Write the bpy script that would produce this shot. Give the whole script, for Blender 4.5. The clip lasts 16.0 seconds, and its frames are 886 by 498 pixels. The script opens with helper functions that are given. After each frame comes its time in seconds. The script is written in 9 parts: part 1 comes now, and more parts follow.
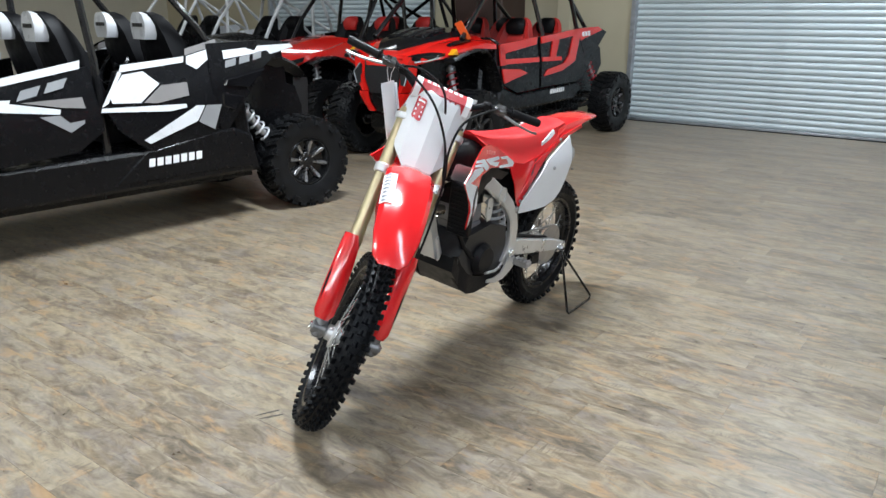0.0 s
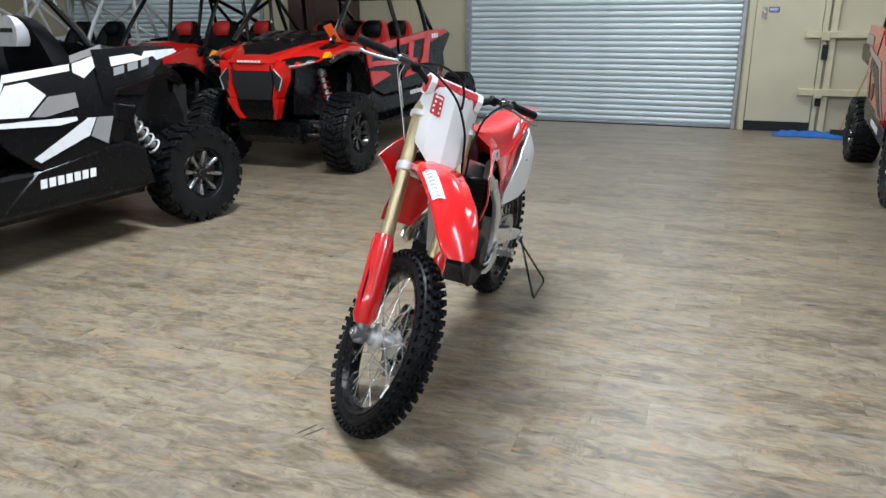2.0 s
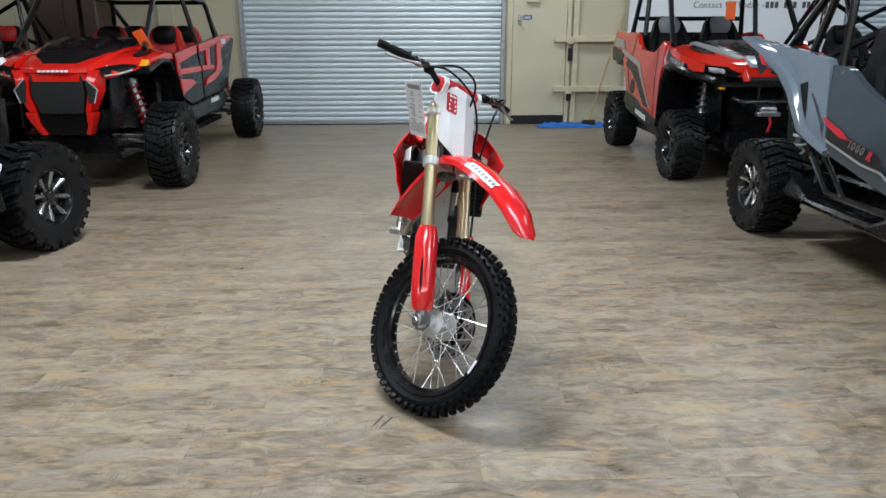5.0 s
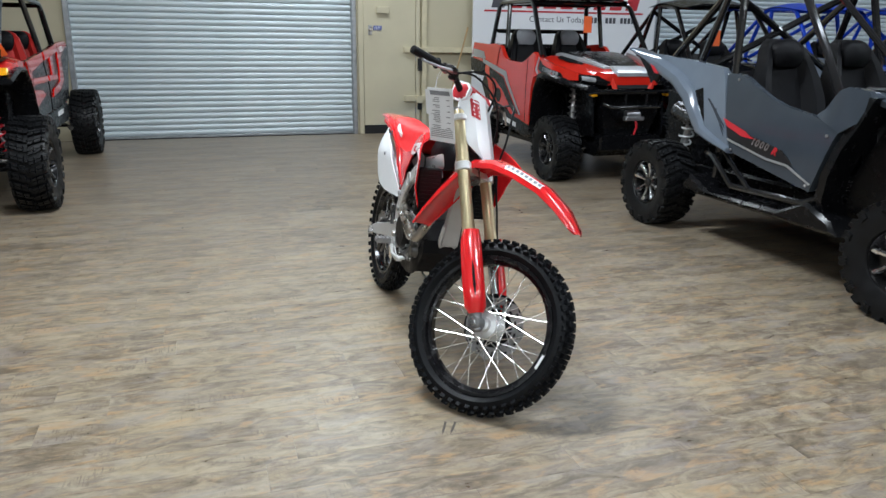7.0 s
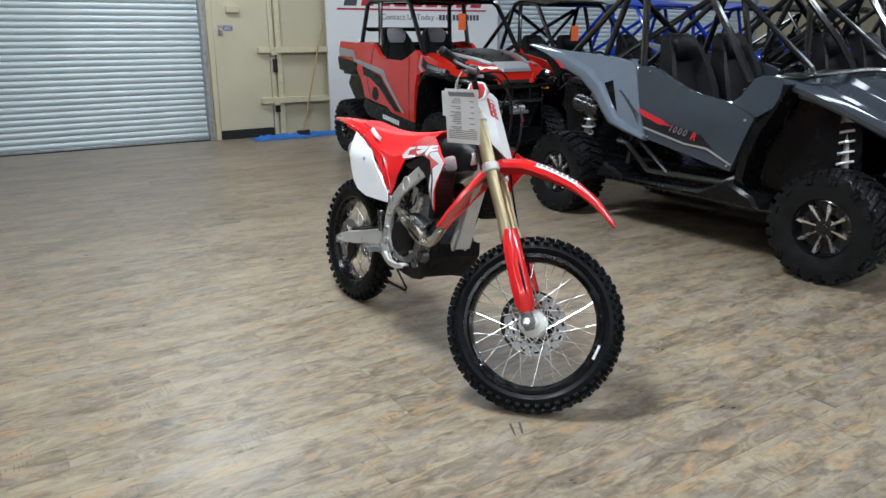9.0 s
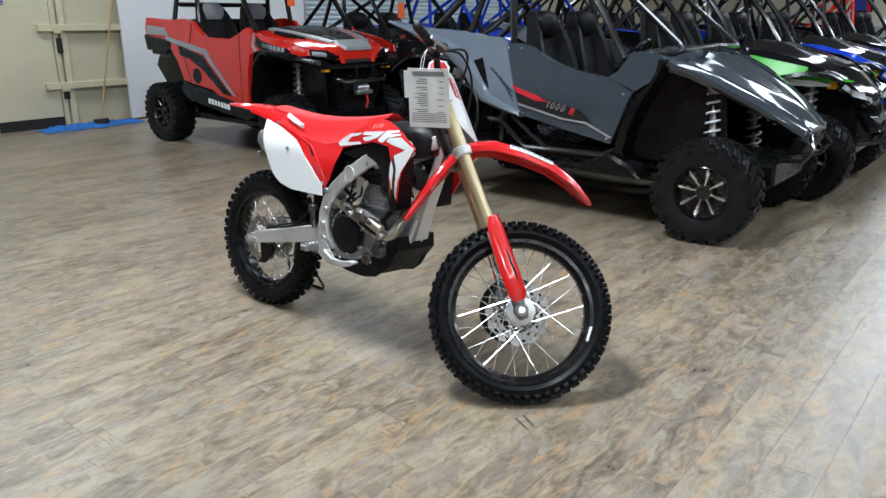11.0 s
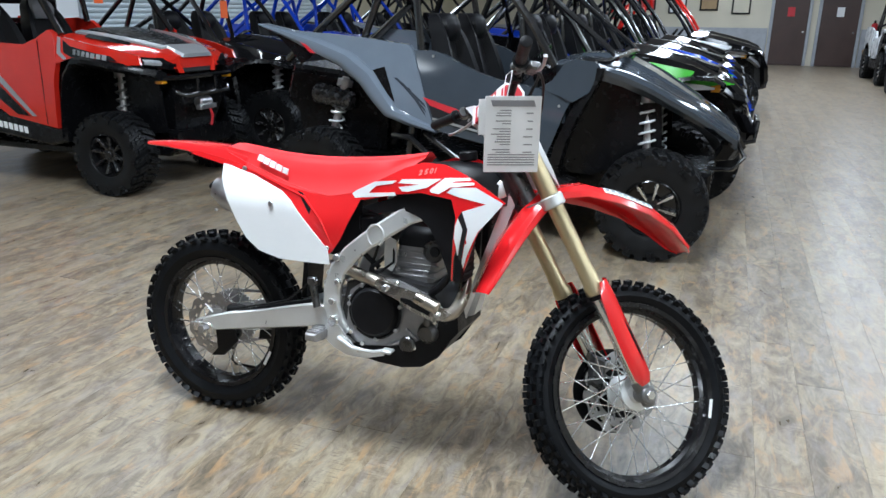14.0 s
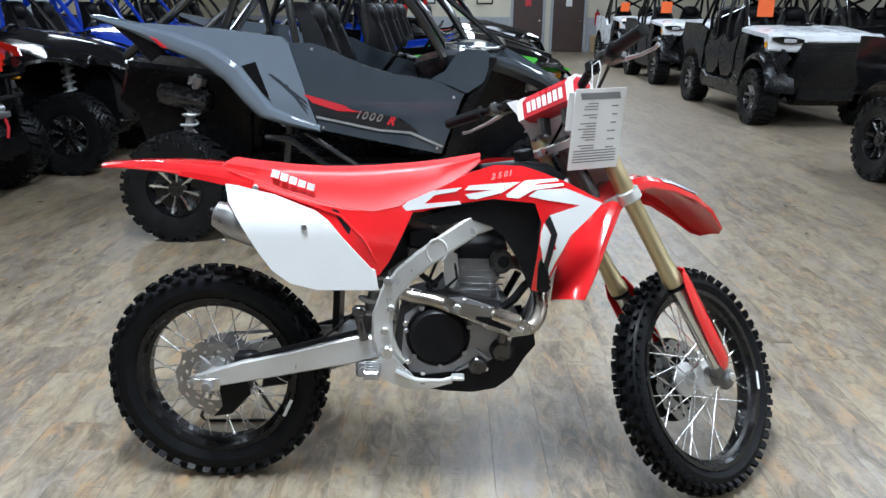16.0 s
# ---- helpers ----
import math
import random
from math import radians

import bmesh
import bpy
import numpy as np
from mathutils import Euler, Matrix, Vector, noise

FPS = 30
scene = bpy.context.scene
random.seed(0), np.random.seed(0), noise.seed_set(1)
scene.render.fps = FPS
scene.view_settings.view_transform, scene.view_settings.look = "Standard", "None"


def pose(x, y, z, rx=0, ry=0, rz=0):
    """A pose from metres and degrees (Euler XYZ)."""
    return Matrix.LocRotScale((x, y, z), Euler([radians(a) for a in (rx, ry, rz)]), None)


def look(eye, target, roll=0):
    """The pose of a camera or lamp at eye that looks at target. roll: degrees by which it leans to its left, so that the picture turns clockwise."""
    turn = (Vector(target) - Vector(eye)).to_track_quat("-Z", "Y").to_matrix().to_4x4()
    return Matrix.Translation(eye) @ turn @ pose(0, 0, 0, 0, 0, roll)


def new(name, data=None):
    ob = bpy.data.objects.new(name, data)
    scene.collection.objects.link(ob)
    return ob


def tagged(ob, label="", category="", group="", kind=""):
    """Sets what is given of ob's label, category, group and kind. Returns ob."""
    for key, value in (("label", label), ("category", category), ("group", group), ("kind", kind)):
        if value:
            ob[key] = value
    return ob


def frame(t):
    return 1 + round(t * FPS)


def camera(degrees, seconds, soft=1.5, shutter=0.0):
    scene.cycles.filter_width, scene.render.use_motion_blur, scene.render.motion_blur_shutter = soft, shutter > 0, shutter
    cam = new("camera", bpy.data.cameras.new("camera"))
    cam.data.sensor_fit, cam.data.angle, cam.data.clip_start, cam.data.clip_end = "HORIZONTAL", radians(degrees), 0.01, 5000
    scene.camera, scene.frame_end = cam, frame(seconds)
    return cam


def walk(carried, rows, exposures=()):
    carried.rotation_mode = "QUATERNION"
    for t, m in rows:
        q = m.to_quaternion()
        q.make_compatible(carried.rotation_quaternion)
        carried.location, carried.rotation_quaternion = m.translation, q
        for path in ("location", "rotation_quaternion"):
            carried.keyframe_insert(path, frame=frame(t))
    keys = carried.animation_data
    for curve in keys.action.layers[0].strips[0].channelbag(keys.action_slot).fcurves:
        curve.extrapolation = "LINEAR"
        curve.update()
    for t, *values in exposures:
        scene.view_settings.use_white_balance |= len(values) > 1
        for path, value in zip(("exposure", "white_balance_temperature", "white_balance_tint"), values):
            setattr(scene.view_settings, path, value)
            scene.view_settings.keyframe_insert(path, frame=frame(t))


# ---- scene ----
cam = camera(62.0, 16.0)
PATH = [
    (0, (-0.036, -0.098, 1.5), (-0.023, 1.808, 0.895), 0.3),
    (0.5, (-0.252, -0.06, 1.5), (-0.126, 1.829, 0.856), -0.7),
    (1, (-0.504, -0.08, 1.487), (-0.234, 1.801, 0.864), -1.2),
    (1.5, (-0.704, -0.097, 1.481), (-0.292, 1.759, 0.86), -0.1),
    (2, (-0.904, -0.017, 1.472), (-0.364, 1.816, 0.879), -0.2),
    (2.5, (-1.102, 0.019, 1.482), (-0.457, 1.829, 0.926), 0.3),
    (3, (-1.339, 0.0, 1.473), (-0.58, 1.758, 0.898), -0.7),
    (3.5, (-1.531, 0.057, 1.453), (-0.677, 1.766, 0.863), -0.7),
    (4, (-1.71, 0.142, 1.463), (-0.735, 1.786, 0.875), -0.3),
    (4.2, (-1.79, 0.171, 1.459), (-0.768, 1.789, 0.876), -0.5),
    (6.3, (-2.629, 0.764, 1.499), (-1.161, 2.002, 0.941), -0.1),
    (6.5, (-2.702, 0.835, 1.478), (-1.201, 2.039, 0.931), -0.7),
    (7, (-2.812, 1.036, 1.449), (-1.232, 2.133, 0.9), 0.7),
    (7.5, (-2.883, 1.245, 1.453), (-1.232, 2.224, 0.891), 0.3),
    (8, (-3.023, 1.447, 1.461), (-1.301, 2.299, 0.905), -0.3),
    (8.5, (-3.172, 1.632, 1.464), (-1.392, 2.353, 0.907), 0.4),
    (9, (-3.184, 1.865, 1.459), (-1.377, 2.521, 0.905), -0.3),
    (9.5, (-3.202, 2.061, 1.462), (-1.361, 2.611, 0.908), 0.1),
    (10, (-3.236, 2.318, 1.466), (-1.351, 2.674, 0.903), -0.4),
    (10.2, (-3.247, 2.401, 1.46), (-1.354, 2.679, 0.878), -0.3),
    (12.3, (-2.694, 3.041, 1.443), (-0.794, 2.938, 0.828), 0.4),
    (12.5, (-2.637, 3.096, 1.444), (-0.742, 2.959, 0.818), 0.6),
    (13, (-2.471, 3.227, 1.45), (-0.574, 3.053, 0.842), 0.7),
    (13.5, (-2.348, 3.42, 1.47), (-0.468, 3.107, 0.862), 0.1),
    (14, (-2.255, 3.652, 1.478), (-0.427, 3.117, 0.867), 0.5),
    (14.5, (-2.086, 3.823, 1.47), (-0.305, 3.149, 0.861), 0.5),
    (15, (-1.919, 3.999, 1.475), (-0.19, 3.199, 0.864), 1.5),
    (15.5, (-1.78, 4.24, 1.485), (-0.157, 3.251, 0.861), 0.4),
    (16, (-1.625, 4.411, 1.461), (-0.097, 3.283, 0.833), 0.4),
]
walk(cam, [(t, look(eye, target, roll)) for t, eye, target, roll in PATH], [(0, -0.20, 6500, 10), (2, -0.34, 6500, 10), (3.5, -0.42, 6500, 10), (7, -0.46, 6500, 10), (9.5, -0.47, 6500, 10), (13, -0.25, 6250, 9), (16, -0.27, 6220, 9)])

# ---- world, lamps ----
A_ROOM = radians(-37)


def R(u, v, z=0.0, yaw=0.0):
    """A pose in the room's own axes: u along the shutter wall, v towards it."""
    return Matrix.Rotation(A_ROOM, 4, "Z") @ pose(u, v, z, 0, 0, yaw)


world = bpy.data.worlds.new("world")
scene.world = world
world.use_nodes = True
world.node_tree.nodes["Background"].inputs[0].default_value = (0.8, 0.9, 1.0, 1)
world.node_tree.nodes["Background"].inputs[1].default_value = 0.02
CEILING = 4.9
# strip lights: place in the room, length, watts; last five are added fill
LAMPS = [(-9.5, 2.2, 2.4, 60), (-2.6, 3.0, 1.7, 410), (3.0, 1.8, 4.8, 120), (9.0, 1.8, 4.8, 190), (15.0, 1.8, 4.8, 200), (20.0, 1.8, 3.0, 70),
         (-9.5, 8.2, 2.4, 50), (-1.2, 8.9, 1.6, 120), (3.0, 8.2, 2.4, 75), (9.0, 8.2, 2.4, 60), (9.0, -1.4, 4.8, 170), (15.0, -1.4, 4.8, 170), (-2.6, -1.6, 2.0, 80), (-9.0, -3.4, 2.4, 180), (-8.0, -5.6, 4.8, 150), (-2.0, -5.6, 4.8, 220), (4.0, -5.6, 4.8, 150), (2.6, -2.4, 2.4, 150)]
for lu, lv, ll, lw in LAMPS:
    data = bpy.data.lights.new("tube_and_fill_light", "AREA")
    data.shape, data.size, data.size_y, data.energy = "RECTANGLE", ll, 0.5, lw
    data.color = (0.895, 0.985, 1.07) if lu < 2 else (0.865, 0.985, 1.14)
    lamp = new("tube_and_fill_light", data)
    lamp.matrix_world = R(lu, lv, CEILING - 0.30)

# ---- materials ----


def node_mat(name):
    m = bpy.data.materials.new(name)
    m.use_nodes = True
    nt = m.node_tree
    return m, nt, nt.nodes["Principled BSDF"]


def mat(name, color, rough=0.5, metal=0.0, coat=0.0, var=0.12, scale=6.0, bump=0.0, bump_scale=200.0, rough_var=0.12, spec=0.5, dust=0.0):
    """A surface with slow blotches, fine grain and an uneven sheen."""
    m, nt, b = node_mat(name)
    rough_var = min(rough_var, 0.03) if coat else rough_var
    N, L = nt.nodes.new, nt.links.new
    tc = N("ShaderNodeTexCoord")
    n1 = N("ShaderNodeTexNoise")
    n1.inputs["Scale"].default_value, n1.inputs["Detail"].default_value = scale, 5
    L(tc.outputs["Object"], n1.inputs["Vector"])
    ramp = N("ShaderNodeMapRange")
    ramp.inputs[1].default_value, ramp.inputs[2].default_value = 0.3, 0.7
    ramp.inputs[3].default_value, ramp.inputs[4].default_value = 1 - var, 1 + var
    L(n1.outputs[0], ramp.inputs[0])
    mul = N("ShaderNodeMix")
    mul.data_type, mul.blend_type = "RGBA", "MULTIPLY"
    mul.inputs[0].default_value = 1
    mul.inputs[6].default_value = (*color, 1)
    L(ramp.outputs[0], mul.inputs[7])
    out = mul.outputs[2]
    n2 = N("ShaderNodeTexNoise")
    n2.inputs["Scale"].default_value, n2.inputs["Detail"].default_value = bump_scale, 3
    L(tc.outputs["Object"], n2.inputs["Vector"])
    if dust:
        mx = N("ShaderNodeMix")
        mx.data_type = "RGBA"
        mx.inputs[7].default_value = (0.42, 0.40, 0.37, 1)
        dr = N("ShaderNodeMapRange")
        dr.inputs[1].default_value, dr.inputs[2].default_value, dr.inputs[3].default_value, dr.inputs[4].default_value = 0.45, 0.8, 0, dust
        L(n1.outputs[0], dr.inputs[0])
        L(dr.outputs[0], mx.inputs[0])
        L(out, mx.inputs[6])
        out = mx.outputs[2]
    L(out, b.inputs["Base Color"])
    rr = N("ShaderNodeMapRange")
    rr.inputs[1].default_value, rr.inputs[2].default_value = 0.3, 0.7
    rr.inputs[3].default_value, rr.inputs[4].default_value = max(0.02, rough - rough_var), min(1, rough + rough_var)
    L(n1.outputs[0], rr.inputs[0])
    L(rr.outputs[0], b.inputs["Roughness"])
    b.inputs["Metallic"].default_value = metal
    b.inputs["Coat Weight"].default_value = coat
    b.inputs["Coat Roughness"].default_value = 0.06
    b.inputs["Specular IOR Level"].default_value = spec
    if bump:
        bp = N("ShaderNodeBump")
        bp.inputs["Strength"].default_value, bp.inputs["Distance"].default_value = bump, 0.002
        L(n2.outputs[0], bp.inputs["Height"])
        L(bp.outputs[0], b.inputs["Normal"])
    return m


def glow_mat(name, color, strength):
    m, nt, b = node_mat(name)
    b.inputs["Emission Color"].default_value = (*color, 1)
    b.inputs["Emission Strength"].default_value = strength
    return m


def plank_mat(name, single):
    """Distressed vinyl planks: tan, grey and brown smears along the grain."""
    m, nt, b = node_mat(name)
    N, L = nt.nodes.new, nt.links.new
    tc = N("ShaderNodeTexCoord")
    geo = N("ShaderNodeNewGeometry")
    rnd = N("ShaderNodeObjectInfo").outputs["Random"] if single else geo.outputs["Random Per Island"]
    rot = N("ShaderNodeMapping")
    rot.vector_type = "TEXTURE"
    rot.inputs["Rotation"].default_value = (0, 0, A_ROOM)
    L(geo.outputs["Position"], rot.inputs["Vector"])
    off = N("ShaderNodeVectorMath")
    off.operation = "MULTIPLY_ADD"
    comb = N("ShaderNodeCombineXYZ")
    L(rnd, comb.inputs[0]), L(rnd, comb.inputs[1])
    L(comb.outputs[0], off.inputs[0])
    off.inputs[1].default_value = (37.0, 11.0, 0)
    L(rot.outputs[0], off.inputs[2])

    def streak(sx, sy, detail, dist=0.0, rough=0.6):
        mp = N("ShaderNodeMapping")
        mp.inputs["Scale"].default_value = (sx, sy, 1)
        L(off.outputs[0], mp.inputs["Vector"])
        t = N("ShaderNodeTexNoise")
        t.inputs["Scale"].default_value, t.inputs["Detail"].default_value = 1.0, detail
        t.inputs["Distortion"].default_value, t.inputs["Roughness"].default_value = dist, rough
        L(mp.outputs[0], t.inputs["Vector"])
        return t.outputs[0]

    broad, mid, fine = streak(1.9, 6.0, 3, 0.6), streak(6.4, 15, 6, 1.2, 0.66), streak(26, 80, 2)
    r1 = N("ShaderNodeValToRGB")
    cr = r1.color_ramp
    cr.elements[0].position, cr.elements[0].color = 0.33, (0.118, 0.096, 0.072, 1)
    cr.elements[1].position, cr.elements[1].color = 0.69, (0.350, 0.300, 0.220, 1)
    for p_, c_ in ((0.43, (0.196, 0.162, 0.119, 1)), (0.50, (0.262, 0.221, 0.162, 1)), (0.58, (0.322, 0.277, 0.205, 1))):
        e = cr.elements.new(p_)
        e.color = c_
    add = N("ShaderNodeMath")
    add.operation = "MULTIPLY_ADD"
    add.inputs[1].default_value = 0.78
    L(mid, add.inputs[0])
    sc = N("ShaderNodeMath")
    sc.operation = "MULTIPLY_ADD"
    sc.inputs[1].default_value, sc.inputs[2].default_value = 0.36, -0.062
    L(broad, sc.inputs[0])
    L(sc.outputs[0], add.inputs[2])
    pl = N("ShaderNodeMath")
    pl.operation = "MULTIPLY_ADD"
    pl.inputs[1].default_value = 0.075
    L(rnd, pl.inputs[0])
    L(add.outputs[0], pl.inputs[2])
    off2 = N("ShaderNodeMath")
    off2.operation = "SUBTRACT"
    off2.inputs[1].default_value = 0.078
    L(pl.outputs[0], off2.inputs[0])
    L(off2.outputs[0], r1.inputs[0])
    # grey and rust patches
    tint = N("ShaderNodeMix")
    tint.data_type = "RGBA"
    tint.inputs[7].default_value = (0.262, 0.232, 0.212, 1)
    tr = N("ShaderNodeMapRange")
    tr.inputs[1].default_value, tr.inputs[2].default_value, tr.inputs[4].default_value = 0.5, 0.68, 0.60
    L(streak(4.8, 11, 4, 0.8), tr.inputs[0])
    L(tr.outputs[0], tint.inputs[0])
    L(r1.outputs[0], tint.inputs[6])
    rust = N("ShaderNodeMix")
    rust.data_type = "RGBA"
    rust.inputs[7].default_value = (0.37, 0.240, 0.130, 1)
    rr = N("ShaderNodeMapRange")
    rr.inputs[1].default_value, rr.inputs[2].default_value, rr.inputs[4].default_value = 0.55, 0.68, 0.72
    L(streak(5.6, 16, 4, 0.8), rr.inputs[0])
    L(rr.outputs[0], rust.inputs[0])
    L(tint.outputs[2], rust.inputs[6])
    knot = N("ShaderNodeMix")
    knot.data_type = "RGBA"
    knot.inputs[7].default_value = (0.085, 0.066, 0.052, 1)
    kr = N("ShaderNodeMapRange")
    kr.inputs[1].default_value, kr.inputs[2].default_value, kr.inputs[4].default_value = 0.67, 0.77, 0.6
    L(streak(7.0, 26, 3, 0.8), kr.inputs[0])
    L(kr.outputs[0], knot.inputs[0])
    L(rust.outputs[2], knot.inputs[6])
    fm = N("ShaderNodeMix")
    fm.data_type, fm.blend_type = "RGBA", "MULTIPLY"
    fm.inputs[0].default_value = 1
    fr = N("ShaderNodeMapRange")
    fr.inputs[1].default_value, fr.inputs[2].default_value, fr.inputs[3].default_value, fr.inputs[4].default_value = 0.3, 0.7, 0.90, 1.08
    L(fine, fr.inputs[0])
    hue = N("ShaderNodeMix")
    hue.data_type, hue.blend_type = "RGBA", "MULTIPLY"
    hue.inputs[0].default_value = 1
    hc = N("ShaderNodeValToRGB")
    hc.color_ramp.elements[0].position, hc.color_ramp.elements[0].color = 0.36, (0.97, 0.965, 0.985, 1)
    hc.color_ramp.elements[1].position, hc.color_ramp.elements[1].color = 0.66, (1.045, 0.975, 0.86, 1)
    L(streak(2.6, 15, 4, 0.8), hc.inputs[0])
    L(knot.outputs[2], hue.inputs[6])
    L(hc.outputs[0], hue.inputs[7])
    fleck = N("ShaderNodeMix")
    fleck.data_type = "RGBA"
    fleck.inputs[7].default_value = (0.10, 0.078, 0.062, 1)
    fk = N("ShaderNodeMapRange")
    fk.inputs[1].default_value, fk.inputs[2].default_value, fk.inputs[4].default_value = 0.65, 0.72, 0.30
    L(streak(16.0, 55, 3, 0.5), fk.inputs[0])
    L(fk.outputs[0], fleck.inputs[0])
    L(hue.outputs[2], fleck.inputs[6])
    # fine saw marks across the grain, in patches
    saw = N("ShaderNodeMix")
    saw.data_type = "RGBA"
    saw.inputs[7].default_value = (0.125, 0.100, 0.075, 1)
    sr, sp = N("ShaderNodeMapRange"), N("ShaderNodeMapRange")
    sr.inputs[1].default_value, sr.inputs[2].default_value, sr.inputs[4].default_value = 0.53, 0.62, 0.7
    sp.inputs[1].default_value, sp.inputs[2].default_value = 0.54, 0.66
    L(streak(120, 14, 2), sr.inputs[0])
    L(streak(2.9, 9, 3, 0.5), sp.inputs[0])
    sm = N("ShaderNodeMath")
    sm.operation = "MULTIPLY"
    L(sr.outputs[0], sm.inputs[0])
    L(sp.outputs[0], sm.inputs[1])
    L(sm.outputs[0], saw.inputs[0])
    L(fleck.outputs[2], saw.inputs[6])
    L(saw.outputs[2], fm.inputs[6])
    L(fr.outputs[0], fm.inputs[7])
    L(fm.outputs[2], b.inputs["Base Color"])
    ro = N("ShaderNodeMapRange")
    ro.inputs[1].default_value, ro.inputs[2].default_value, ro.inputs[3].default_value, ro.inputs[4].default_value = 0.3, 0.7, 0.27, 0.42
    L(mid, ro.inputs[0])
    L(ro.outputs[0], b.inputs["Roughness"])
    bp = N("ShaderNodeBump")
    bp.inputs["Strength"].default_value, bp.inputs["Distance"].default_value = 0.12, 0.0010
    L(fine, bp.inputs["Height"])
    L(bp.outputs[0], b.inputs["Normal"])
    b.inputs["Specular IOR Level"].default_value = 0.5
    return m


M_PLANK1, M_PLANKS = plank_mat("vinyl_plank", True), plank_mat("vinyl_planks", False)
M_JOINT = mat("joint", (0.17, 0.14, 0.11), 0.8)
M_SCUFF = mat("scuff", (0.07, 0.06, 0.052), 0.6, var=0.4, scale=60)
M_WALL = mat("cream_wall", (0.52, 0.47, 0.33), 0.75, var=0.07, scale=1.3, bump=0.35, bump_scale=45, dust=0.12)
M_WALL2 = mat("pale_wall", (0.62, 0.58, 0.47), 0.8, var=0.06, scale=1.1, bump=0.3, bump_scale=40)
# unseen ceiling; a dark grey that holds down bounced light
M_CEIL = mat("ceiling_grey", (0.30, 0.30, 0.30), 0.9, var=0.05, scale=0.8, bump=0.3, bump_scale=30)
M_SLAT = mat("shutter_steel", (0.62, 0.70, 0.735), 0.42, 0.10, var=0.09, scale=2.2, bump=0.15, bump_scale=60, dust=0.2)
M_RAIL = mat("galvanised", (0.40, 0.42, 0.44), 0.45, 0.6, var=0.2, scale=14)
M_DOOR = mat("cream_door", (0.58, 0.53, 0.38), 0.5, var=0.05, scale=2, bump=0.12, bump_scale=60)
M_BROWN = mat("brown_door", (0.055, 0.030, 0.024), 0.45, var=0.15, scale=3)
M_GREYTRIM = mat("grey_trim", (0.36, 0.38, 0.41), 0.55, var=0.1)
M_TIMBER = mat("cream_timber", (0.60, 0.54, 0.37), 0.7, var=0.1, scale=8, bump=0.3, bump_scale=60)
# dark fittings, and the shade painted into the door gap
M_DARKGAP = mat("dark_fittings_and_shade", (0.012, 0.012, 0.013), 0.8)
M_RUBBER = mat("tyre_rubber", (0.006, 0.0064, 0.0072), 0.46, spec=0.26, var=0.25, scale=18, bump=0.35, bump_scale=160)
M_PLASTIC = mat("black_plastic", (0.0045, 0.0046, 0.0054), 0.26, spec=0.26, var=0.1, scale=20, rough_var=0.03, bump=0.08, bump_scale=320)
M_GLOSSBLK = mat("gloss_black", (0.006, 0.006, 0.007), 0.07, coat=0.1, spec=0.4, var=0.15)
M_CAGE = mat("black_tube", (0.010, 0.010, 0.011), 0.2, coat=0.6, var=0.15)
M_CAGEWHITE = mat("white_tube", (0.75, 0.77, 0.78), 0.3, coat=0.4, var=0.05)
M_RIM = mat("black_rim", (0.012, 0.012, 0.013), 0.22, 0.5, coat=0.4, var=0.2)
M_ALLOY = mat("machined_alloy", (0.78, 0.79, 0.80), 0.24, 1.0, var=0.08, scale=30, rough_var=0.08)
M_GREYALU0 = mat("dark_machined", (0.34, 0.34, 0.35), 0.3, 0.9, var=0.1, scale=30)
M_RIM2 = mat("dark_rim_face", (0.09, 0.09, 0.094), 0.26, 0.9, var=0.15, scale=30)
M_STEEL = mat("dull_steel", (0.42, 0.42, 0.43), 0.38, 0.9, var=0.2, scale=22)
M_SPRING = mat("pale_spring", (0.72, 0.74, 0.76), 0.3, 0.2, coat=0.3, var=0.08)
M_WHITE = mat("white_paint", (0.70, 0.715, 0.735), 0.28, coat=0.5, var=0.03)
M_GREYP = mat("warm_grey_panel", (0.22, 0.21, 0.205), 0.35, coat=0.3, var=0.06)
M_UTVRED = mat("utv_red", (0.66, 0.014, 0.010), 0.12, coat=0.5, var=0.05)
M_GENRED = mat("orange_red", (0.60, 0.022, 0.012), 0.12, coat=0.5, var=0.05)
M_NARDO = mat("slate_grey", (0.150, 0.182, 0.225), 0.11, coat=0.4, var=0.05)
M_NARDODK = mat("dark_slate", (0.043, 0.053, 0.066), 0.09, coat=0.2, var=0.06)
M_SILVER = mat("silver_panel", (0.34, 0.35, 0.36), 0.32, 0.3, coat=0.4, var=0.05)
M_GREEN = mat("lime_green", (0.06, 0.50, 0.03), 0.3, coat=0.5, var=0.04)
M_BLUE = mat("race_blue", (0.010, 0.055, 0.52), 0.12, coat=0.5, var=0.06)
M_TARP = mat("blue_tarp", (0.012, 0.060, 0.50), 0.45, var=0.2, scale=5, bump=0.4, bump_scale=25)
M_RAG = mat("blue_cloth", (0.02, 0.14, 0.46), 0.9, var=0.25, scale=14, bump=0.6, bump_scale=120)
M_SEAT = mat("seat_vinyl", (0.005, 0.005, 0.006), 0.5, spec=0.15, var=0.2, scale=16, bump=0.3, bump_scale=150)
M_SEATRED = mat("seat_red", (0.50, 0.020, 0.016), 0.5, var=0.1, scale=10, bump=0.2, bump_scale=150)
M_SEATGREY = mat("seat_grey", (0.27, 0.28, 0.30), 0.6, var=0.12, scale=10, bump=0.2, bump_scale=150)
M_DECALW = mat("white_decal", (0.82, 0.83, 0.84), 0.35, var=0.02)
M_DECALR = mat("red_decal", (0.50, 0.02, 0.03), 0.35, var=0.04)
M_DECALP = mat("pale_red_decal", (0.74, 0.22, 0.20), 0.35, var=0.03)
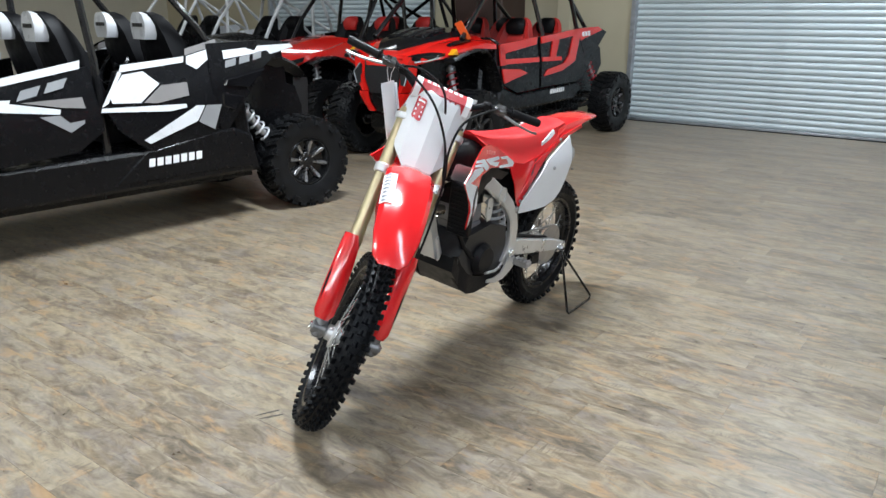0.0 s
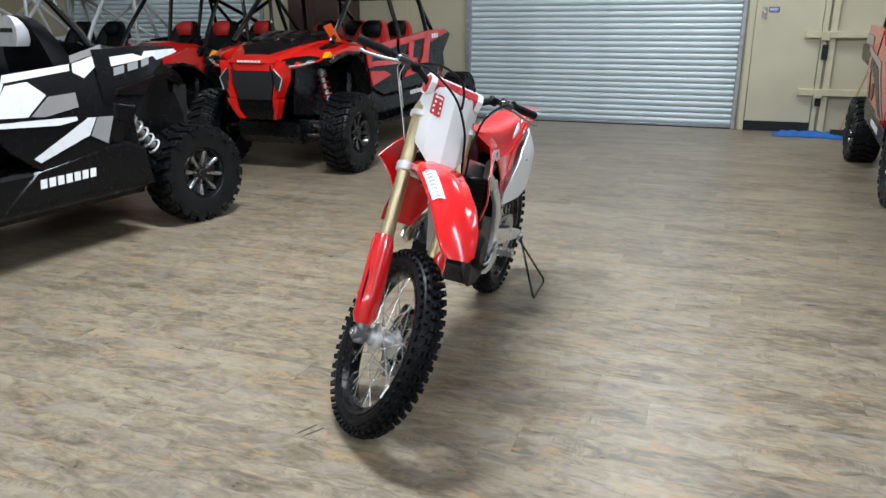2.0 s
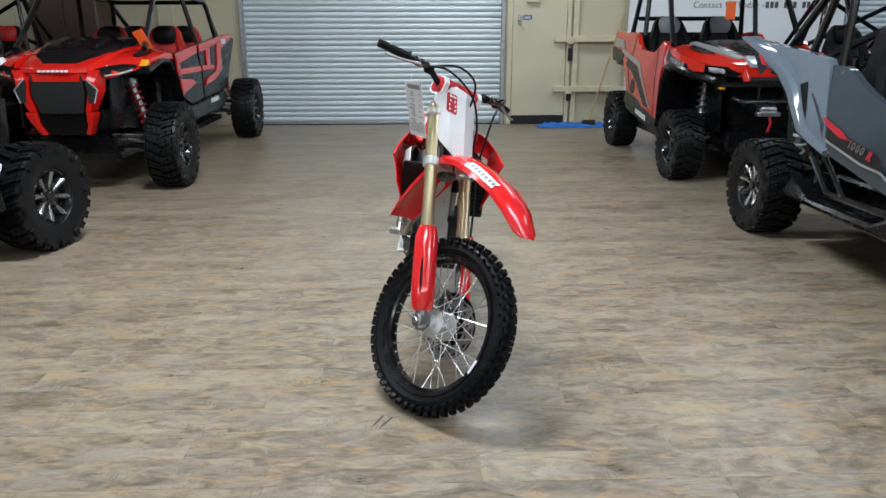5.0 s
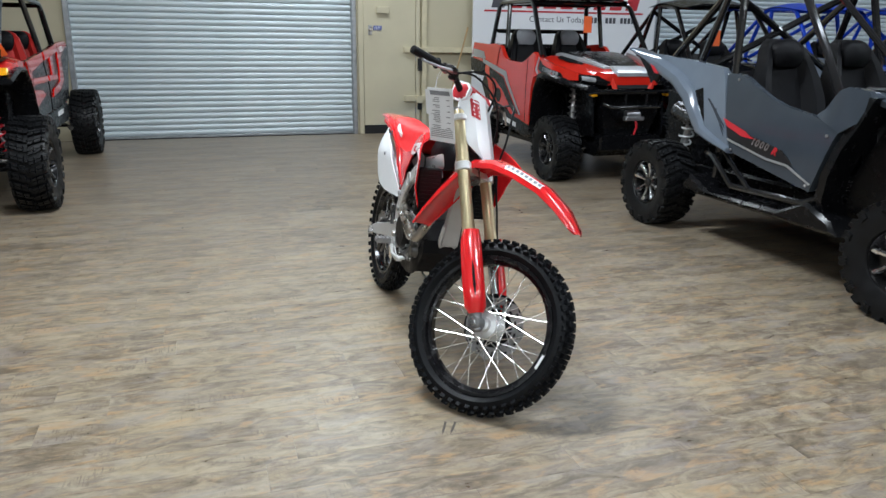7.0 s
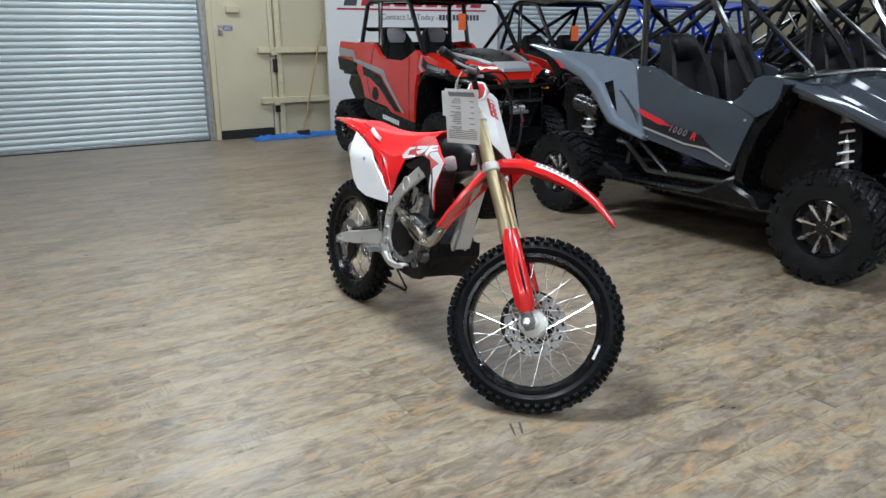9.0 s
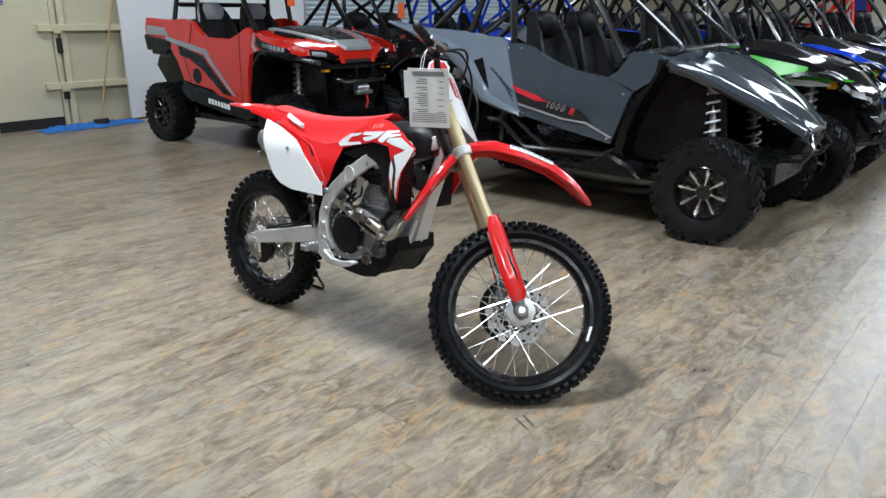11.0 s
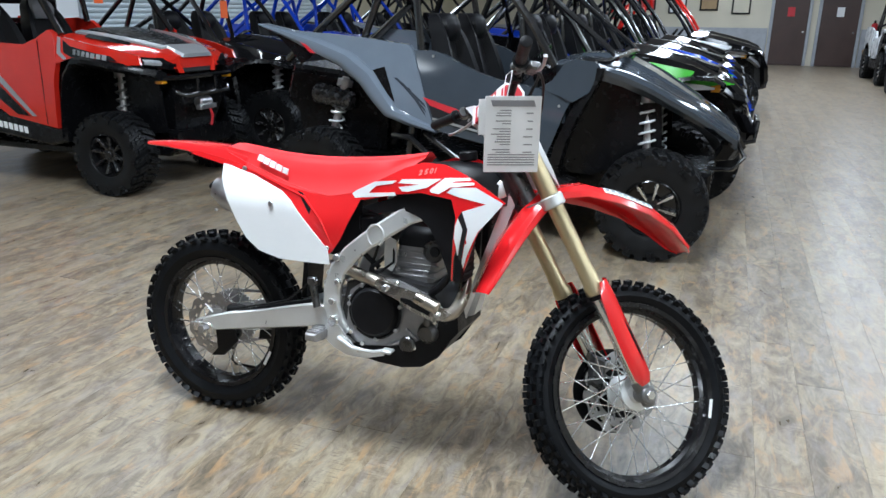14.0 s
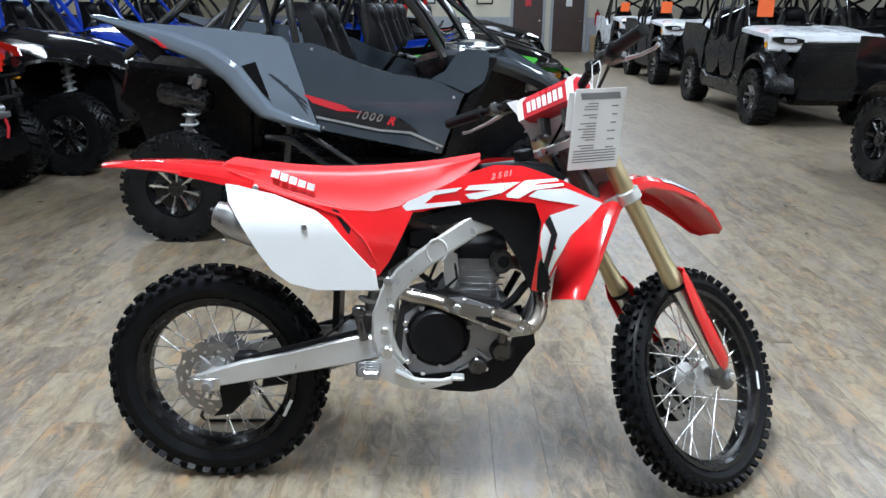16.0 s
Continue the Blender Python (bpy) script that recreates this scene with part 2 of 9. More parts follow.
M_DECALK = mat("black_decal", (0.012, 0.012, 0.014), 0.35, var=0.05)
M_ORANGE = mat("orange_tag", (0.85, 0.13, 0.02), 0.6, var=0.04)
M_AMBER = mat("amber_lens", (0.80, 0.34, 0.01), 0.2, coat=0.6, var=0.05)
M_LENS = mat("headlamp_lens", (0.55, 0.57, 0.60), 0.12, 0.4, coat=1.0, var=0.25, scale=25)
M_SIGN = mat("sign_white", (0.78, 0.79, 0.80), 0.45, var=0.02, scale=1)
M_SIGNBLUE = mat("sign_blue", (0.02, 0.05, 0.30), 0.45, var=0.05)
M_TEXT = mat("sign_text", (0.06, 0.06, 0.07), 0.5, var=0.02)
M_MESH = mat("dark_mesh", (0.010, 0.010, 0.011), 0.6, var=0.3, scale=120, bump=0.8, bump_scale=260)
M_WOOD = mat("handle_wood", (0.42, 0.27, 0.12), 0.55, var=0.2, scale=20)
M_BOX = mat("cardboard", (0.36, 0.25, 0.14), 0.8, var=0.15, scale=6)
M_GLOW = glow_mat("lamp_diffuser", (0.95, 1.0, 0.98), 6)

# ---- mesh tools ----


class Geo:
    """Vertices and faces of one mesh, filled by the shapes below."""

    def __init__(self):
        self.v, self.f = [], []

    def add(self, vs, fs, m=None):
        k = len(self.v)
        self.v += [tuple(m @ Vector(p)) for p in vs] if m is not None else [tuple(p) for p in vs]
        self.f += [tuple(i + k for i in f) for f in fs]
        return self

    def loft(self, rings, closed=True, caps=True, m=None):
        n = len(rings[0])
        vs = [p for r in rings for p in r]
        fs = []
        for i in range(len(rings) - 1):
            for j in range(n if closed else n - 1):
                a, b = i * n + j, i * n + (j + 1) % n
                fs.append((a, b, b + n, a + n))
        if caps and closed:
            fs.append(tuple(reversed(range(n))))
            fs.append(tuple((len(rings) - 1) * n + j for j in range(n)))
        return self.add(vs, fs, m)

    def tube(self, pts, r, n=10, closed=False, m=None, flat=1.0):
        pts = [Vector(p) for p in pts]
        rr = r if isinstance(r, (list, tuple)) else [r] * len(pts)
        rings, up = [], None
        for i, p in enumerate(pts):
            a = pts[i - 1] if (i or closed) else p
            b = pts[(i + 1) % len(pts)] if (i < len(pts) - 1 or closed) else p
            d = (b - a).normalized()
            if up is None:
                up = Vector((0, 0, 1)) if abs(d.z) < 0.9 else Vector((1, 0, 0))
            s = d.cross(up).normalized()
            up = s.cross(d).normalized()
            rings.append([p + rr[i] * (math.cos(t) * s + flat * math.sin(t) * up) for t in (2 * math.pi * k / n for k in range(n))])
        if closed:
            rings.append(rings[0])
        return self.loft(rings, True, not closed, m)

    def cyl(self, a, b, r, n=20, r2=None, bevel=0.0, m=None):
        a, b = Vector(a), Vector(b)
        r2 = r if r2 is None else r2
        if not bevel:
            return self.tube([a, b], [r, r2], n, m=m)
        d = (b - a).normalized() * bevel
        return self.tube([a, a + d, b - d, b], [max(r - bevel, 1e-4), r, r2, max(r2 - bevel, 1e-4)], n, m=m)

    def box(self, x0, y0, z0, x1, y1, z1, bevel=0.0, m=None):
        b = bevel
        ring = lambda z, e: [(x0 + e, y0 + b, z), (x0 + b, y0 + e, z), (x1 - b, y0 + e, z), (x1 - e, y0 + b, z), (x1 - e, y1 - b, z), (x1 - b, y1 - e, z), (x0 + b, y1 - e, z), (x0 + e, y1 - b, z)]
        if not b:
            v = [(x, y, z) for z in (z0, z1) for x, y in ((x0, y0), (x1, y0), (x1, y1), (x0, y1))]
            return self.add(v, [(3, 2, 1, 0), (4, 5, 6, 7), (0, 1, 5, 4), (1, 2, 6, 5), (2, 3, 7, 6), (3, 0, 4, 7)], m)
        return self.loft([ring(z0, b), ring(z0 + b, 0), ring(z1 - b, 0), ring(z1, b)], m=m)

    def prism(self, poly, y0, y1, bevel=0.006, m=None, taper=0.0):
        """A polygon in x, z between y0 and y1, with bevelled rims; taper draws in the y1 face."""
        if sum(poly[i - 1][0] * p[1] - p[0] * poly[i - 1][1] for i, p in enumerate(poly)) < 0:
            poly = poly[::-1]

        def inset(d):
            out, n = [], len(poly)
            for i in range(n):
                p, a, b = Vector(poly[i]), Vector(poly[i - 1]), Vector(poly[(i + 1) % n])
                e1, e2 = (p - a).normalized(), (b - p).normalized()
                n1, n2 = Vector((-e1.y, e1.x)), Vector((-e2.y, e2.x))
                k = n1 + n2
                k = k / max(k.length_squared / 2, 0.35)
                out.append(p + k * d)
            return out
        s = 1 if y1 > y0 else -1
        rows = [(y0, bevel), (y0 + s * bevel, 0), (y1 - s * bevel, taper), (y1, bevel + taper)]
        rings = [[(q.x, y, q.y) for q in inset(d)] for y, d in rows]
        if s > 0:
            rings = [r[::-1] for r in rings]
        return self.loft(rings, m=m)

    def shell(self, poly, yfun, thick=0.02, res=0.06, smooth=0, m=None, edge=0.3):
        """A curved panel over the outline poly in x, z at y = yfun(x, z), thick inwards (towards y = 0)."""
        pts = [Vector(p) for p in poly]
        if smooth:
            out, n = [], len(pts)
            for i in range(n):
                p0, p1, p2, p3 = pts[i - 1], pts[i], pts[(i + 1) % n], pts[(i + 2) % n]
                for k in range(smooth):
                    t = k / smooth
                    out.append(0.5 * ((2 * p1) + (p2 - p0) * t + (2 * p0 - 5 * p1 + 4 * p2 - p3) * t * t + (3 * p1 - p0 - 3 * p2 + p3) * t ** 3))
            pts = out
        else:
            out, n = [], len(pts)
            for i in range(n):
                a, b = pts[i], pts[(i + 1) % n]
                k = max(1, int((b - a).length / res))
                out += [a.lerp(b, j / k) for j in range(k)]
            pts = out
        n = len(pts)
        xs, zs = [p.x for p in pts], [p.y for p in pts]
        inner = []
        for i in range(int((max(xs) - min(xs)) / res) + 1):
            for j in range(int((max(zs) - min(zs)) / res) + 1):
                q = Vector((min(xs) + (i + 0.5) * res, min(zs) + (j + 0.5) * res))
                ins, near = False, 1e9
                for k in range(n):
                    a, b = pts[k - 1], pts[k]
                    if (a.y > q.y) != (b.y > q.y) and q.x < (b.x - a.x) * (q.y - a.y) / (b.y - a.y) + a.x:
                        ins = not ins
                    near = min(near, (a - q).length)
                if ins and near > res * 0.45:
                    inner.append(q)
        from mathutils.geometry import delaunay_2d_cdt
        res_ = delaunay_2d_cdt(pts + inner, [(i, (i + 1) % n) for i in range(n)], [], 1, 1e-5)
        vv, ff = res_[0], res_[2]
        bound = {}
        for f in ff:
            for i in range(len(f)):
                e = (f[i], f[(i + 1) % len(f)])
                bound[e] = 1
        rim = [e for e in bound if (e[1], e[0]) not in bound]
        s = 1 if yfun(pts[0].x, pts[0].y) > 0 else -1
        k = len(vv)
        top = [(p.x, yfun(p.x, p.y), p.y) for p in vv]
        bot = [(p.x, yfun(p.x, p.y) - s * thick, p.y) for p in vv]
        fs = []
        for f in ff:
            fs.append(tuple(f) if s < 0 else tuple(reversed(f)))
            fs.append(tuple(i + k for i in (reversed(f) if s < 0 else f)))
        for a, b in rim:
            fs.append((b, a, a + k, b + k) if s < 0 else (a, b, b + k, a + k))
        return self.add(top + bot, fs, m)

    def revolve(self, prof, n=40, m=None, axis="y", closed=False):
        """A profile of (radius, along) turned round the y axis."""
        rings = []
        for i in range(n + 1):
            t = 2 * math.pi * i / n
            rings.append([(r * math.cos(t), a, r * math.sin(t)) for r, a in prof])
        return self.loft(rings, closed, False, m)

    def mesh(self, name, angle=38):
        me = bpy.data.meshes.new(name)
        me.from_pydata(self.v, [], self.f)
        bm = bmesh.new()
        bm.from_mesh(me)
        bmesh.ops.remove_doubles(bm, verts=bm.verts, dist=1e-5)
        bmesh.ops.recalc_face_normals(bm, faces=bm.faces)
        bm.to_mesh(me)
        bm.free()
        me.polygons.foreach_set("use_smooth", [True] * len(me.polygons))
        me.set_sharp_from_angle(angle=radians(angle))
        return me


def part(name, geo, material, parent, label="", m=None, angle=38):
    me = geo if isinstance(geo, bpy.types.Mesh) else geo.mesh(name, angle)
    if not me.materials:
        me.materials.append(material)
    ob = new(name, me)
    if parent is not None:
        ob.parent = parent
    if m is not None:
        ob.matrix_local = m
    if label:
        tagged(ob, label)
    return ob


def thing(name, m, label, category, group="", kind=""):
    ob = new(name)
    ob.matrix_world = m
    return tagged(ob, label, category, group, kind)


def text_mesh(s, size, depth=0.001, shear=0.0, bold=0.0):
    cu = bpy.data.curves.new("text", "FONT")
    cu.body, cu.size, cu.extrude, cu.align_x, cu.align_y, cu.shear, cu.offset = s, size, depth, "CENTER", "CENTER", shear, bold
    ob = bpy.data.objects.new("text", cu)
    scene.collection.objects.link(ob)
    bpy.context.view_layer.update()
    me = bpy.data.meshes.new_from_object(ob.evaluated_get(bpy.context.evaluated_depsgraph_get()))
    bpy.data.objects.remove(ob)
    return me


def lettering(name, text, size, material, parent, m, label="", shear=0.0, bold=0.0):
    """Each letter of a line is a part of its own, set side by side round the middle of m."""
    line = [None if c == " " else text_mesh(c, size, 0.0008, shear, bold) for c in text]
    wide = [size * 0.30 if me is None else max(v.co.x for v in me.vertices) - min(v.co.x for v in me.vertices) + size * 0.10 for me in line]
    x = -sum(wide) / 2
    for me, w in zip(line, wide):
        if me is not None:
            part(name, me, material, parent, label, m=m @ Matrix.Translation((x + w / 2, 0, 0)))
        x += w


def structure(name, geo, material, label, category, angle=38):
    ob = part(name, geo, material, None, "", Matrix.Rotation(A_ROOM, 4, "Z"), angle)
    return tagged(ob, label, category, kind="structure")


# ---- the room ----
U0, U1, V0, V1 = -16.0, 21.8, -9.0, 10.6
floor = structure("floor", Geo().box(U0, V0, -0.12, U1, V1, -0.006), M_JOINT, "distressed grey-brown vinyl plank showroom floor", "floor")
ceiling = structure("ceiling", Geo().box(U0, V0, CEILING, U1, V1, CEILING + 0.15), M_CEIL, "plain showroom ceiling, unseen, its grey kept dark to cut bounce light", "ceiling")
g = Geo()
# back wall with a shutter opening and panels between
SH = [(-12.4, -8.15, 3.3), (-4.48, -0.56, 3.6), (4.70, 12.2, 3.3)]
u = U0 - 0.2
for a, b, h in SH:
    g.box(u, V1, 0, a, V1 + 0.2, CEILING)
    g.box(a, V1, h, b, V1 + 0.2, CEILING)
    u = b
g.box(u, V1, 0, U1 + 0.2, V1 + 0.2, CEILING)
structure("wall_back", g, M_WALL, "cream painted concrete wall with roller shutters", "wall")
structure("wall_far", Geo().box(U1, V0 - 0.2, 0, U1 + 0.2, V1, CEILING), M_WALL2, "pale cream wall with brown double doors", "wall")
structure("wall_side", Geo().box(U0 - 0.2, V0 - 0.2, 0, U0, V1, CEILING), M_WALL2, "plain cream wall", "wall")
structure("wall_front", Geo().box(U0, V0 - 0.2, 0, U1, V0, CEILING), M_WALL2, "plain cream wall", "wall")


def shutter(name, a, b, h, label):
    sh = tagged(part(name, Geo().box(a, V1 + 0.10, 0, b, V1 + 0.13, h), M_RAIL, None, "", Matrix.Rotation(A_ROOM, 4, "Z")), label, "roller shutter", kind="structure")
    # rounded slats
    pitch = 0.082
    prof = [(0.0, 0.012), (0.004, 0.004), (0.012, -0.004), (0.028, -0.013), (0.048, -0.014), (0.064, -0.008), (0.073, 0.002), (0.078, 0.012)]
    sm = Geo().loft([[(x, y, z) for z, y in prof] + [(x, 0.02, 0.078), (x, 0.02, 0.0)] for x in (a + 0.01, b - 0.01)]).mesh("slat", 30)
    for i in range(int(h / pitch)):
        part("slat", sm, M_SLAT, sh, m=pose(0, V1 + 0.075 + random.uniform(-0.002, 0.002), 0.035 + i * pitch))
    part("bottom_rail", Geo().box(a + 0.01, V1 + 0.05, 0.002, b - 0.01, V1 + 0.10, 0.036, 0.006), M_RAIL, sh)
    for x in (a - 0.03, b - 0.03):
        part("guide_rail", Geo().box(x, V1 - 0.035, 0, x + 0.065, V1 + 0.10, h + 0.1, 0.008), M_RAIL, sh)
    return sh


shutter("roller_shutter_1", *SH[1], "pale grey steel roller shutter, closed")
shutter("roller_shutter_2", *SH[0], "pale grey steel roller shutter behind parked vehicles")
shutter("roller_shutter_3", *SH[2], "pale grey steel roller shutter behind parked vehicles")

# door beside the shutter
door = tagged(part("door_1", Geo().box(-0.42, V1 - 0.045, 0.13, 0.40, V1 - 0.004, 2.15, 0.006), M_DOOR, None, "", Matrix.Rotation(A_ROOM, 4, "Z")), "cream painted steel door, closed, with lever handle", "door", kind="structure")
for x0, x1, z0, z1 in ((-0.50, -0.425, 0, 2.23), (0.405, 0.47, 0, 2.23), (-0.425, 0.405, 2.155, 2.23)):
    part("door_frame", Geo().box(x0, V1 - 0.06, z0, x1, V1 - 0.003, z1, 0.006), M_DOOR, door)
# the gap's shade is a solid near-black strip
part("kick_gap", Geo().box(-0.42, V1 - 0.05, 0.0, 0.40, V1 - 0.006, 0.127, 0.004), M_DARKGAP, door, "black strip for the shade in the gap under the raised door")
part("lock_plate", Geo().box(-0.345, V1 - 0.055, 1.49, -0.285, V1 - 0.045, 1.63, 0.003), M_STEEL, door)
part("door_handle", Geo().cyl((-0.315, V1 - 0.11, 1.56), (-0.315, V1 - 0.05, 1.56), 0.024, 14, bevel=0.005), M_ALLOY, door)
part("door_sign", Geo().box(-0.265, V1 - 0.052, 1.56, -0.135, V1 - 0.046, 1.625, 0.001), M_SIGNBLUE, door, "small blue and white notice")
for i in range(3):
    part("sign_line", Geo().box(-0.255, V1 - 0.055, 1.572 + i * 0.016, -0.145 - 0.02 * (i == 1), V1 - 0.0525, 1.579 + i * 0.016), M_DECALW, door)
for z in (0.3, 1.1):
    part("hinge", Geo().cyl((0.40, V1 - 0.062, z), (0.40, V1 - 0.062, z + 0.1), 0.009, 10), M_STEEL, door)

# ---- vehicles ----


def ring_arc(cx, cz, r, a0, a1, n):
    return [(cx + r * math.cos(radians(a0 + (a1 - a0) * i / n)), cz + r * math.sin(radians(a0 + (a1 - a0) * i / n))) for i in range(n + 1)]


_tyres = {}


def tyre_mesh(r, w, lugs):
    """A lugged tyre in one mesh: carcass cells, some of them raised into chevrons."""
    key = (r, w, lugs)
    if key in _tyres:
        return _tyres[key]
    g = Geo()
    rim, h = r * 0.50, w / 2
    prof = [(rim, -h * 0.72), (rim * 1.06, -h * 0.86), (r * 0.70, -h * 1.0), (r * 0.80, -h * 1.0), (r * 0.90, -h * 0.97), (r * 0.922, -h * 0.80), (r * 0.930, -h * 0.42), (r * 0.934, -h * 0.10), (r * 0.934, h * 0.10), (r * 0.930, h * 0.42), (r * 0.922, h * 0.80), (r * 0.90, h * 0.97), (r * 0.80, h * 1.0), (r * 0.70, h * 1.0), (rim * 1.06, h * 0.86), (rim, h * 0.72)]
    m_, N = len(prof), lugs * 3
    skew = [0, 0, 0, 0, 0, 0.35, 1.1, 1.7, 1.7, 1.1, 0.35, 0, 0, 0, 0, 0]
    for i in range(N):
        for j, (pr, py) in enumerate(prof):
            t = 2 * math.pi * (i + skew[j]) / N
            g.v.append((pr * math.cos(t), py, pr * math.sin(t)))
    for i in range(N):
        i2 = (i + 1) % N
        for j in range(m_ - 1):
            e = (i * m_ + j, i2 * m_ + j, i2 * m_ + j + 1, i * m_ + j + 1)
            ph = i % 3
            long_ = (i // 3) % 2 == 0
            up = (j in (5, 6) and ph in (0, 1)) or (j in (8, 9) and (i + 1) % 3 in (0, 1)) or (j == 7 and ph == 0) or (j in (4, 10) and (i + (1 if j == 10 else 0)) % 3 in (0, 1)) or (j in (3, 11) and (i + (1 if j == 11 else 0)) % 3 in (0, 1) and long_)
            if not up:
                g.f.append(e)
                continue
            q = [Vector(g.v[k]) for k in e]
            ctr = sum(q, Vector()) / 4
            nn = (q[2] - q[0]).cross(q[3] - q[1]).normalized()
            if nn.dot(Vector((ctr.x, ctr.y * 2, ctr.z))) < 0:
                nn = -nn
            top = []
            for k, p in enumerate(q):
                g.v.append(tuple(p.lerp(ctr, 0.14) + nn * r * (0.068 if j not in (3, 11) else 0.036)))
                top.append(len(g.v) - 1)
            g.f.append(tuple(top))
            for k in range(4):
                g.f.append((e[k], e[(k + 1) % 4], top[(k + 1) % 4], top[k]))
    _tyres[key] = g.mesh("tyre", 26)
    _tyres[key].materials.append(M_RUBBER)
    return _tyres[key]


_rims = {}


def rim_meshes(r, w, spokes):
    """The dish, and one machined spoke pointing up; outside is at -y."""
    key = (r, w, spokes)
    if key not in _rims:
        rr, h = r * 0.515, w / 2
        d = Geo().revolve([(rr, -h * 0.80), (rr * 0.95, -h * 0.84), (rr * 0.90, -h * 0.70), (rr * 0.84, -h * 0.38), (rr * 0.3, -h * 0.30), (rr * 0.26, -h * 0.50), (rr * 0.12, -h * 0.54), (0.001, -h * 0.54)], 36)
        d.revolve([(rr, h * 0.8), (rr * 0.9, h * 0.8), (rr * 0.86, 0), (rr * 0.84, -h * 0.38)], 36)
        s = Geo().loft([[(x, y, z) for x, y in ((-wd, -h * dep), (-wd * 0.6, -h * (dep + 0.06)), (wd * 0.6, -h * (dep + 0.06)), (wd, -h * dep), (wd, -h * 0.34), (-wd, -h * 0.34))] for z, wd, dep in ((rr * 0.26, rr * 0.035, 0.54), (rr * 0.55, rr * 0.062, 0.62), (rr * 0.80, rr * 0.088, 0.72), (rr * 0.88, rr * 0.05, 0.76))])
        dm, sm = d.mesh("rim"), s.mesh("spoke", 25)
        _rims[key] = (dm, sm)
    return _rims[key]


def wheel(parent, x, y, z, r, w, side, lugs=26, spokes=8, alloy=None, steer=0.0):
    """side -1: the outer face looks to -y."""
    m = pose(x, y, z, 0, 0, (0 if side < 0 else 180) + steer)
    hub = part("wheel", Geo().cyl((0, -w * 0.30, 0), (0, w * 0.42, 0), r * 0.2, 16, bevel=0.01), M_RIM, parent, m=m)
    part("tyre", tyre_mesh(r, w, lugs), M_RUBBER, hub, "black knobbly rubber tyre", m=pose(0, 0, 0, 0, random.uniform(0, 40), 0))
    dm, sm = rim_meshes(r, w, spokes)
    part("rim", dm, M_RIM, hub, m=pose(0, 0, 0))
    if not sm.materials:
        sm.materials.append(M_ALLOY)
    for i in range(spokes):
        if alloy is not None and alloy is not M_ALLOY:
            break
        part("spoke", sm, M_ALLOY, hub, m=pose(0, 0, 0, 0, 360 * i / spokes + 11, 0))
    if alloy is not None and alloy is not M_ALLOY:
        s2 = sm.copy()
        s2.materials.clear()
        s2.materials.append(alloy)
        for i in range(spokes):
            part("spoke", s2, alloy, hub, m=pose(0, 0, 0, 0, 360 * i / spokes + 11, 0))
    part("cap", Geo().cyl((0, -w * 0.34, 0), (0, -w * 0.26, 0), r * 0.085, 14, bevel=0.006), M_RIM, hub)
    return hub


def coil(a, b, r, turns, wire, n=9):
    a, b = Vector(a), Vector(b)
    d = (b - a).normalized()
    s = d.orthogonal().normalized()
    t = d.cross(s)
    k = int(turns * n)
    return Geo().tube([a.lerp(b, i / k) + r * (math.cos(2 * math.pi * i / n) * s + math.sin(2 * math.pi * i / n) * t) for i in range(k + 1)], wire, 5)


def shock(parent, a, b, r=0.05, spring=None):
    a, b = Vector(a), Vector(b)
    s = part("shock_absorber", Geo().cyl(a, a.lerp(b, 0.6), r * 0.55, 10).cyl(a.lerp(b, 0.5), b, r * 0.3, 8).cyl(a.lerp(b, 0.03), a.lerp(b, 0.10), r * 1.1, 12), M_STEEL, parent)
    part("spring", coil(a.lerp(b, 0.1), b.lerp(a, 0.06), r, 8, r * 0.17), spring or M_SPRING, s, "pale coil spring" if not spring else "")
    return s


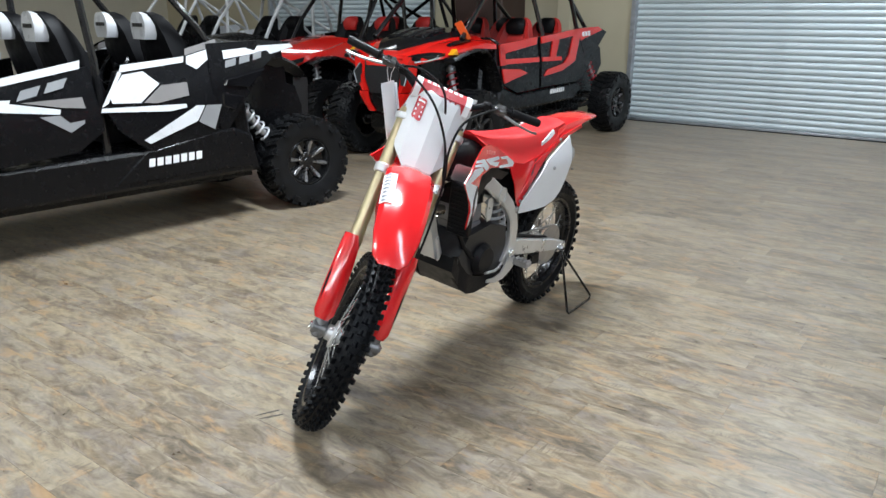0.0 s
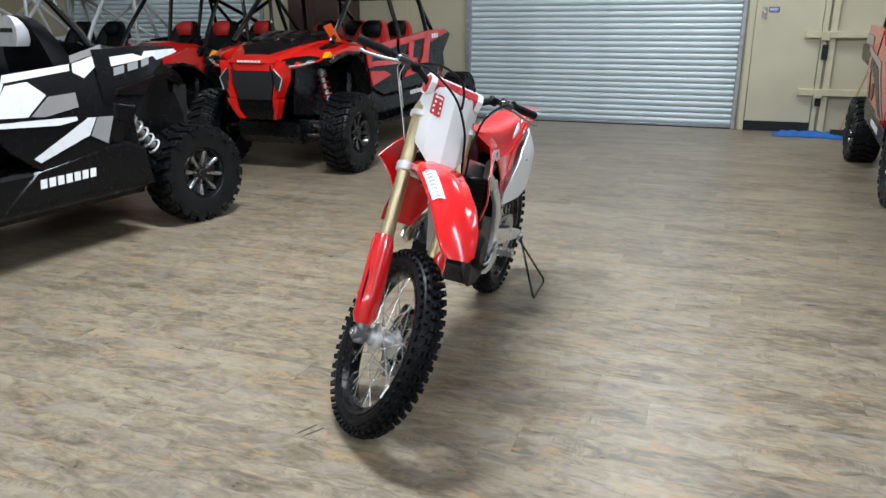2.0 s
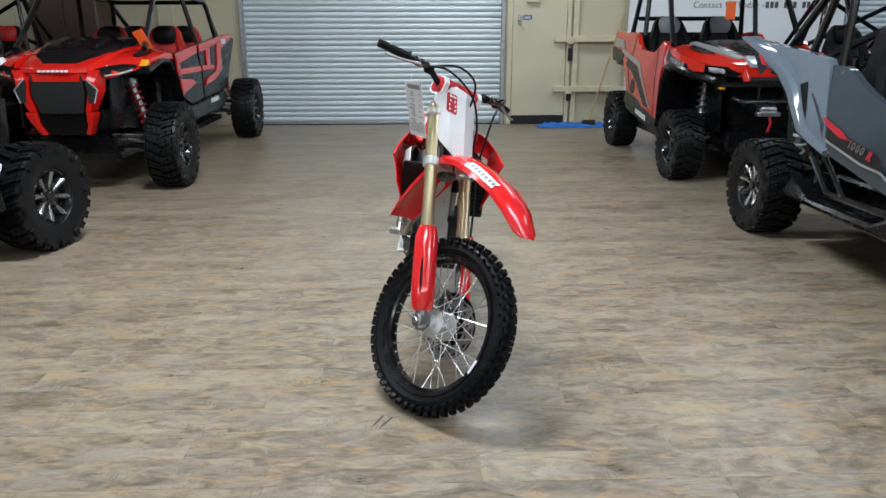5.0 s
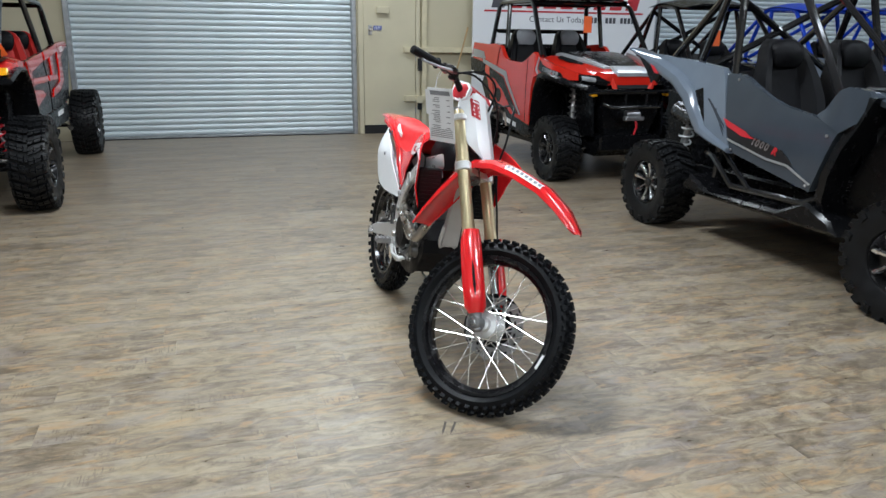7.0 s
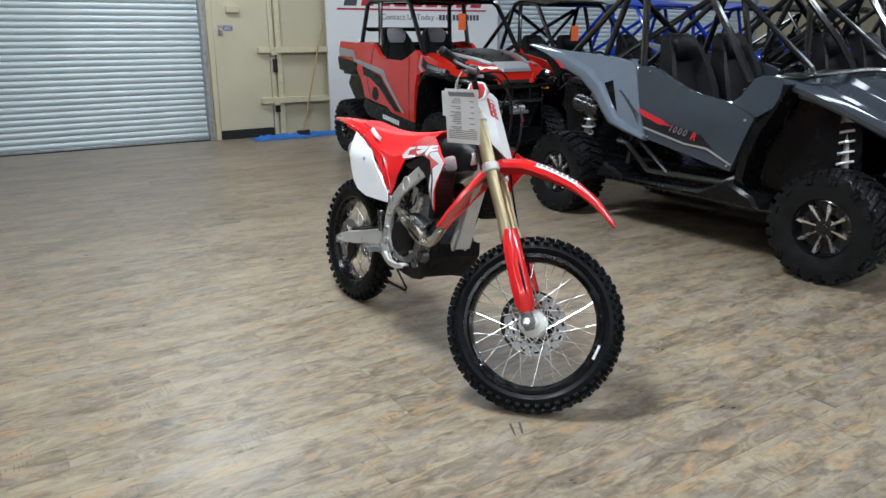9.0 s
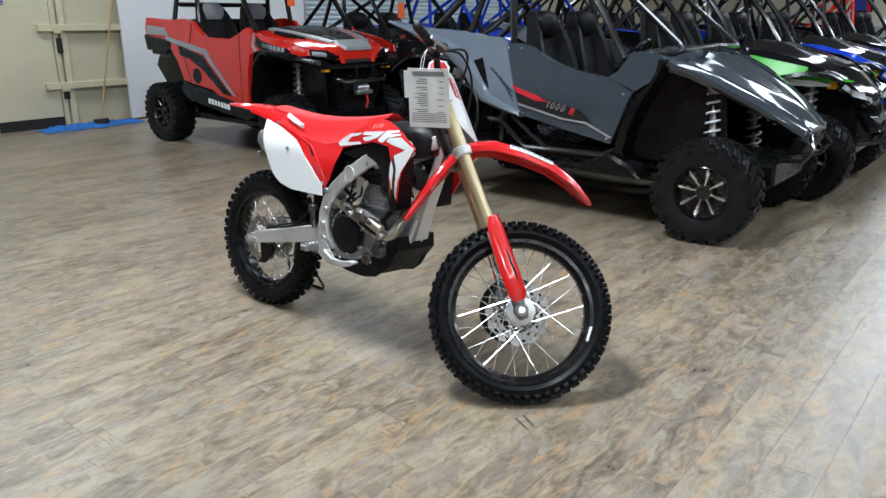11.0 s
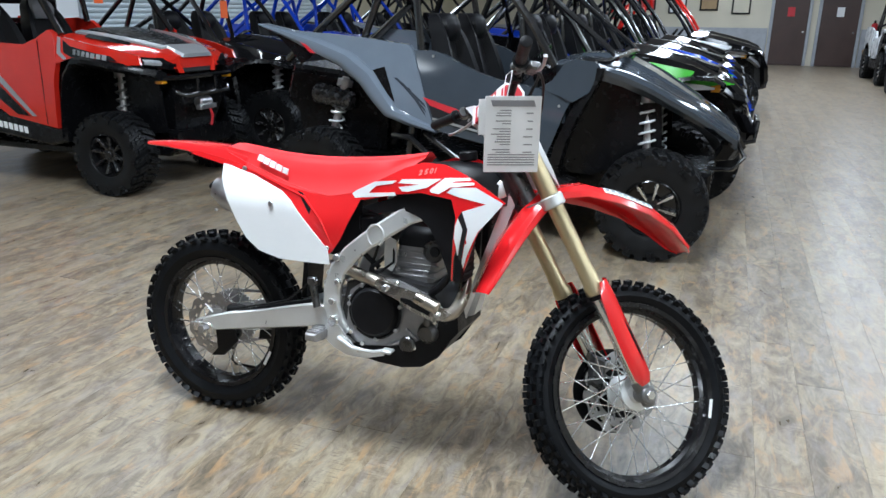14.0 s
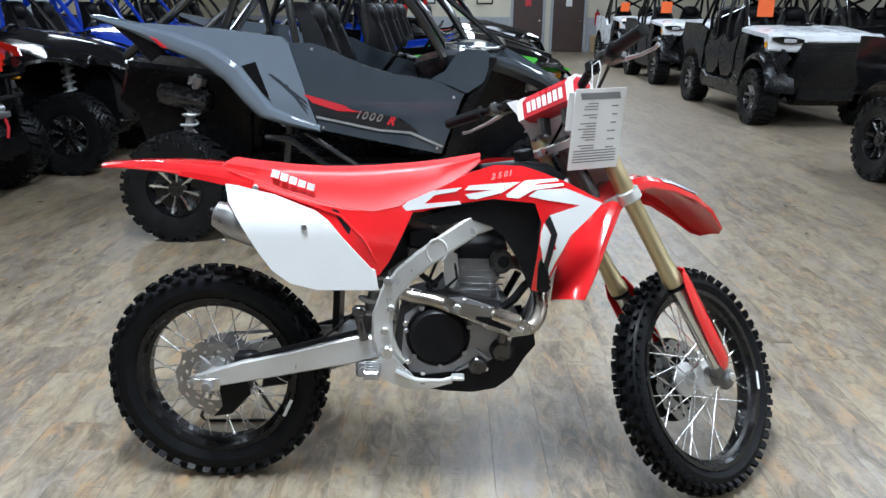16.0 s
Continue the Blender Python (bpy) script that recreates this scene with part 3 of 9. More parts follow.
def seat(parent, x, y, z, back, head, top=0.80, w=0.25):
    """A bucket seat facing +x, its cushion at z."""
    s = part("seat", Geo().loft([[(x + dx, y + a * ww, z + zz) for a, zz in ((-1, 0.02), (-0.98, 0.10), (-0.75, 0.13), (-0.5, 0.09), (0.5, 0.09), (0.75, 0.13), (0.98, 0.10), (1, 0.02), (0.9, -0.04), (-0.9, -0.04))] for dx, ww in ((0.06, w * 0.9), (0.2, w), (0.4, w), (0.50, w * 0.92))]), back, parent)
    rows = []
    for h, ww, dx, bol in ((0.02, 0.94, 0.06, 0.10), (0.22, 1.0, 0.0, 0.10), (0.42, 1.02, -0.05, 0.10), (0.56, 0.92, -0.09, 0.09), (0.66, 0.78, -0.11, 0.07), (top - 0.06, 0.66, -0.14, 0.05), (top - 0.01, 0.50, -0.155, 0.03), (top + 0.015, 0.30, -0.165, 0.0)):
        W = w * ww
        rows.append([(x + dx + bol, y - W, z + h), (x + dx + bol * 0.9, y - W * 0.75, z + h), (x + dx + 0.01, y - W * 0.5, z + h), (x + dx + 0.01, y + W * 0.5, z + h), (x + dx + bol * 0.9, y + W * 0.75, z + h), (x + dx + bol, y + W, z + h), (x + dx - 0.05, y + W * 0.95, z + h), (x + dx - 0.09, y, z + h), (x + dx - 0.05, y - W * 0.95, z + h)])
    part("seat_back", Geo().loft(rows), back, s)
    hg = Geo().loft([[(x + dx, y + a * W, z + h) for a, dx in ((-1, -0.135), (-0.92, -0.06 + k), (-0.5, -0.035 + k), (0.5, -0.035 + k), (0.92, -0.06 + k), (1, -0.135), (0.8, -0.19), (-0.8, -0.19))] for h, W, k in ((top - 0.17, w * 0.40, -0.01), (top - 0.13, w * 0.50, 0.005), (top - 0.07, w * 0.54, 0.0), (top - 0.03, w * 0.47, -0.01), (top, w * 0.36, -0.03), (top + 0.015, w * 0.18, -0.06))])
    hr = part("headrest", hg, head, s, m=pose(-0.062, 0, 0.0) if head is M_WHITE else None)
    if head is M_WHITE:
        for k in range(4):
            part("letter_bar", Geo().box(x - 0.198, y - 0.07 + 0.037 * k, z + top - 0.085, x - 0.188, y - 0.045 + 0.037 * k, z + top - 0.06, 0.001), M_DECALK, hr)
    return s


def decal(parent, poly, yf, material, name="decal", off=0.004, label=""):
    s = lambda x, z: yf(x, z) + math.copysign(off, yf(x, z))
    return part(name, Geo().shell(poly, s, 0.002, 0.12), material, parent, label)


def bars(parent, x0, z0, x1, z1, yf, material, n=7, h=0.07, slant=0.02):
    """A row of plain upright bars where a maker's name stands."""
    g = Geo()
    s = lambda x, z: yf(x, z) + math.copysign(0.006, yf(x, z))
    for i in range(n):
        a, b = i / n, (i + 0.74) / n
        xa, xb = x0 + (x1 - x0) * a, x0 + (x1 - x0) * b
        za, zb = z0 + (z1 - z0) * a, z0 + (z1 - z0) * b
        g.shell([(xa, za), (xb, zb), (xb + slant, zb + h), (xa + slant, za + h)], s, 0.002, 0.5)
    return part("lettering", g, material, parent)


def utv(name, label, m, wb=2.3, half=0.78, tr=0.36, tw=0.27, hood=None, side=None, dark=None, cage=None, seat_back=None, head=None, rows=1, roof=None, style="sport",
        group="showroom vehicles", lugs=26, alloy=None, spring=None, steer=0.0, extra=None, tag=None, cargo=None, fender=None, lip=None, doors=None, quarter=True, lift=0.0, seat_x=None, seat_gap=0.92, seat_up=0.0, nk=0.66, droop=False, sill=(0.30, 0.0), skip=(), bh=None, coil_at=None):
    """An off-road buggy; its front axle stands over the origin and it faces +x."""
    dark, cage, side, fender = dark or M_PLASTIC, cage or M_CAGE, side or hood, fender or hood
    v = thing(name, m, label, "off-road vehicle", group)
    F, B = 0.0, -wb
    bh = bh or half
    put = lambda nm, *a, **k: None if nm in skip else part(nm, *a, **k)
    sport = style == "sport"
    if not sport:
        nk = 0.92
    N_ = lambda x: x * nk if x > 0 else x
    # belly, sills and tub
    part("chassis", Geo().prism([(0.45 * nk, 0.36), (0.30 * nk, 0.28), (B + 0.2, 0.28), (B - 0.28, 0.40), (B - 0.28, 0.50), (0.45 * nk, 0.50)], -0.36, 0.36, 0.02), M_PLASTIC, v)
    part("floor_pan", Geo().prism([(-0.45, 0.30), (B + 0.42, 0.30), (B + 0.42, 0.36), (-0.45, 0.36)], -bh + 0.18, bh - 0.18, 0.01), M_PLASTIC, v)
    zb = 1.16 if sport else 1.12
    part("dashboard", Geo().prism([(-0.42, 0.45), (-0.50, 1.08), (-0.60, zb + 0.02), (-0.86, zb - 0.06), (-0.80, 0.92), (-0.62, 0.85), (-0.60, 0.45)], -bh + 0.16, bh - 0.16, 0.03), M_PLASTIC, v)
    part("rear_bulkhead", Geo().prism([(B + 0.42, 0.45), (B + 0.52, 0.80), (B + 0.40, 1.02), (B - 0.40, 1.10 if sport else 0.98), (B - 0.48, 0.85), (B - 0.25, 0.60), (B - 0.2, 0.45)], -bh + 0.30, bh - 0.30, 0.03), M_PLASTIC, v)
    part("engine_block", Geo().box(B - 0.3, -0.24, 0.45, B + 0.3, 0.24, 0.8, 0.05), M_STEEL, v)
    # hood: stations of x, half width, edge height, crown height
    if sport:
        st = [(0.58, 0.20, 0.64, 0.68), (0.50, 0.36, 0.74, 0.82), (0.25, 0.46, 0.92, 0.98), (-0.10, 0.52, 1.05, 1.10), (-0.42, 0.58, 1.13, 1.19), (-0.66, half - 0.16, 1.15, 1.22)] if droop else \
            [(0.60, 0.22, 0.87, 0.90), (0.52, 0.36, 0.91, 0.97), (0.25, 0.46, 0.99, 1.05), (-0.10, 0.52, 1.06, 1.12), (-0.42, 0.58, 1.13, 1.19), (-0.66, half - 0.16, 1.15, 1.22)]
    else:
        st = [(0.56, 0.34, 0.78, 0.90), (0.50, 0.46, 0.86, 0.98), (0.25, 0.54, 0.98, 1.05), (-0.10, 0.58, 1.06, 1.12), (-0.42, 0.62, 1.11, 1.17), (-0.66, half - 0.14, 1.12, 1.18)]
    up = lambda x: lift * min(1, max(0.45, 1.0 + 0.8 * x))
    st = [(N_(x), w, ze + up(x), zc_ + up(x)) for x, w, ze, zc_ in st]
    ring = lambda x, w, ze, zc: [(x, -w, ze), (x, -w * 0.80, ze + (zc - ze) * 0.75), (x, -w * 0.34, zc - 0.004), (x, -w * 0.26, zc + 0.014), (x, w * 0.26, zc + 0.014), (x, w * 0.34, zc - 0.004), (x, w * 0.80, ze + (zc - ze) * 0.75), (x, w, ze), (x, w * 0.96, ze - 0.06), (x, -w * 0.96, ze - 0.06)]
    put("hood", Geo().loft([ring(*s) for s in st]), hood, v, angle=24)
    put("hood_scoop", Geo().loft([[(x, -w, z), (x, -w * 0.8, z + h), (x, w * 0.8, z + h), (x, w, z)] for x, w, z, h in ((0.10, 0.16, 1.02, 0.03), (-0.2, 0.20, 1.10, 0.04), (-0.45, 0.17, 1.18, 0.035))]), dark, v)
    # nose: grille, lamps, bumper
    nose = 0.60 * nk
    gz = 0.66 if droop else 0.88 + lift * 0.8
    put("grille", Geo().loft([[(x, -w, 0.45), (x, -w * 1.15, zt), (x, w * 1.15, zt), (x, w, 0.45)] for x, w, zt in ((0.30 * nk, 0.28, gz), (nose - 0.02, 0.24, gz - 0.02), (nose + 0.02, 0.20, gz - 0.06))]), M_MESH, v, "black mesh front grille")
    lz = 0.74 if droop else 0.80 if not sport else 0.86 + lift * 0.6
    for s in (-1, 1):
        put("nose_strut", Geo().loft([[(x, s * (y - 0.035), z), (x + 0.05, s * y, z), (x, s * (y + 0.045), z), (x - 0.06, s * y, z)] for x, y, z in ((0.46 * nk, 0.40, gz + 0.04), (nose, 0.32, gz - 0.12), (nose + 0.03, 0.25, 0.55), (nose - 0.03, 0.17, 0.42))]), fender, v)
        lamp = put("headlight", Geo().loft([[(x, s * y0, z0), (x, s * y1, z1), (x - 0.03, s * y1, z1 + 0.055), (x - 0.03, s * y0, z0 + 0.075)] for x, y0, y1, z0, z1 in ((0.52 * nk, 0.26, 0.46, lz, lz + 0.06), (0.38 * nk, 0.24, 0.54, lz + 0.01, lz + 0.09))]), M_GLOSSBLK, v, "smoked headlight")
        put("lens", Geo().loft([[(x, s * y0, z0), (x, s * y1, z1), (x, s * y1, z1 + 0.028), (x, s * y0, z0 + 0.04)] for x, y0, y1, z0, z1 in ((0.53 * nk, 0.31, 0.43, lz + 0.02, lz + 0.058), (0.46 * nk, 0.31, 0.45, lz + 0.02, lz + 0.065))]), M_LENS, lamp)
    put("bumper", Geo().tube([(0.42 * nk, -0.30, 0.42), (nose + 0.05, -0.26, 0.46), (nose + 0.06, -0.24, 0.62), (nose + 0.06, 0.24, 0.62), (nose + 0.05, 0.26, 0.46), (0.42 * nk, 0.30, 0.42)], 0.019, 8), M_CAGE, v)
    if not sport:
        put("bumper_bar", Geo().tube([(0.45, -0.52, 0.72), (nose + 0.10, -0.46, 0.74), (nose + 0.13, 0, 0.74), (nose + 0.10, 0.46, 0.74), (0.45, 0.52, 0.72)], 0.026, 8), M_CAGE, v)
        put("bumper_plate", Geo().prism([(nose + 0.05, 0.50), (nose + 0.10, 0.56), (nose + 0.09, 0.74), (nose + 0.02, 0.74)], -0.36, 0.36, 0.01), M_PLASTIC, v)
        put("winch_hook", Geo().tube([(nose + 0.11, 0.0, 0.56), (nose + 0.13, 0.01, 0.50), (nose + 0.12, -0.01, 0.44)], 0.012, 6), M_DECALR, v, "red winch strap")
    # wings over the wheels
    ro = tr + (0.13 if sport else 0.11)
    zc = tr + 0.03
    for s in (-1, 1):
        yf = lambda x, z, s=s: s * (half - 0.055 - 0.22 * max(0, z - 0.85) ** 1.3 - 0.05 * max(0, 0.6 - z))
        if sport:
            # open wheels: a wing high over the tyre, its lip, and the dark inner wall
            yw = lambda x, z, s=s: s * (half - 0.13 - 0.50 * max(0, z - 1.0 - lift) - (0.44 / nk) * max(0, x + 0.05))
            lf = lambda x: up(x) * min(1, max(0, (x + 0.60) / 0.3))
            put("front_wing", Geo().shell([(N_(x), z + up(x)) for x, z in ((-0.66, 1.17), (-0.42, 1.16), (-0.10, 1.09), (0.25, 0.97 if droop else 1.03), (0.50, 0.80 if droop else 0.95), (0.44, 0.74 if droop else 0.88), (0.22, 0.88 if droop else 0.97), (0.0, 1.0))] + [(-0.24, 0.98 + lf(-0.24)), (-0.42, 0.90 + lf(-0.42)), (-0.58, 0.78), (-0.66, 0.60)], yw, 0.025, 0.08), fender, v)
            put("wing_lip", Geo().loft([[(x, s * y0, z + lf(x)), (x, s * y1, z - 0.005 + lf(x)), (x, s * (y1 + 0.012), z - 0.035 + lf(x)), (x, s * y0, z - 0.03 + lf(x))] for x, y0, y1, z in ((0.26 * nk, 0.38, half - 0.20, 0.955), (0.08, 0.44, half - 0.07, 1.01), (-0.08, 0.48, half - 0.03, 1.02), (-0.26, 0.48, half - 0.03, 0.985), (-0.44, 0.48, half - 0.04, 0.89), (-0.58, 0.48, half - 0.05, 0.775), (-0.66, 0.48, half - 0.055, 0.60))]), dark if lip is None else lip, v)
            put("inner_wall", Geo().shell([(0.40 * nk, 0.76), (0.42 * nk, 0.48), (-0.48, 0.44), (-0.50, 0.95), (-0.1, 1.02), (0.2, 0.93)], lambda x, z, s=s: s * 0.33, 0.02, 0.2), M_PLASTIC, v)
            put("cowl_side", Geo().shell([(-0.50, 0.80), (-0.46, 0.62), (-0.54, 0.34), (-0.80, 0.34), (-0.80, 0.80), (-0.72, 1.16), (-0.60, 1.16), (-0.56, 0.98)], lambda x, z, s=s: yf(x, z) - s * 0.012, 0.03, 0.08), dark, v)
            part("rear_wall", Geo().shell([(B + 0.42, 0.95), (B + 0.40, 0.50), (B - 0.30, 0.52), (B - 0.38, 1.05)], lambda x, z, s=s: s * 0.36, 0.02, 0.2), M_PLASTIC, v)
            part("trailing_arm", Geo().tube([(B + 0.70, s * (half - 0.24), 0.40), (B + 0.3, s * (half - 0.30), 0.40), (B + 0.02, s * (half - 0.32), tr)], [0.03, 0.035, 0.03], 8), M_CAGE, v)
        else:
            arc = ring_arc(F, zc, ro, 12, 172, 16)
            put("front_arch", Geo().loft([[(x, s * (half - 0.40), z - 0.02), (x, s * (half - 0.13), z + 0.075), (x, s * (half - 0.045), z + 0.045), (x, s * (half - 0.03), z + 0.0), (x, s * (half - 0.04), z - 0.022), (x, s * (half - 0.4), z - 0.05)] for x, z in arc]), dark, v)
            arc = ring_arc(B, zc, ro, 10, 150, 14)
            put("rear_arch", Geo().loft([[(x, s * (half - 0.42), z), (x, s * (half - 0.10), z + 0.016), (x, s * (half - 0.045), z + 0.002), (x, s * (half - 0.05), z - 0.022), (x, s * (half - 0.4), z - 0.04)] for x, z in arc]), dark, v)
            low = [p for p in ring_arc(F, zc, ro - 0.01, 30, 150, 10)]
            top = [(-0.66, 1.14), (-0.42, 1.13), (-0.10, 1.08), (0.25, 1.0), (0.50, 0.88)]
            yw = lambda x, z, s=s: s * (half - 0.09 - 0.42 * max(0, z - zc - ro * 0.7) - 0.32 * max(0, x - 0.15))
            put("front_wing", Geo().shell(top + low, yw, 0.025, 0.09), fender, v)
            put("cowl_side", Geo().shell([(-0.42, 0.62), (-0.50, 0.30), (-0.78, 0.32), (-0.80, 0.80), (-0.70, 1.16), (-0.46, 1.15)], lambda x, z, s=s: yf(x, z) - s * 0.012, 0.03, 0.09), dark, v)
        z0_, dz_ = sill
        put("sill", Geo().prism([(-0.44, z0_), (-0.50, 0.52 + dz_), (-0.70, 0.60 + dz_), (-0.92, 0.50 + dz_), (B + 0.75, 0.48 + dz_), (B + 0.52, 0.58 + dz_), (B + 0.42, 0.42 + dz_ / 2), (B + 0.55, z0_)], s * (half - 0.28), s * (half - 0.06), 0.022), dark, v)
        # doors
        n = rows
        x0, x1 = -0.76, B + 0.62
        for poly in [q for q in doors or [] if q]:
            part("door", Geo().shell(poly, yf, 0.045, 0.07), side, v)
        for i in range(0 if doors else n):
            a, b = x0 + (x1 - x0) * i / n - 0.012, x0 + (x1 - x0) * (i + 1) / n + 0.012
            dz = 0.0 if sport else -0.06
            poly = [(a, 1.15 + dz), (a - 0.16, 1.08 + dz), (b + 0.30, 1.04 + dz), (b, 1.20 + dz if i == n - 1 else 1.10), (b - 0.02, 0.78), (b + 0.14, 0.52), (a - 0.15, 0.54), (a, 0.64)]
            d = part("door", Geo().shell(poly, yf, 0.045, 0.085), side if i == 0 or not sport else side, v)
            part("latch", Geo().box(b + 0.05, s * (half - 0.07) - 0.012, 0.92, b + 0.10, s * (half - 0.07) + 0.012, 0.95, 0.004), M_PLASTIC, d)
        # rear quarter
        low = list(reversed(ring_arc(B, zc, ro - 0.01, 22, 140, 9)))
        if sport:
            poly = [(B + 0.60, 1.22), (B + 0.50, 0.60), (B + 0.42, 0.66), (B + 0.30, 0.86), (B + 0.05, 0.97), (B - 0.25, 1.06), (B - 0.54, 1.22), (B - 0.48, 1.31), (B + 0.1, 1.26)]
        else:
            poly = [(B + 0.60, 1.14), (B + 0.52, 0.55)] + low[::-1] + [(B - 0.58, 0.98), (B - 0.60, 1.22), (B + 0.1, 1.22)]
        yq = lambda x, z, s=s: s * (half - 0.045 - 0.10 * max(0, z - 0.95))
        if quarter:
            part("rear_quarter", Geo().shell(poly, yq, 0.04, 0.08), side, v)
        # running gear
        for X, st_ in ((F, 1), (B, 0)):
            wy = half - tw / 2 - 0.01
            wheel(v, X, s * wy, tr - 0.006, tr, tw, s, lugs, alloy=alloy, steer=steer if st_ else 0.0)
            for dz, dx in ((-0.05, 0.16), (0.08, 0.12)):
                part("suspension_arm", Geo().tube([(X + dx, s * 0.26, 0.42 + dz), (X, s * (wy - tw * 0.35), tr + dz), (X - dx, s * 0.26, 0.42 + dz)], 0.017, 7), M_CAGE, v)
            part("drive_shaft", Geo().cyl((X, s * 0.2, 0.46), (X, s * (wy - 0.05), tr), 0.018, 8), M_STEEL, v)
            if st_ and coil_at:
                shock(v, *[(a_, s * b_, c_) for a_, b_, c_ in coil_at], 0.052, spring)
                continue
            shock(v, (X - (0.10 if st_ else -0.1), s * 0.40, 1.0 if st_ else 1.02), (X - 0.06, s * (wy - tw * 0.70), tr + 0.05), 0.052, spring)
        part("mirror", Geo().loft([[(x, s * (half - 0.1 + dy), 1.34), (x, s * (half + 0.06 + dy), 1.36), (x, s * (half + 0.06 + dy), 1.45), (x, s * (half - 0.1 + dy), 1.46)] for x, dy in ((-0.80, 0), (-0.86, -0.02))]), M_GLOSSBLK, v) if style == "mirrors" else None
    # cage
    ax, az, ay = -0.66, 1.16, half - 0.17
    fx, fz, fy = -1.12, 1.84, half - 0.24
    rx, rz = B + 0.62, 1.87
    tubes = []
    for s in (-1, 1):
        tubes.append([(ax, s * ay, az), (ax - 0.16, s * (ay - 0.01), az + 0.25), (fx - 0.03, s * fy, fz - 0.03), (fx - 0.10, s * fy, fz + 0.01), (rx + 0.05, s * fy, rz), (rx - 0.06, s * fy, rz - 0.05), (B + 0.35, s * (half - 0.20), 1.30), (B + 0.30, s * (half - 0.22), 1.05)])
        tubes.append([(rx - 0.02, s * fy, rz - 0.02), (B - 0.30, s * (half - 0.26), 1.14)])
        tubes.append([(x0 + (x1 - x0) * 0.92, s * (half - 0.16), 0.50), (rx + 0.18, s * (half - 0.15), 1.20), (rx + 0.08, s * fy, rz - 0.01)])
        if rows == 2:
            mx = x0 + (x1 - x0) * 0.5
            tubes.append([(mx, s * (half - 0.16), 0.50), (mx - 0.02, s * (half - 0.15), 1.2), (mx - 0.06, s * fy, rz)])
    for x, z in ((fx - 0.06, fz), (rx, rz - 0.01), ((fx + rx) / 2, (fz + rz) / 2 + 0.005)):
        tubes.append([(x, -fy, z), (x, fy, z)])
    tubes.append([(rx - 0.10, -fy + 0.03, 1.80), (B + 0.36, half - 0.24, 1.25)])
    tubes.append([(rx - 0.10, fy - 0.03, 1.80), (B + 0.36, -half + 0.24, 1.25)])
    for t in () if "cage_tube" in skip else tubes:
        part("cage_tube", Geo().tube(t, 0.026, 8), cage, v)
    if roof:
        put("roof_panel", Geo().loft([[(x, -fy - 0.05, z), (x, -fy * 0.6, z + 0.05), (x, fy * 0.6, z + 0.05), (x, fy + 0.05, z), (x, fy * 0.6, z + 0.025), (x, -fy * 0.6, z + 0.025)] for x, z in ((fx + 0.16, fz - 0.01), (fx - 0.1, fz + 0.03), ((fx + rx) / 2, fz + 0.055), (rx + 0.1, rz + 0.025), (rx - 0.12, rz - 0.02))]), roof, v)
    # seats and wheel
    for i in range(rows):
        sx = (seat_x if seat_x is not None else -1.40) - i * seat_gap
        for y in (-0.30, 0.30):
            seat(v, sx, y, 0.66 + seat_up, seat_back or M_SEAT, head or M_SEAT)
    sw = part("steering_wheel", Geo().tube([(-1.02 + 0.10 * math.sin(t), 0.30 + 0.17 * math.cos(t), 1.12 + 0.135 * math.sin(t)) for t in (2 * math.pi * k / 20 for k in range(20))], 0.016, 6, closed=True), M_PLASTIC, v)
    part("column", Geo().cyl((-0.80, 0.30, 1.06), (-1.02, 0.30, 1.12), 0.02, 8), M_PLASTIC, sw)
    part("muffler", Geo().cyl((B - 0.42, -0.16, 0.86), (B - 0.42, 0.16, 0.86), 0.085, 18, bevel=0.015), M_STEEL, v)
    if cargo:
        put("cargo_bed", Geo().prism([(B + 0.50, 0.82), (B - 0.62, 0.82), (B - 0.68, 1.24), (B - 0.63, 1.24), (B - 0.58, 0.88), (B + 0.46, 0.88), (B + 0.46, 1.24), (B + 0.52, 1.24)], -half + 0.10, half - 0.10, 0.01), cargo, v)
    if tag:
        part("orange_tag", Geo().box(-0.98, -0.24, 1.50, -0.975, -0.12, 1.68, 0.001), M_ORANGE, v, "orange paper sale tag", m=pose(*tag))
    if extra:
        extra(v, half, B)
    return v


def side_y(s, half):
    return lambda x, z: s * (half - 0.050 - 0.22 * max(0, z - 0.85) ** 1.3 - 0.05 * max(0, 0.6 - z))


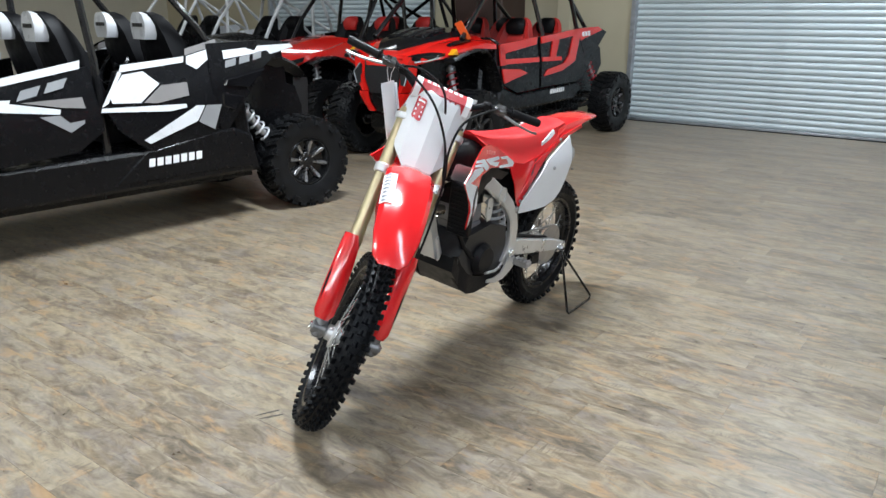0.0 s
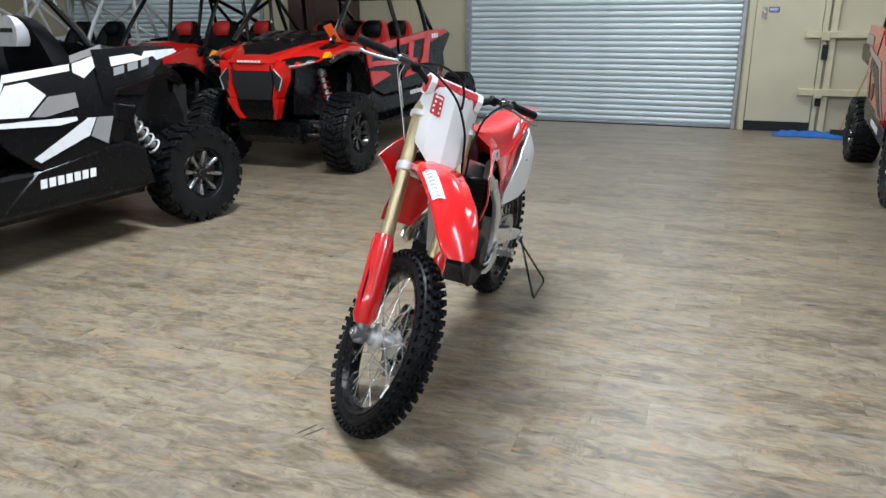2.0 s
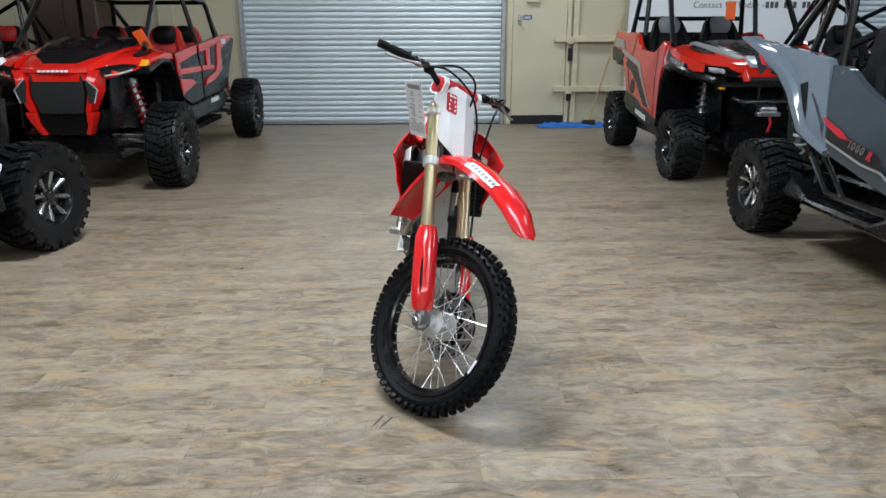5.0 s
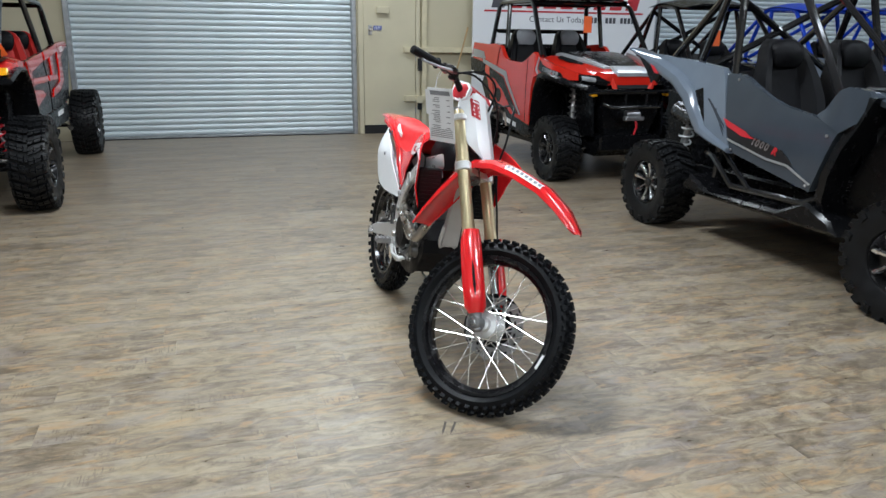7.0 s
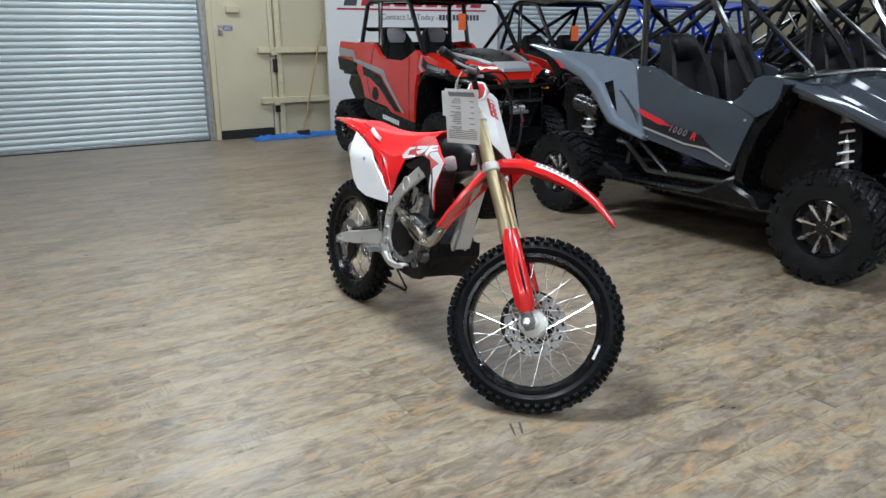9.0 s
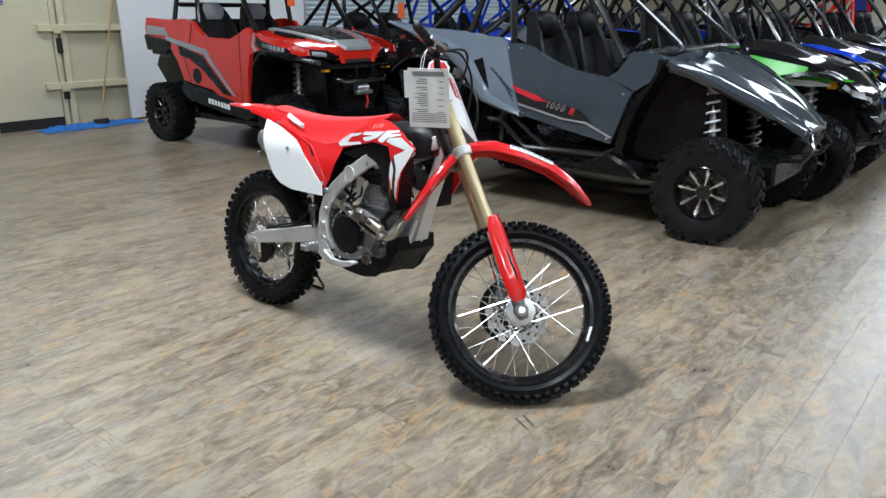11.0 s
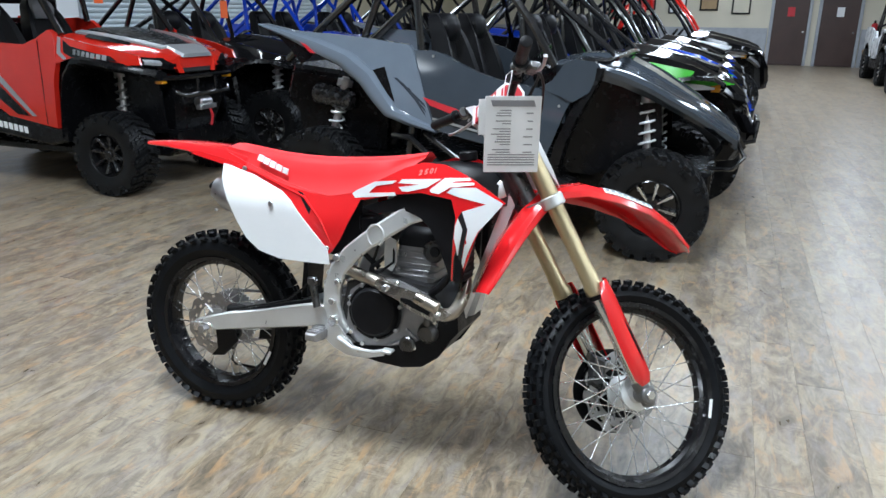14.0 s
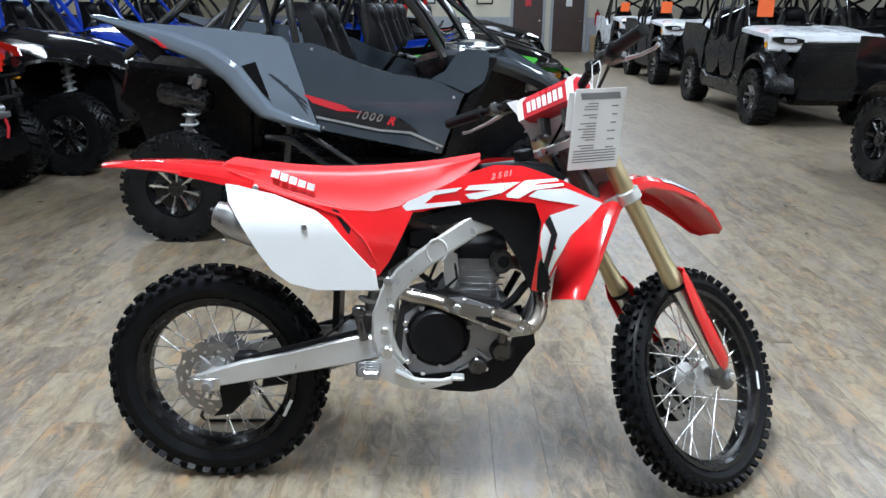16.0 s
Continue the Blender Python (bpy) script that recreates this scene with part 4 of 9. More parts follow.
def white_extra(v, half, B):
    part("hood", Geo().loft([[(x, -w, ze), (x, -w * 0.7, zc), (x, w * 0.7, zc), (x, w, ze), (x, w * 0.9, ze - 0.08), (x, -w * 0.9, ze - 0.08)] for x, w, ze, zc in ((0.42, 0.22, 0.98, 1.01), (0.25, 0.36, 1.07, 1.12), (0.0, 0.46, 1.16, 1.21), (-0.35, 0.54, 1.25, 1.30), (-0.68, 0.58, 1.28, 1.34))]), M_PLASTIC, v, "black sloping hood", angle=25)
    for s in (-1, 1):
        yf = side_y(s, half)
        # front door: top band, pale field with its outline, grey facet, lower strip
        decal(v, [(-1.43, 1.18), (-0.98, 1.22), (-0.99, 1.18), (-1.45, 1.135)], yf, M_WHITE)
        decal(v, [(-1.43, 1.12), (-1.29, 1.135), (-1.19, 1.05), (-1.34, 0.935), (-1.53, 0.945), (-1.54, 0.99)], yf, M_WHITE)
        decal(v, [(-1.18, 1.04), (-0.99, 1.05), (-0.99, 0.96), (-1.23, 0.925), (-1.32, 0.935)], yf, M_GREYP)
        decal(v, [(-1.60, 0.92), (-1.02, 0.905), (-1.02, 0.88), (-1.15, 0.865), (-1.61, 0.895)], yf, M_WHITE)
        decal(v, [(-1.455, 1.14), (-1.435, 1.13), (-1.555, 0.945), (-1.60, 0.925)], yf, M_WHITE)
        # cowl: upper wedge, grey strip, lower wedge, silver end
        decal(v, [(-0.96, 1.22), (-0.72, 1.28), (-0.74, 1.23), (-0.90, 1.13), (-0.97, 1.17)], yf, M_WHITE)
        decal(v, [(-0.96, 1.27), (-0.71, 1.33), (-0.72, 1.285), (-0.97, 1.225)], yf, M_GREYP)
        decal(v, [(-1.35, 0.69), (-0.94, 0.89), (-0.88, 0.885), (-0.95, 0.78), (-1.31, 0.66)], yf, M_WHITE)
        decal(v, [(-0.87, 0.885), (-0.75, 0.88), (-0.82, 0.71), (-0.94, 0.775)], yf, M_SILVER)
        yb = lambda x, z, s=s: s * (half - 0.065 - 0.30 * max(0, x + 0.42) - 0.16 * max(0, z - 1.0))
        part("front_wing", Geo().shell([(-0.80, 1.30), (-0.36, 1.315), (0.03, 1.295), (-0.08, 1.255), (-0.34, 1.12), (-0.47, 0.98), (-0.625, 0.79), (-0.69, 0.70), (-0.76, 0.70), (-0.80, 0.95)], yb, 0.03, 0.06), M_PLASTIC, v, "faceted black wing")
        part("wing_fold", Geo().prism([(-0.70, 1.06), (-0.345, 1.12), (-0.50, 0.97), (-0.72, 1.0)], s * (half - 0.09), s * (half - 0.05), 0.008, taper=0.01), M_GLOSSBLK, v)
        part("wing_fold", Geo().prism([(-0.74, 0.97), (-0.54, 0.93), (-0.63, 0.81), (-0.74, 0.86)], s * (half - 0.09), s * (half - 0.052), 0.008, taper=0.01), M_GLOSSBLK, v)
        part("wheel_well", Geo().shell([(0.02, 1.27), (0.10, 0.60), (-0.60, 0.50), (-0.68, 0.74), (-0.34, 1.13)], lambda x, z, s=s: s * (0.42 + 0.45 * max(0, -0.25 - x)), 0.02, 0.12), M_PLASTIC, v)
        part("front_sill", Geo().prism([(-0.66, 0.70), (-0.80, 0.70), (-1.34, 0.62), (-1.60, 0.40), (-0.74, 0.40), (-0.50, 0.38), (-0.55, 0.52)], s * (half - 0.25), s * (half - 0.052), 0.02), M_PLASTIC, v)
        yw = yb
        decal(v, [(-0.68, 1.25), (-0.35, 1.275), (0.0, 1.28), (0.04, 1.255), (-0.24, 1.21), (-0.28, 1.24), (-0.68, 1.19)], yw, M_WHITE)
        bars(v, -0.68, 1.13, -0.32, 1.195, yw, M_SILVER, 3, 0.05, 0.012)
        # rear door
        decal(v, [(-2.32, 1.105), (-1.68, 1.22), (-1.69, 1.17), (-2.33, 1.06)], yf, M_WHITE)
        bars(v, -2.09, 1.0, -1.77, 1.07, yf, M_SILVER, 2, 0.06, 0.035)
        decal(v, [(-2.07, 0.99), (-1.71, 1.0), (-1.70, 0.93), (-1.84, 0.945)], yf, M_GREYP)
        decal(v, [(-2.32, 1.02), (-2.12, 1.01), (-2.13, 0.99), (-1.85, 0.935), (-1.86, 0.905), (-2.32, 0.96)], yf, M_WHITE)
        decal(v, [(-1.98, 0.90), (-1.86, 0.90), (-1.81, 0.85), (-1.72, 0.86), (-1.72, 0.84), (-1.81, 0.79)], yf, M_SILVER)
        bars(v, -1.34, 0.505, -0.93, 0.515, lambda x, z, s=s: s * (half - 0.052), M_DECALW, 7, 0.055, 0.006)


def yz_prism(poly, x0, x1):
    """A polygon in y, z between x0 and x1."""
    return Geo().loft([[(x0, y, z) for y, z in poly], [(x1, y, z) for y, z in poly]])


def turbo_extra(v, half, B):
    """A narrow red body between wide-set wheels: high beaked face, panelled doors, two-part roof."""
    part("hood", Geo().loft([[(x, -w, ze), (x, -w * 0.78, zc - 0.01), (x, -w * 0.3, zc), (x, w * 0.3, zc), (x, w * 0.78, zc - 0.01), (x, w, ze), (x, w * 0.95, ze - 0.07), (x, -w * 0.95, ze - 0.07)] for x, w, ze, zc in ((0.51, 0.20, 1.085, 1.125), (0.42, 0.33, 1.10, 1.155), (0.18, 0.44, 1.17, 1.235), (-0.15, 0.52, 1.225, 1.29), (-0.50, 0.58, 1.235, 1.30))]), M_UTVRED, v, "red hood", angle=22)
    part("hood_cover", Geo().loft([[(x, -w, z - 0.06), (x, -w * 0.86, z - 0.012), (x, -w * 0.3, z), (x, w * 0.3, z), (x, w * 0.86, z - 0.012), (x, w, z - 0.06)] for x, w, z in ((0.40, 0.16, 1.175), (0.20, 0.30, 1.265), (-0.05, 0.36, 1.325), (-0.40, 0.44, 1.375), (-0.50, 0.46, 1.36))]), M_GLOSSBLK, v, "black vented hood cover", angle=20)
    for y in (-0.17, 0.0, 0.17):
        part("hood_vent", Geo().loft([[(x, y - 0.06, z), (x, y - 0.045, z + 0.022), (x, y + 0.045, z + 0.022), (x, y + 0.06, z)] for x, z in ((0.14, 1.275), (-0.05, 1.322), (-0.26, 1.352))]), M_PLASTIC, v)
    part("grille_screen", Geo().loft([[(x, -w, z), (x, w, z), (x - 0.06, w, z), (x - 0.06, -w, z)] for x, w, z in ((0.505, 0.215, 1.075), (0.505, 0.225, 0.90), (0.48, 0.18, 0.74))]), M_MESH, v, "black mesh grille")
    part("grille_bar", Geo().loft([[(x, y, 1.075), (x + 0.02, y, 1.09), (x + 0.015, y, 1.12), (x - 0.05, y, 1.125), (x - 0.05, y, 1.075)] for x, y in ((0.47, -0.27), (0.51, -0.12), (0.515, 0.12), (0.47, 0.27))]), M_UTVRED, v)
    for k in range(7):
        part("letter_bar", Geo().box(0.530, -0.13 + k * 0.038, 1.094, 0.536, -0.103 + k * 0.038, 1.112), M_DECALW, v)
    part("nose_belly", Geo().loft([[(x, -w, z), (x, w, z), (x - 0.2, w, z), (x - 0.2, -w, z)] for x, w, z in ((0.47, 0.22, 0.75), (0.46, 0.19, 0.64), (0.40, 0.15, 0.54))]), M_PLASTIC, v)
    for s in (-1, 1):
        yf = lambda x, z, s=s: s * (0.70 - 0.12 * max(0, z - 0.95) - 0.03 * max(0, 0.7 - z))
        part("nose_fang", Geo().loft([[(x - 0.10, s * (y - w), z), (x + 0.02, s * (y - w * 0.55), z), (x + 0.02, s * (y + w * 0.45), z), (x - 0.10, s * (y + w), z)] for x, y, z, w in ((0.47, 0.33, 1.11, 0.09), (0.50, 0.302, 1.03, 0.078), (0.505, 0.302, 0.93, 0.066), (0.50, 0.268, 0.83, 0.050), (0.495, 0.242, 0.76, 0.038))]), M_UTVRED, v, "red nose frame", angle=25)
        part("nose_foot", Geo().loft([[(x - 0.06, s * (y - w), z), (x + 0.02, s * (y - w * 0.6), z), (x + 0.02, s * (y + w * 0.6), z), (x - 0.06, s * (y + w), z)] for x, y, z, w in ((0.50, 0.26, 0.755, 0.055), (0.50, 0.255, 0.72, 0.05), (0.475, 0.235, 0.64, 0.032), (0.44, 0.195, 0.55, 0.028))]), M_UTVRED, v)
        part("side_intake", yz_prism([(s * 0.255, 1.03), (s * 0.345, 0.945), (s * 0.31, 0.835), (s * 0.265, 0.84)], 0.50, 0.530), M_MESH, v)
        part("intake_trim", Geo().tube([(0.530, s * y, z) for y, z in ((0.262, 1.035), (0.350, 0.947), (0.314, 0.835))], 0.007, 6), M_LENS, v)
        slit = part("headlight", Geo().loft([[(x, s * y, z0), (x + 0.012, s * y, (z0 + z1) / 2), (x - 0.01, s * y, z1), (x - 0.07, s * y, z1), (x - 0.07, s * y, z0)] for x, y, z0, z1 in ((0.485, 0.33, 1.085, 1.12), (0.455, 0.42, 1.065, 1.14), (0.38, 0.53, 1.085, 1.155), (0.30, 0.61, 1.12, 1.145))]), M_GLOSSBLK, v, "black headlight slit")
        part("lamp_line", Geo().tube([(0.470, s * 0.40, 1.060), (0.41, s * 0.50, 1.072), (0.335, s * 0.60, 1.105)], 0.008, 6), M_LENS, slit)
        part("front_wing", Geo().loft([[(x, s * 0.40, zi), (x, s * (yo - 0.08), zi - 0.01), (x, s * yo, zo), (x, s * (yo + 0.008), zo - 0.05), (x, s * 0.40, zo - 0.07)] for x, yo, zi, zo in ((0.44, 0.46, 1.13, 1.10), (0.33, 0.57, 1.175, 1.135), (0.18, 0.645, 1.215, 1.16), (-0.08, 0.68, 1.255, 1.20), (-0.32, 0.685, 1.265, 1.225), (-0.56, 0.67, 1.26, 1.21))]), M_UTVRED, v, "red front wing", angle=25)
        part("wing_scoop", Geo().loft([[(x, s * (y - w), z), (x, s * y, z + 0.025), (x, s * (y + w), z)] for x, y, z, w in ((0.16, 0.56, 1.20, 0.02), (0.02, 0.58, 1.235, 0.06), (-0.16, 0.58, 1.25, 0.05))]), M_PLASTIC, v)
        part("wing_flare", Geo().loft([[(x, s * 0.42, z), (x, s * 0.72, z + 0.004), (x, s * 0.738, z - 0.022), (x, s * 0.72, z - 0.04), (x, s * 0.42, z - 0.035)] for x, z in ((0.27, 1.10), (0.10, 1.14), (-0.12, 1.178), (-0.32, 1.17), (-0.44, 1.07), (-0.53, 0.93), (-0.60, 0.76))]), M_PLASTIC, v, "black wing flare", angle=30)
        part("wheel_well", Geo().shell([(0.36, 1.06), (0.40, 0.60), (-0.50, 0.50), (-0.60, 0.75), (-0.50, 1.0), (-0.30, 1.15), (0.1, 1.12)], lambda x, z, s=s: s * 0.40, 0.02, 0.2), M_PLASTIC, v)
        part("side_marker", Geo().prism([(0.13, 1.125), (0.24, 1.130), (0.17, 1.185)], s * 0.62, s * 0.69, 0.006), M_AMBER, v, "amber side marker")
        part("cowl_side", Geo().shell([(-0.56, 1.22), (-0.50, 0.98), (-0.60, 0.72), (-0.64, 0.66), (-0.72, 0.80), (-0.72, 1.21)], lambda x, z, s=s: yf(x, z) - s * 0.01, 0.03, 0.06), M_PLASTIC, v)
        # doors: dark skins with red frames
        for skin in ([(-0.62, 1.20), (-1.42, 1.262), (-1.45, 0.70), (-0.98, 0.68), (-0.64, 0.80)], [(-1.49, 1.265), (-2.42, 1.345), (-2.58, 1.02), (-2.45, 0.72), (-1.50, 0.70)]):
            part("door", Geo().shell(skin, yf, 0.04, 0.08), M_PLASTIC, v, "dark door skin")
        for poly in ([(-0.60, 1.205), (-1.41, 1.272), (-1.38, 1.19), (-0.60, 1.10)], [(-0.60, 1.055), (-1.42, 1.045), (-1.42, 0.995), (-0.60, 1.0)], [(-0.60, 1.2), (-0.70, 1.2), (-0.70, 0.99), (-0.60, 0.99)], [(-0.63, 0.955), (-1.0, 0.935), (-1.16, 0.885), (-0.68, 0.80)],
                     [(-1.50, 1.27), (-2.41, 1.35), (-2.36, 1.27), (-1.50, 1.195)], [(-1.50, 1.045), (-1.96, 1.035), (-1.96, 0.99), (-1.50, 0.995)], [(-1.78, 1.24), (-1.94, 1.25), (-1.81, 1.02), (-1.68, 1.02)],
                     [(-2.33, 1.34), (-2.52, 1.35), (-2.30, 0.97), (-1.98, 0.87), (-1.55, 0.83), (-1.62, 0.90), (-2.02, 0.955), (-2.16, 1.05)]):
            part("door_frame", Geo().shell(poly, lambda x, z: yf(x, z) + s * 0.016, 0.014, 0.10), M_UTVRED, v, "red door frame")
        part("rear_quarter", Geo().shell([(-2.45, 1.35), (-3.05, 1.365), (-3.28, 1.30), (-2.78, 0.97), (-2.60, 0.73), (-2.46, 0.74), (-2.60, 1.05)], lambda x, z: yf(x, z) - s * 0.006, 0.04, 0.08), M_PLASTIC, v, "dark rear quarter")
        decal(v, [(-2.47, 1.352), (-3.03, 1.368), (-3.14, 1.325), (-2.62, 1.23), (-2.50, 1.20)], yf, M_UTVRED)
        bars(v, -2.76, 1.262, -2.52, 1.252, lambda x, z: yf(x, z) + s * 0.004, M_DECALW, 3, 0.055, 0.0)
        part("sill", Geo().prism([(-0.62, 0.78), (-0.98, 0.66), (-2.42, 0.71), (-2.56, 0.62), (-2.32, 0.50), (-0.74, 0.49), (-0.58, 0.62)], s * 0.44, s * 0.705, 0.022), M_PLASTIC, v)
        bars(v, -2.06, 0.62, -1.70, 0.615, lambda x, z, s=s: s * 0.703, M_DECALW, 7, 0.05, 0.0)
        for tube in ([(-0.06, s * 0.58, 1.27), (-0.56, s * 0.545, 1.72), (-0.64, s * 0.54, 1.755), (-1.45, s * 0.55, 1.79), (-2.30, s * 0.55, 1.76), (-2.40, s * 0.555, 1.70), (-2.52, s * 0.61, 1.30)], [(-1.45, s * 0.55, 1.77), (-1.62, s * 0.625, 1.28), (-1.50, s * 0.655, 0.75)], [(-2.36, s * 0.55, 1.72), (-2.95, s * 0.52, 1.32)]):
            part("cage_tube", Geo().tube(tube, 0.027, 8), M_CAGE, v)
    for x, z in ((-0.62, 1.745), (-1.45, 1.785), (-2.34, 1.74)):
        part("cage_tube", Geo().tube([(x, -0.55, z), (x, 0.55, z)], 0.025, 8), M_CAGE, v)
    for xs, mm, lb in (((-0.50, -0.62, -0.95, -1.32), M_UTVRED, "red front roof panel"), ((-1.34, -1.7, -2.1, -2.36), M_PLASTIC, "black rear roof panel")):
        part("roof_panel", Geo().loft([[(x, -0.56, z), (x, -0.42, z + 0.035), (x, 0.42, z + 0.035), (x, 0.56, z), (x, 0.42, z + 0.01), (x, -0.42, z + 0.01)] for x, z in zip(xs, (1.765, 1.785, 1.80, 1.81) if mm is M_UTVRED else (1.81, 1.81, 1.80, 1.785))]), mm, v, lb)
    part("tag", Geo().box(-0.02, -0.05, 0, -0.015, 0.05, 0.20, 0.001), M_ORANGE, v, "orange paper sale tag", m=pose(-0.12, 0.60, 1.255, 20, 25, 0))


def general_extra(v, half, B):
    """Orange-red utility body: dipped doors, silver and black flashes, squared nose with a tube bumper."""
    part("hood", Geo().loft([[(x, -w, ze), (x, -w * 0.80, zc - 0.015), (x, -w * 0.3, zc), (x, w * 0.3, zc), (x, w * 0.80, zc - 0.015), (x, w, ze), (x, w * 0.95, ze - 0.07), (x, -w * 0.95, ze - 0.07)] for x, w, ze, zc in ((0.37, 0.30, 1.085, 1.125), (0.30, 0.46, 1.10, 1.16), (0.10, 0.56, 1.145, 1.21), (-0.20, 0.62, 1.20, 1.265), (-0.50, 0.65, 1.245, 1.30))]), M_GENRED, v, "orange-red hood", angle=22)
    part("hood_panel", Geo().loft([[(x, -w, z - 0.03), (x, -w * 0.9, z), (x, -w * 0.55, z + 0.012), (x, w * 0.55, z + 0.012), (x, w * 0.9, z), (x, w, z - 0.03)] for x, w, z in ((0.20, 0.17, 1.195), (0.0, 0.25, 1.245), (-0.25, 0.31, 1.288), (-0.48, 0.35, 1.318))]), M_PLASTIC, v, "black hood panel", angle=20)
    part("nose_plate", Geo().loft([[(x, -w, z - 0.03), (x, -w * 0.9, z), (x, w * 0.9, z), (x, w, z - 0.03)] for x, w, z in ((0.385, 0.19, 1.13), (0.32, 0.22, 1.168), (0.21, 0.20, 1.20))]), M_SILVER, v, "silver nose plate", angle=20)
    part("grille", Geo().box(0.30, -0.19, 0.97, 0.365, 0.19, 1.10, 0.012), M_MESH, v, "black mesh grille")
    part("nose_belly", Geo().loft([[(x, -w, z), (x, w, z), (x - 0.3, w, z), (x - 0.3, -w, z)] for x, w, z in ((0.36, 0.34, 0.95), (0.36, 0.32, 0.72), (0.30, 0.26, 0.50))]), M_PLASTIC, v)
    bump = part("bumper", Geo().loft([[(x - 0.05, y, 0.925), (x, y, 0.93), (x + 0.012, y, 0.95), (x, y, 0.968), (x - 0.06, y, 0.965)] for x, y in ((0.36, -0.46), (0.43, -0.38), (0.46, -0.2), (0.46, 0.2), (0.43, 0.38), (0.36, 0.46))]), M_GLOSSBLK, v, "black front bumper")
    part("bumper_bar", Geo().tube([(0.40, -0.34, 0.83), (0.46, -0.28, 0.80), (0.46, 0.28, 0.80), (0.40, 0.34, 0.83)], 0.019, 8), M_CAGE, bump)
    for y in (-0.12, 0.12):
        part("bumper_strut", Geo().cyl((0.455, y, 0.80), (0.455, y, 0.93), 0.013, 8), M_CAGE, bump)
    part("winch", Geo().cyl((0.40, -0.08, 0.72), (0.40, 0.08, 0.72), 0.045, 16, bevel=0.01).box(0.40, -0.11, 0.66, 0.46, 0.11, 0.70, 0.006), M_STEEL, v)
    part("winch_hook", Geo().tube([(0.47, 0.0, 0.66), (0.48, 0.01, 0.60), (0.475, -0.01, 0.52)], 0.012, 6), M_DECALR, v, "red winch strap")
    part("cargo_bed", Geo().prism([(-1.78, 0.98), (-2.38, 1.0), (-2.44, 1.39), (-2.39, 1.39), (-2.34, 1.06), (-1.83, 1.06), (-1.83, 1.35), (-1.78, 1.35)], -0.70, 0.70, 0.01), M_PLASTIC, v)
    for s in (-1, 1):
        yf = lambda x, z, s=s: s * (0.765 - 0.10 * max(0, z - 1.0) - 0.06 * max(0, 0.7 - z))
        part("grille_lip", Geo().loft([[(x, s * (y - 0.025), z), (x + 0.02, s * y, z), (x, s * (y + 0.04), z), (x - 0.07, s * y, z)] for x, y, z in ((0.345, 0.24, 1.125), (0.36, 0.225, 1.06), (0.375, 0.20, 0.975))]), M_GENRED, v)
        hl = part("headlight", Geo().loft([[(x, s * y, z0), (x + 0.012, s * y, (z0 + z1) / 2), (x - 0.02, s * y, z1), (x - 0.10, s * y, z1), (x - 0.10, s * y, z0)] for x, y, z0, z1 in ((0.365, 0.27, 1.0, 1.09), (0.35, 0.40, 1.02, 1.105), (0.29, 0.52, 1.045, 1.115), (0.22, 0.60, 1.06, 1.11))]), M_GLOSSBLK, v, "dark headlight housing")
        part("lens", Geo().loft([[(x, s * y, z0), (x + 0.010, s * y, (z0 + z1) / 2), (x - 0.012, s * y, z1)] for x, y, z0, z1 in ((0.352, 0.42, 1.045, 1.085), (0.32, 0.485, 1.05, 1.095), (0.285, 0.545, 1.06, 1.10))], closed=False, caps=False), M_LENS, hl)
        part("side_marker", Geo().box(0.30, s * 0.43 - 0.03, 0.90, 0.375, s * 0.43 + 0.03, 0.925, 0.006), M_AMBER, v)
        part("hood_stripe", Geo().loft([[(x, s * (w - 0.035), z), (x, s * (w + 0.035), z - 0.012), (x, s * (w + 0.035), z - 0.03), (x, s * (w - 0.035), z - 0.03)] for x, w, z in ((0.24, 0.24, 1.192), (0.08, 0.31, 1.235), (-0.20, 0.40, 1.285), (-0.46, 0.44, 1.318))]), M_SILVER, v)
        part("hood_vent", Geo().loft([[(x, s * (y - w), z), (x, s * y, z + 0.02), (x, s * (y + w), z - 0.006)] for x, y, z, w in ((0.05, 0.42, 1.205, 0.02), (-0.10, 0.47, 1.24, 0.05), (-0.30, 0.50, 1.268, 0.04))]), M_PLASTIC, v)
        # front wheel arch and the black flash above it
        part("front_arch", Geo().loft([[(x, s * 0.40, z), (x, s * (y - 0.02), z + 0.03), (x, s * y, z + 0.012), (x, s * (y + 0.006), z - 0.02), (x, s * (y - 0.03), z - 0.05), (x, s * 0.40, z - 0.05)] for x, y, z in ((0.38, 0.52, 0.985), (0.28, 0.64, 1.02), (0.12, 0.73, 1.055), (-0.10, 0.78, 1.09), (-0.24, 0.785, 1.08), (-0.34, 0.785, 0.96), (-0.40, 0.78, 0.75), (-0.44, 0.77, 0.48))]), M_PLASTIC, v, "black wheel arch", angle=30)
        part("wheel_well", Geo().shell([(0.30, 1.0), (0.34, 0.50), (-0.42, 0.42), (-0.44, 0.80), (-0.28, 1.06)], lambda x, z, s=s: s * 0.42, 0.02, 0.2), M_PLASTIC, v)
        yw = lambda x, z, s=s: s * (0.755 - 0.30 * max(0, z - 1.08) - 0.35 * max(0, x + 0.05))
        part("front_wing", Geo().shell([(-0.46, 1.28), (-0.20, 1.235), (0.10, 1.18), (0.30, 1.13), (0.32, 1.06), (0.10, 1.05), (-0.12, 1.10), (-0.28, 1.10), (-0.40, 1.06), (-0.46, 1.06)], yw, 0.025, 0.06), M_GENRED, v, "orange-red front wing")
        decal(v, [(-0.36, 1.245), (-0.27, 1.195), (0.10, 1.125), (0.15, 1.085), (-0.08, 1.105), (-0.26, 1.115), (-0.34, 1.15)], yw, M_PLASTIC, off=0.006)
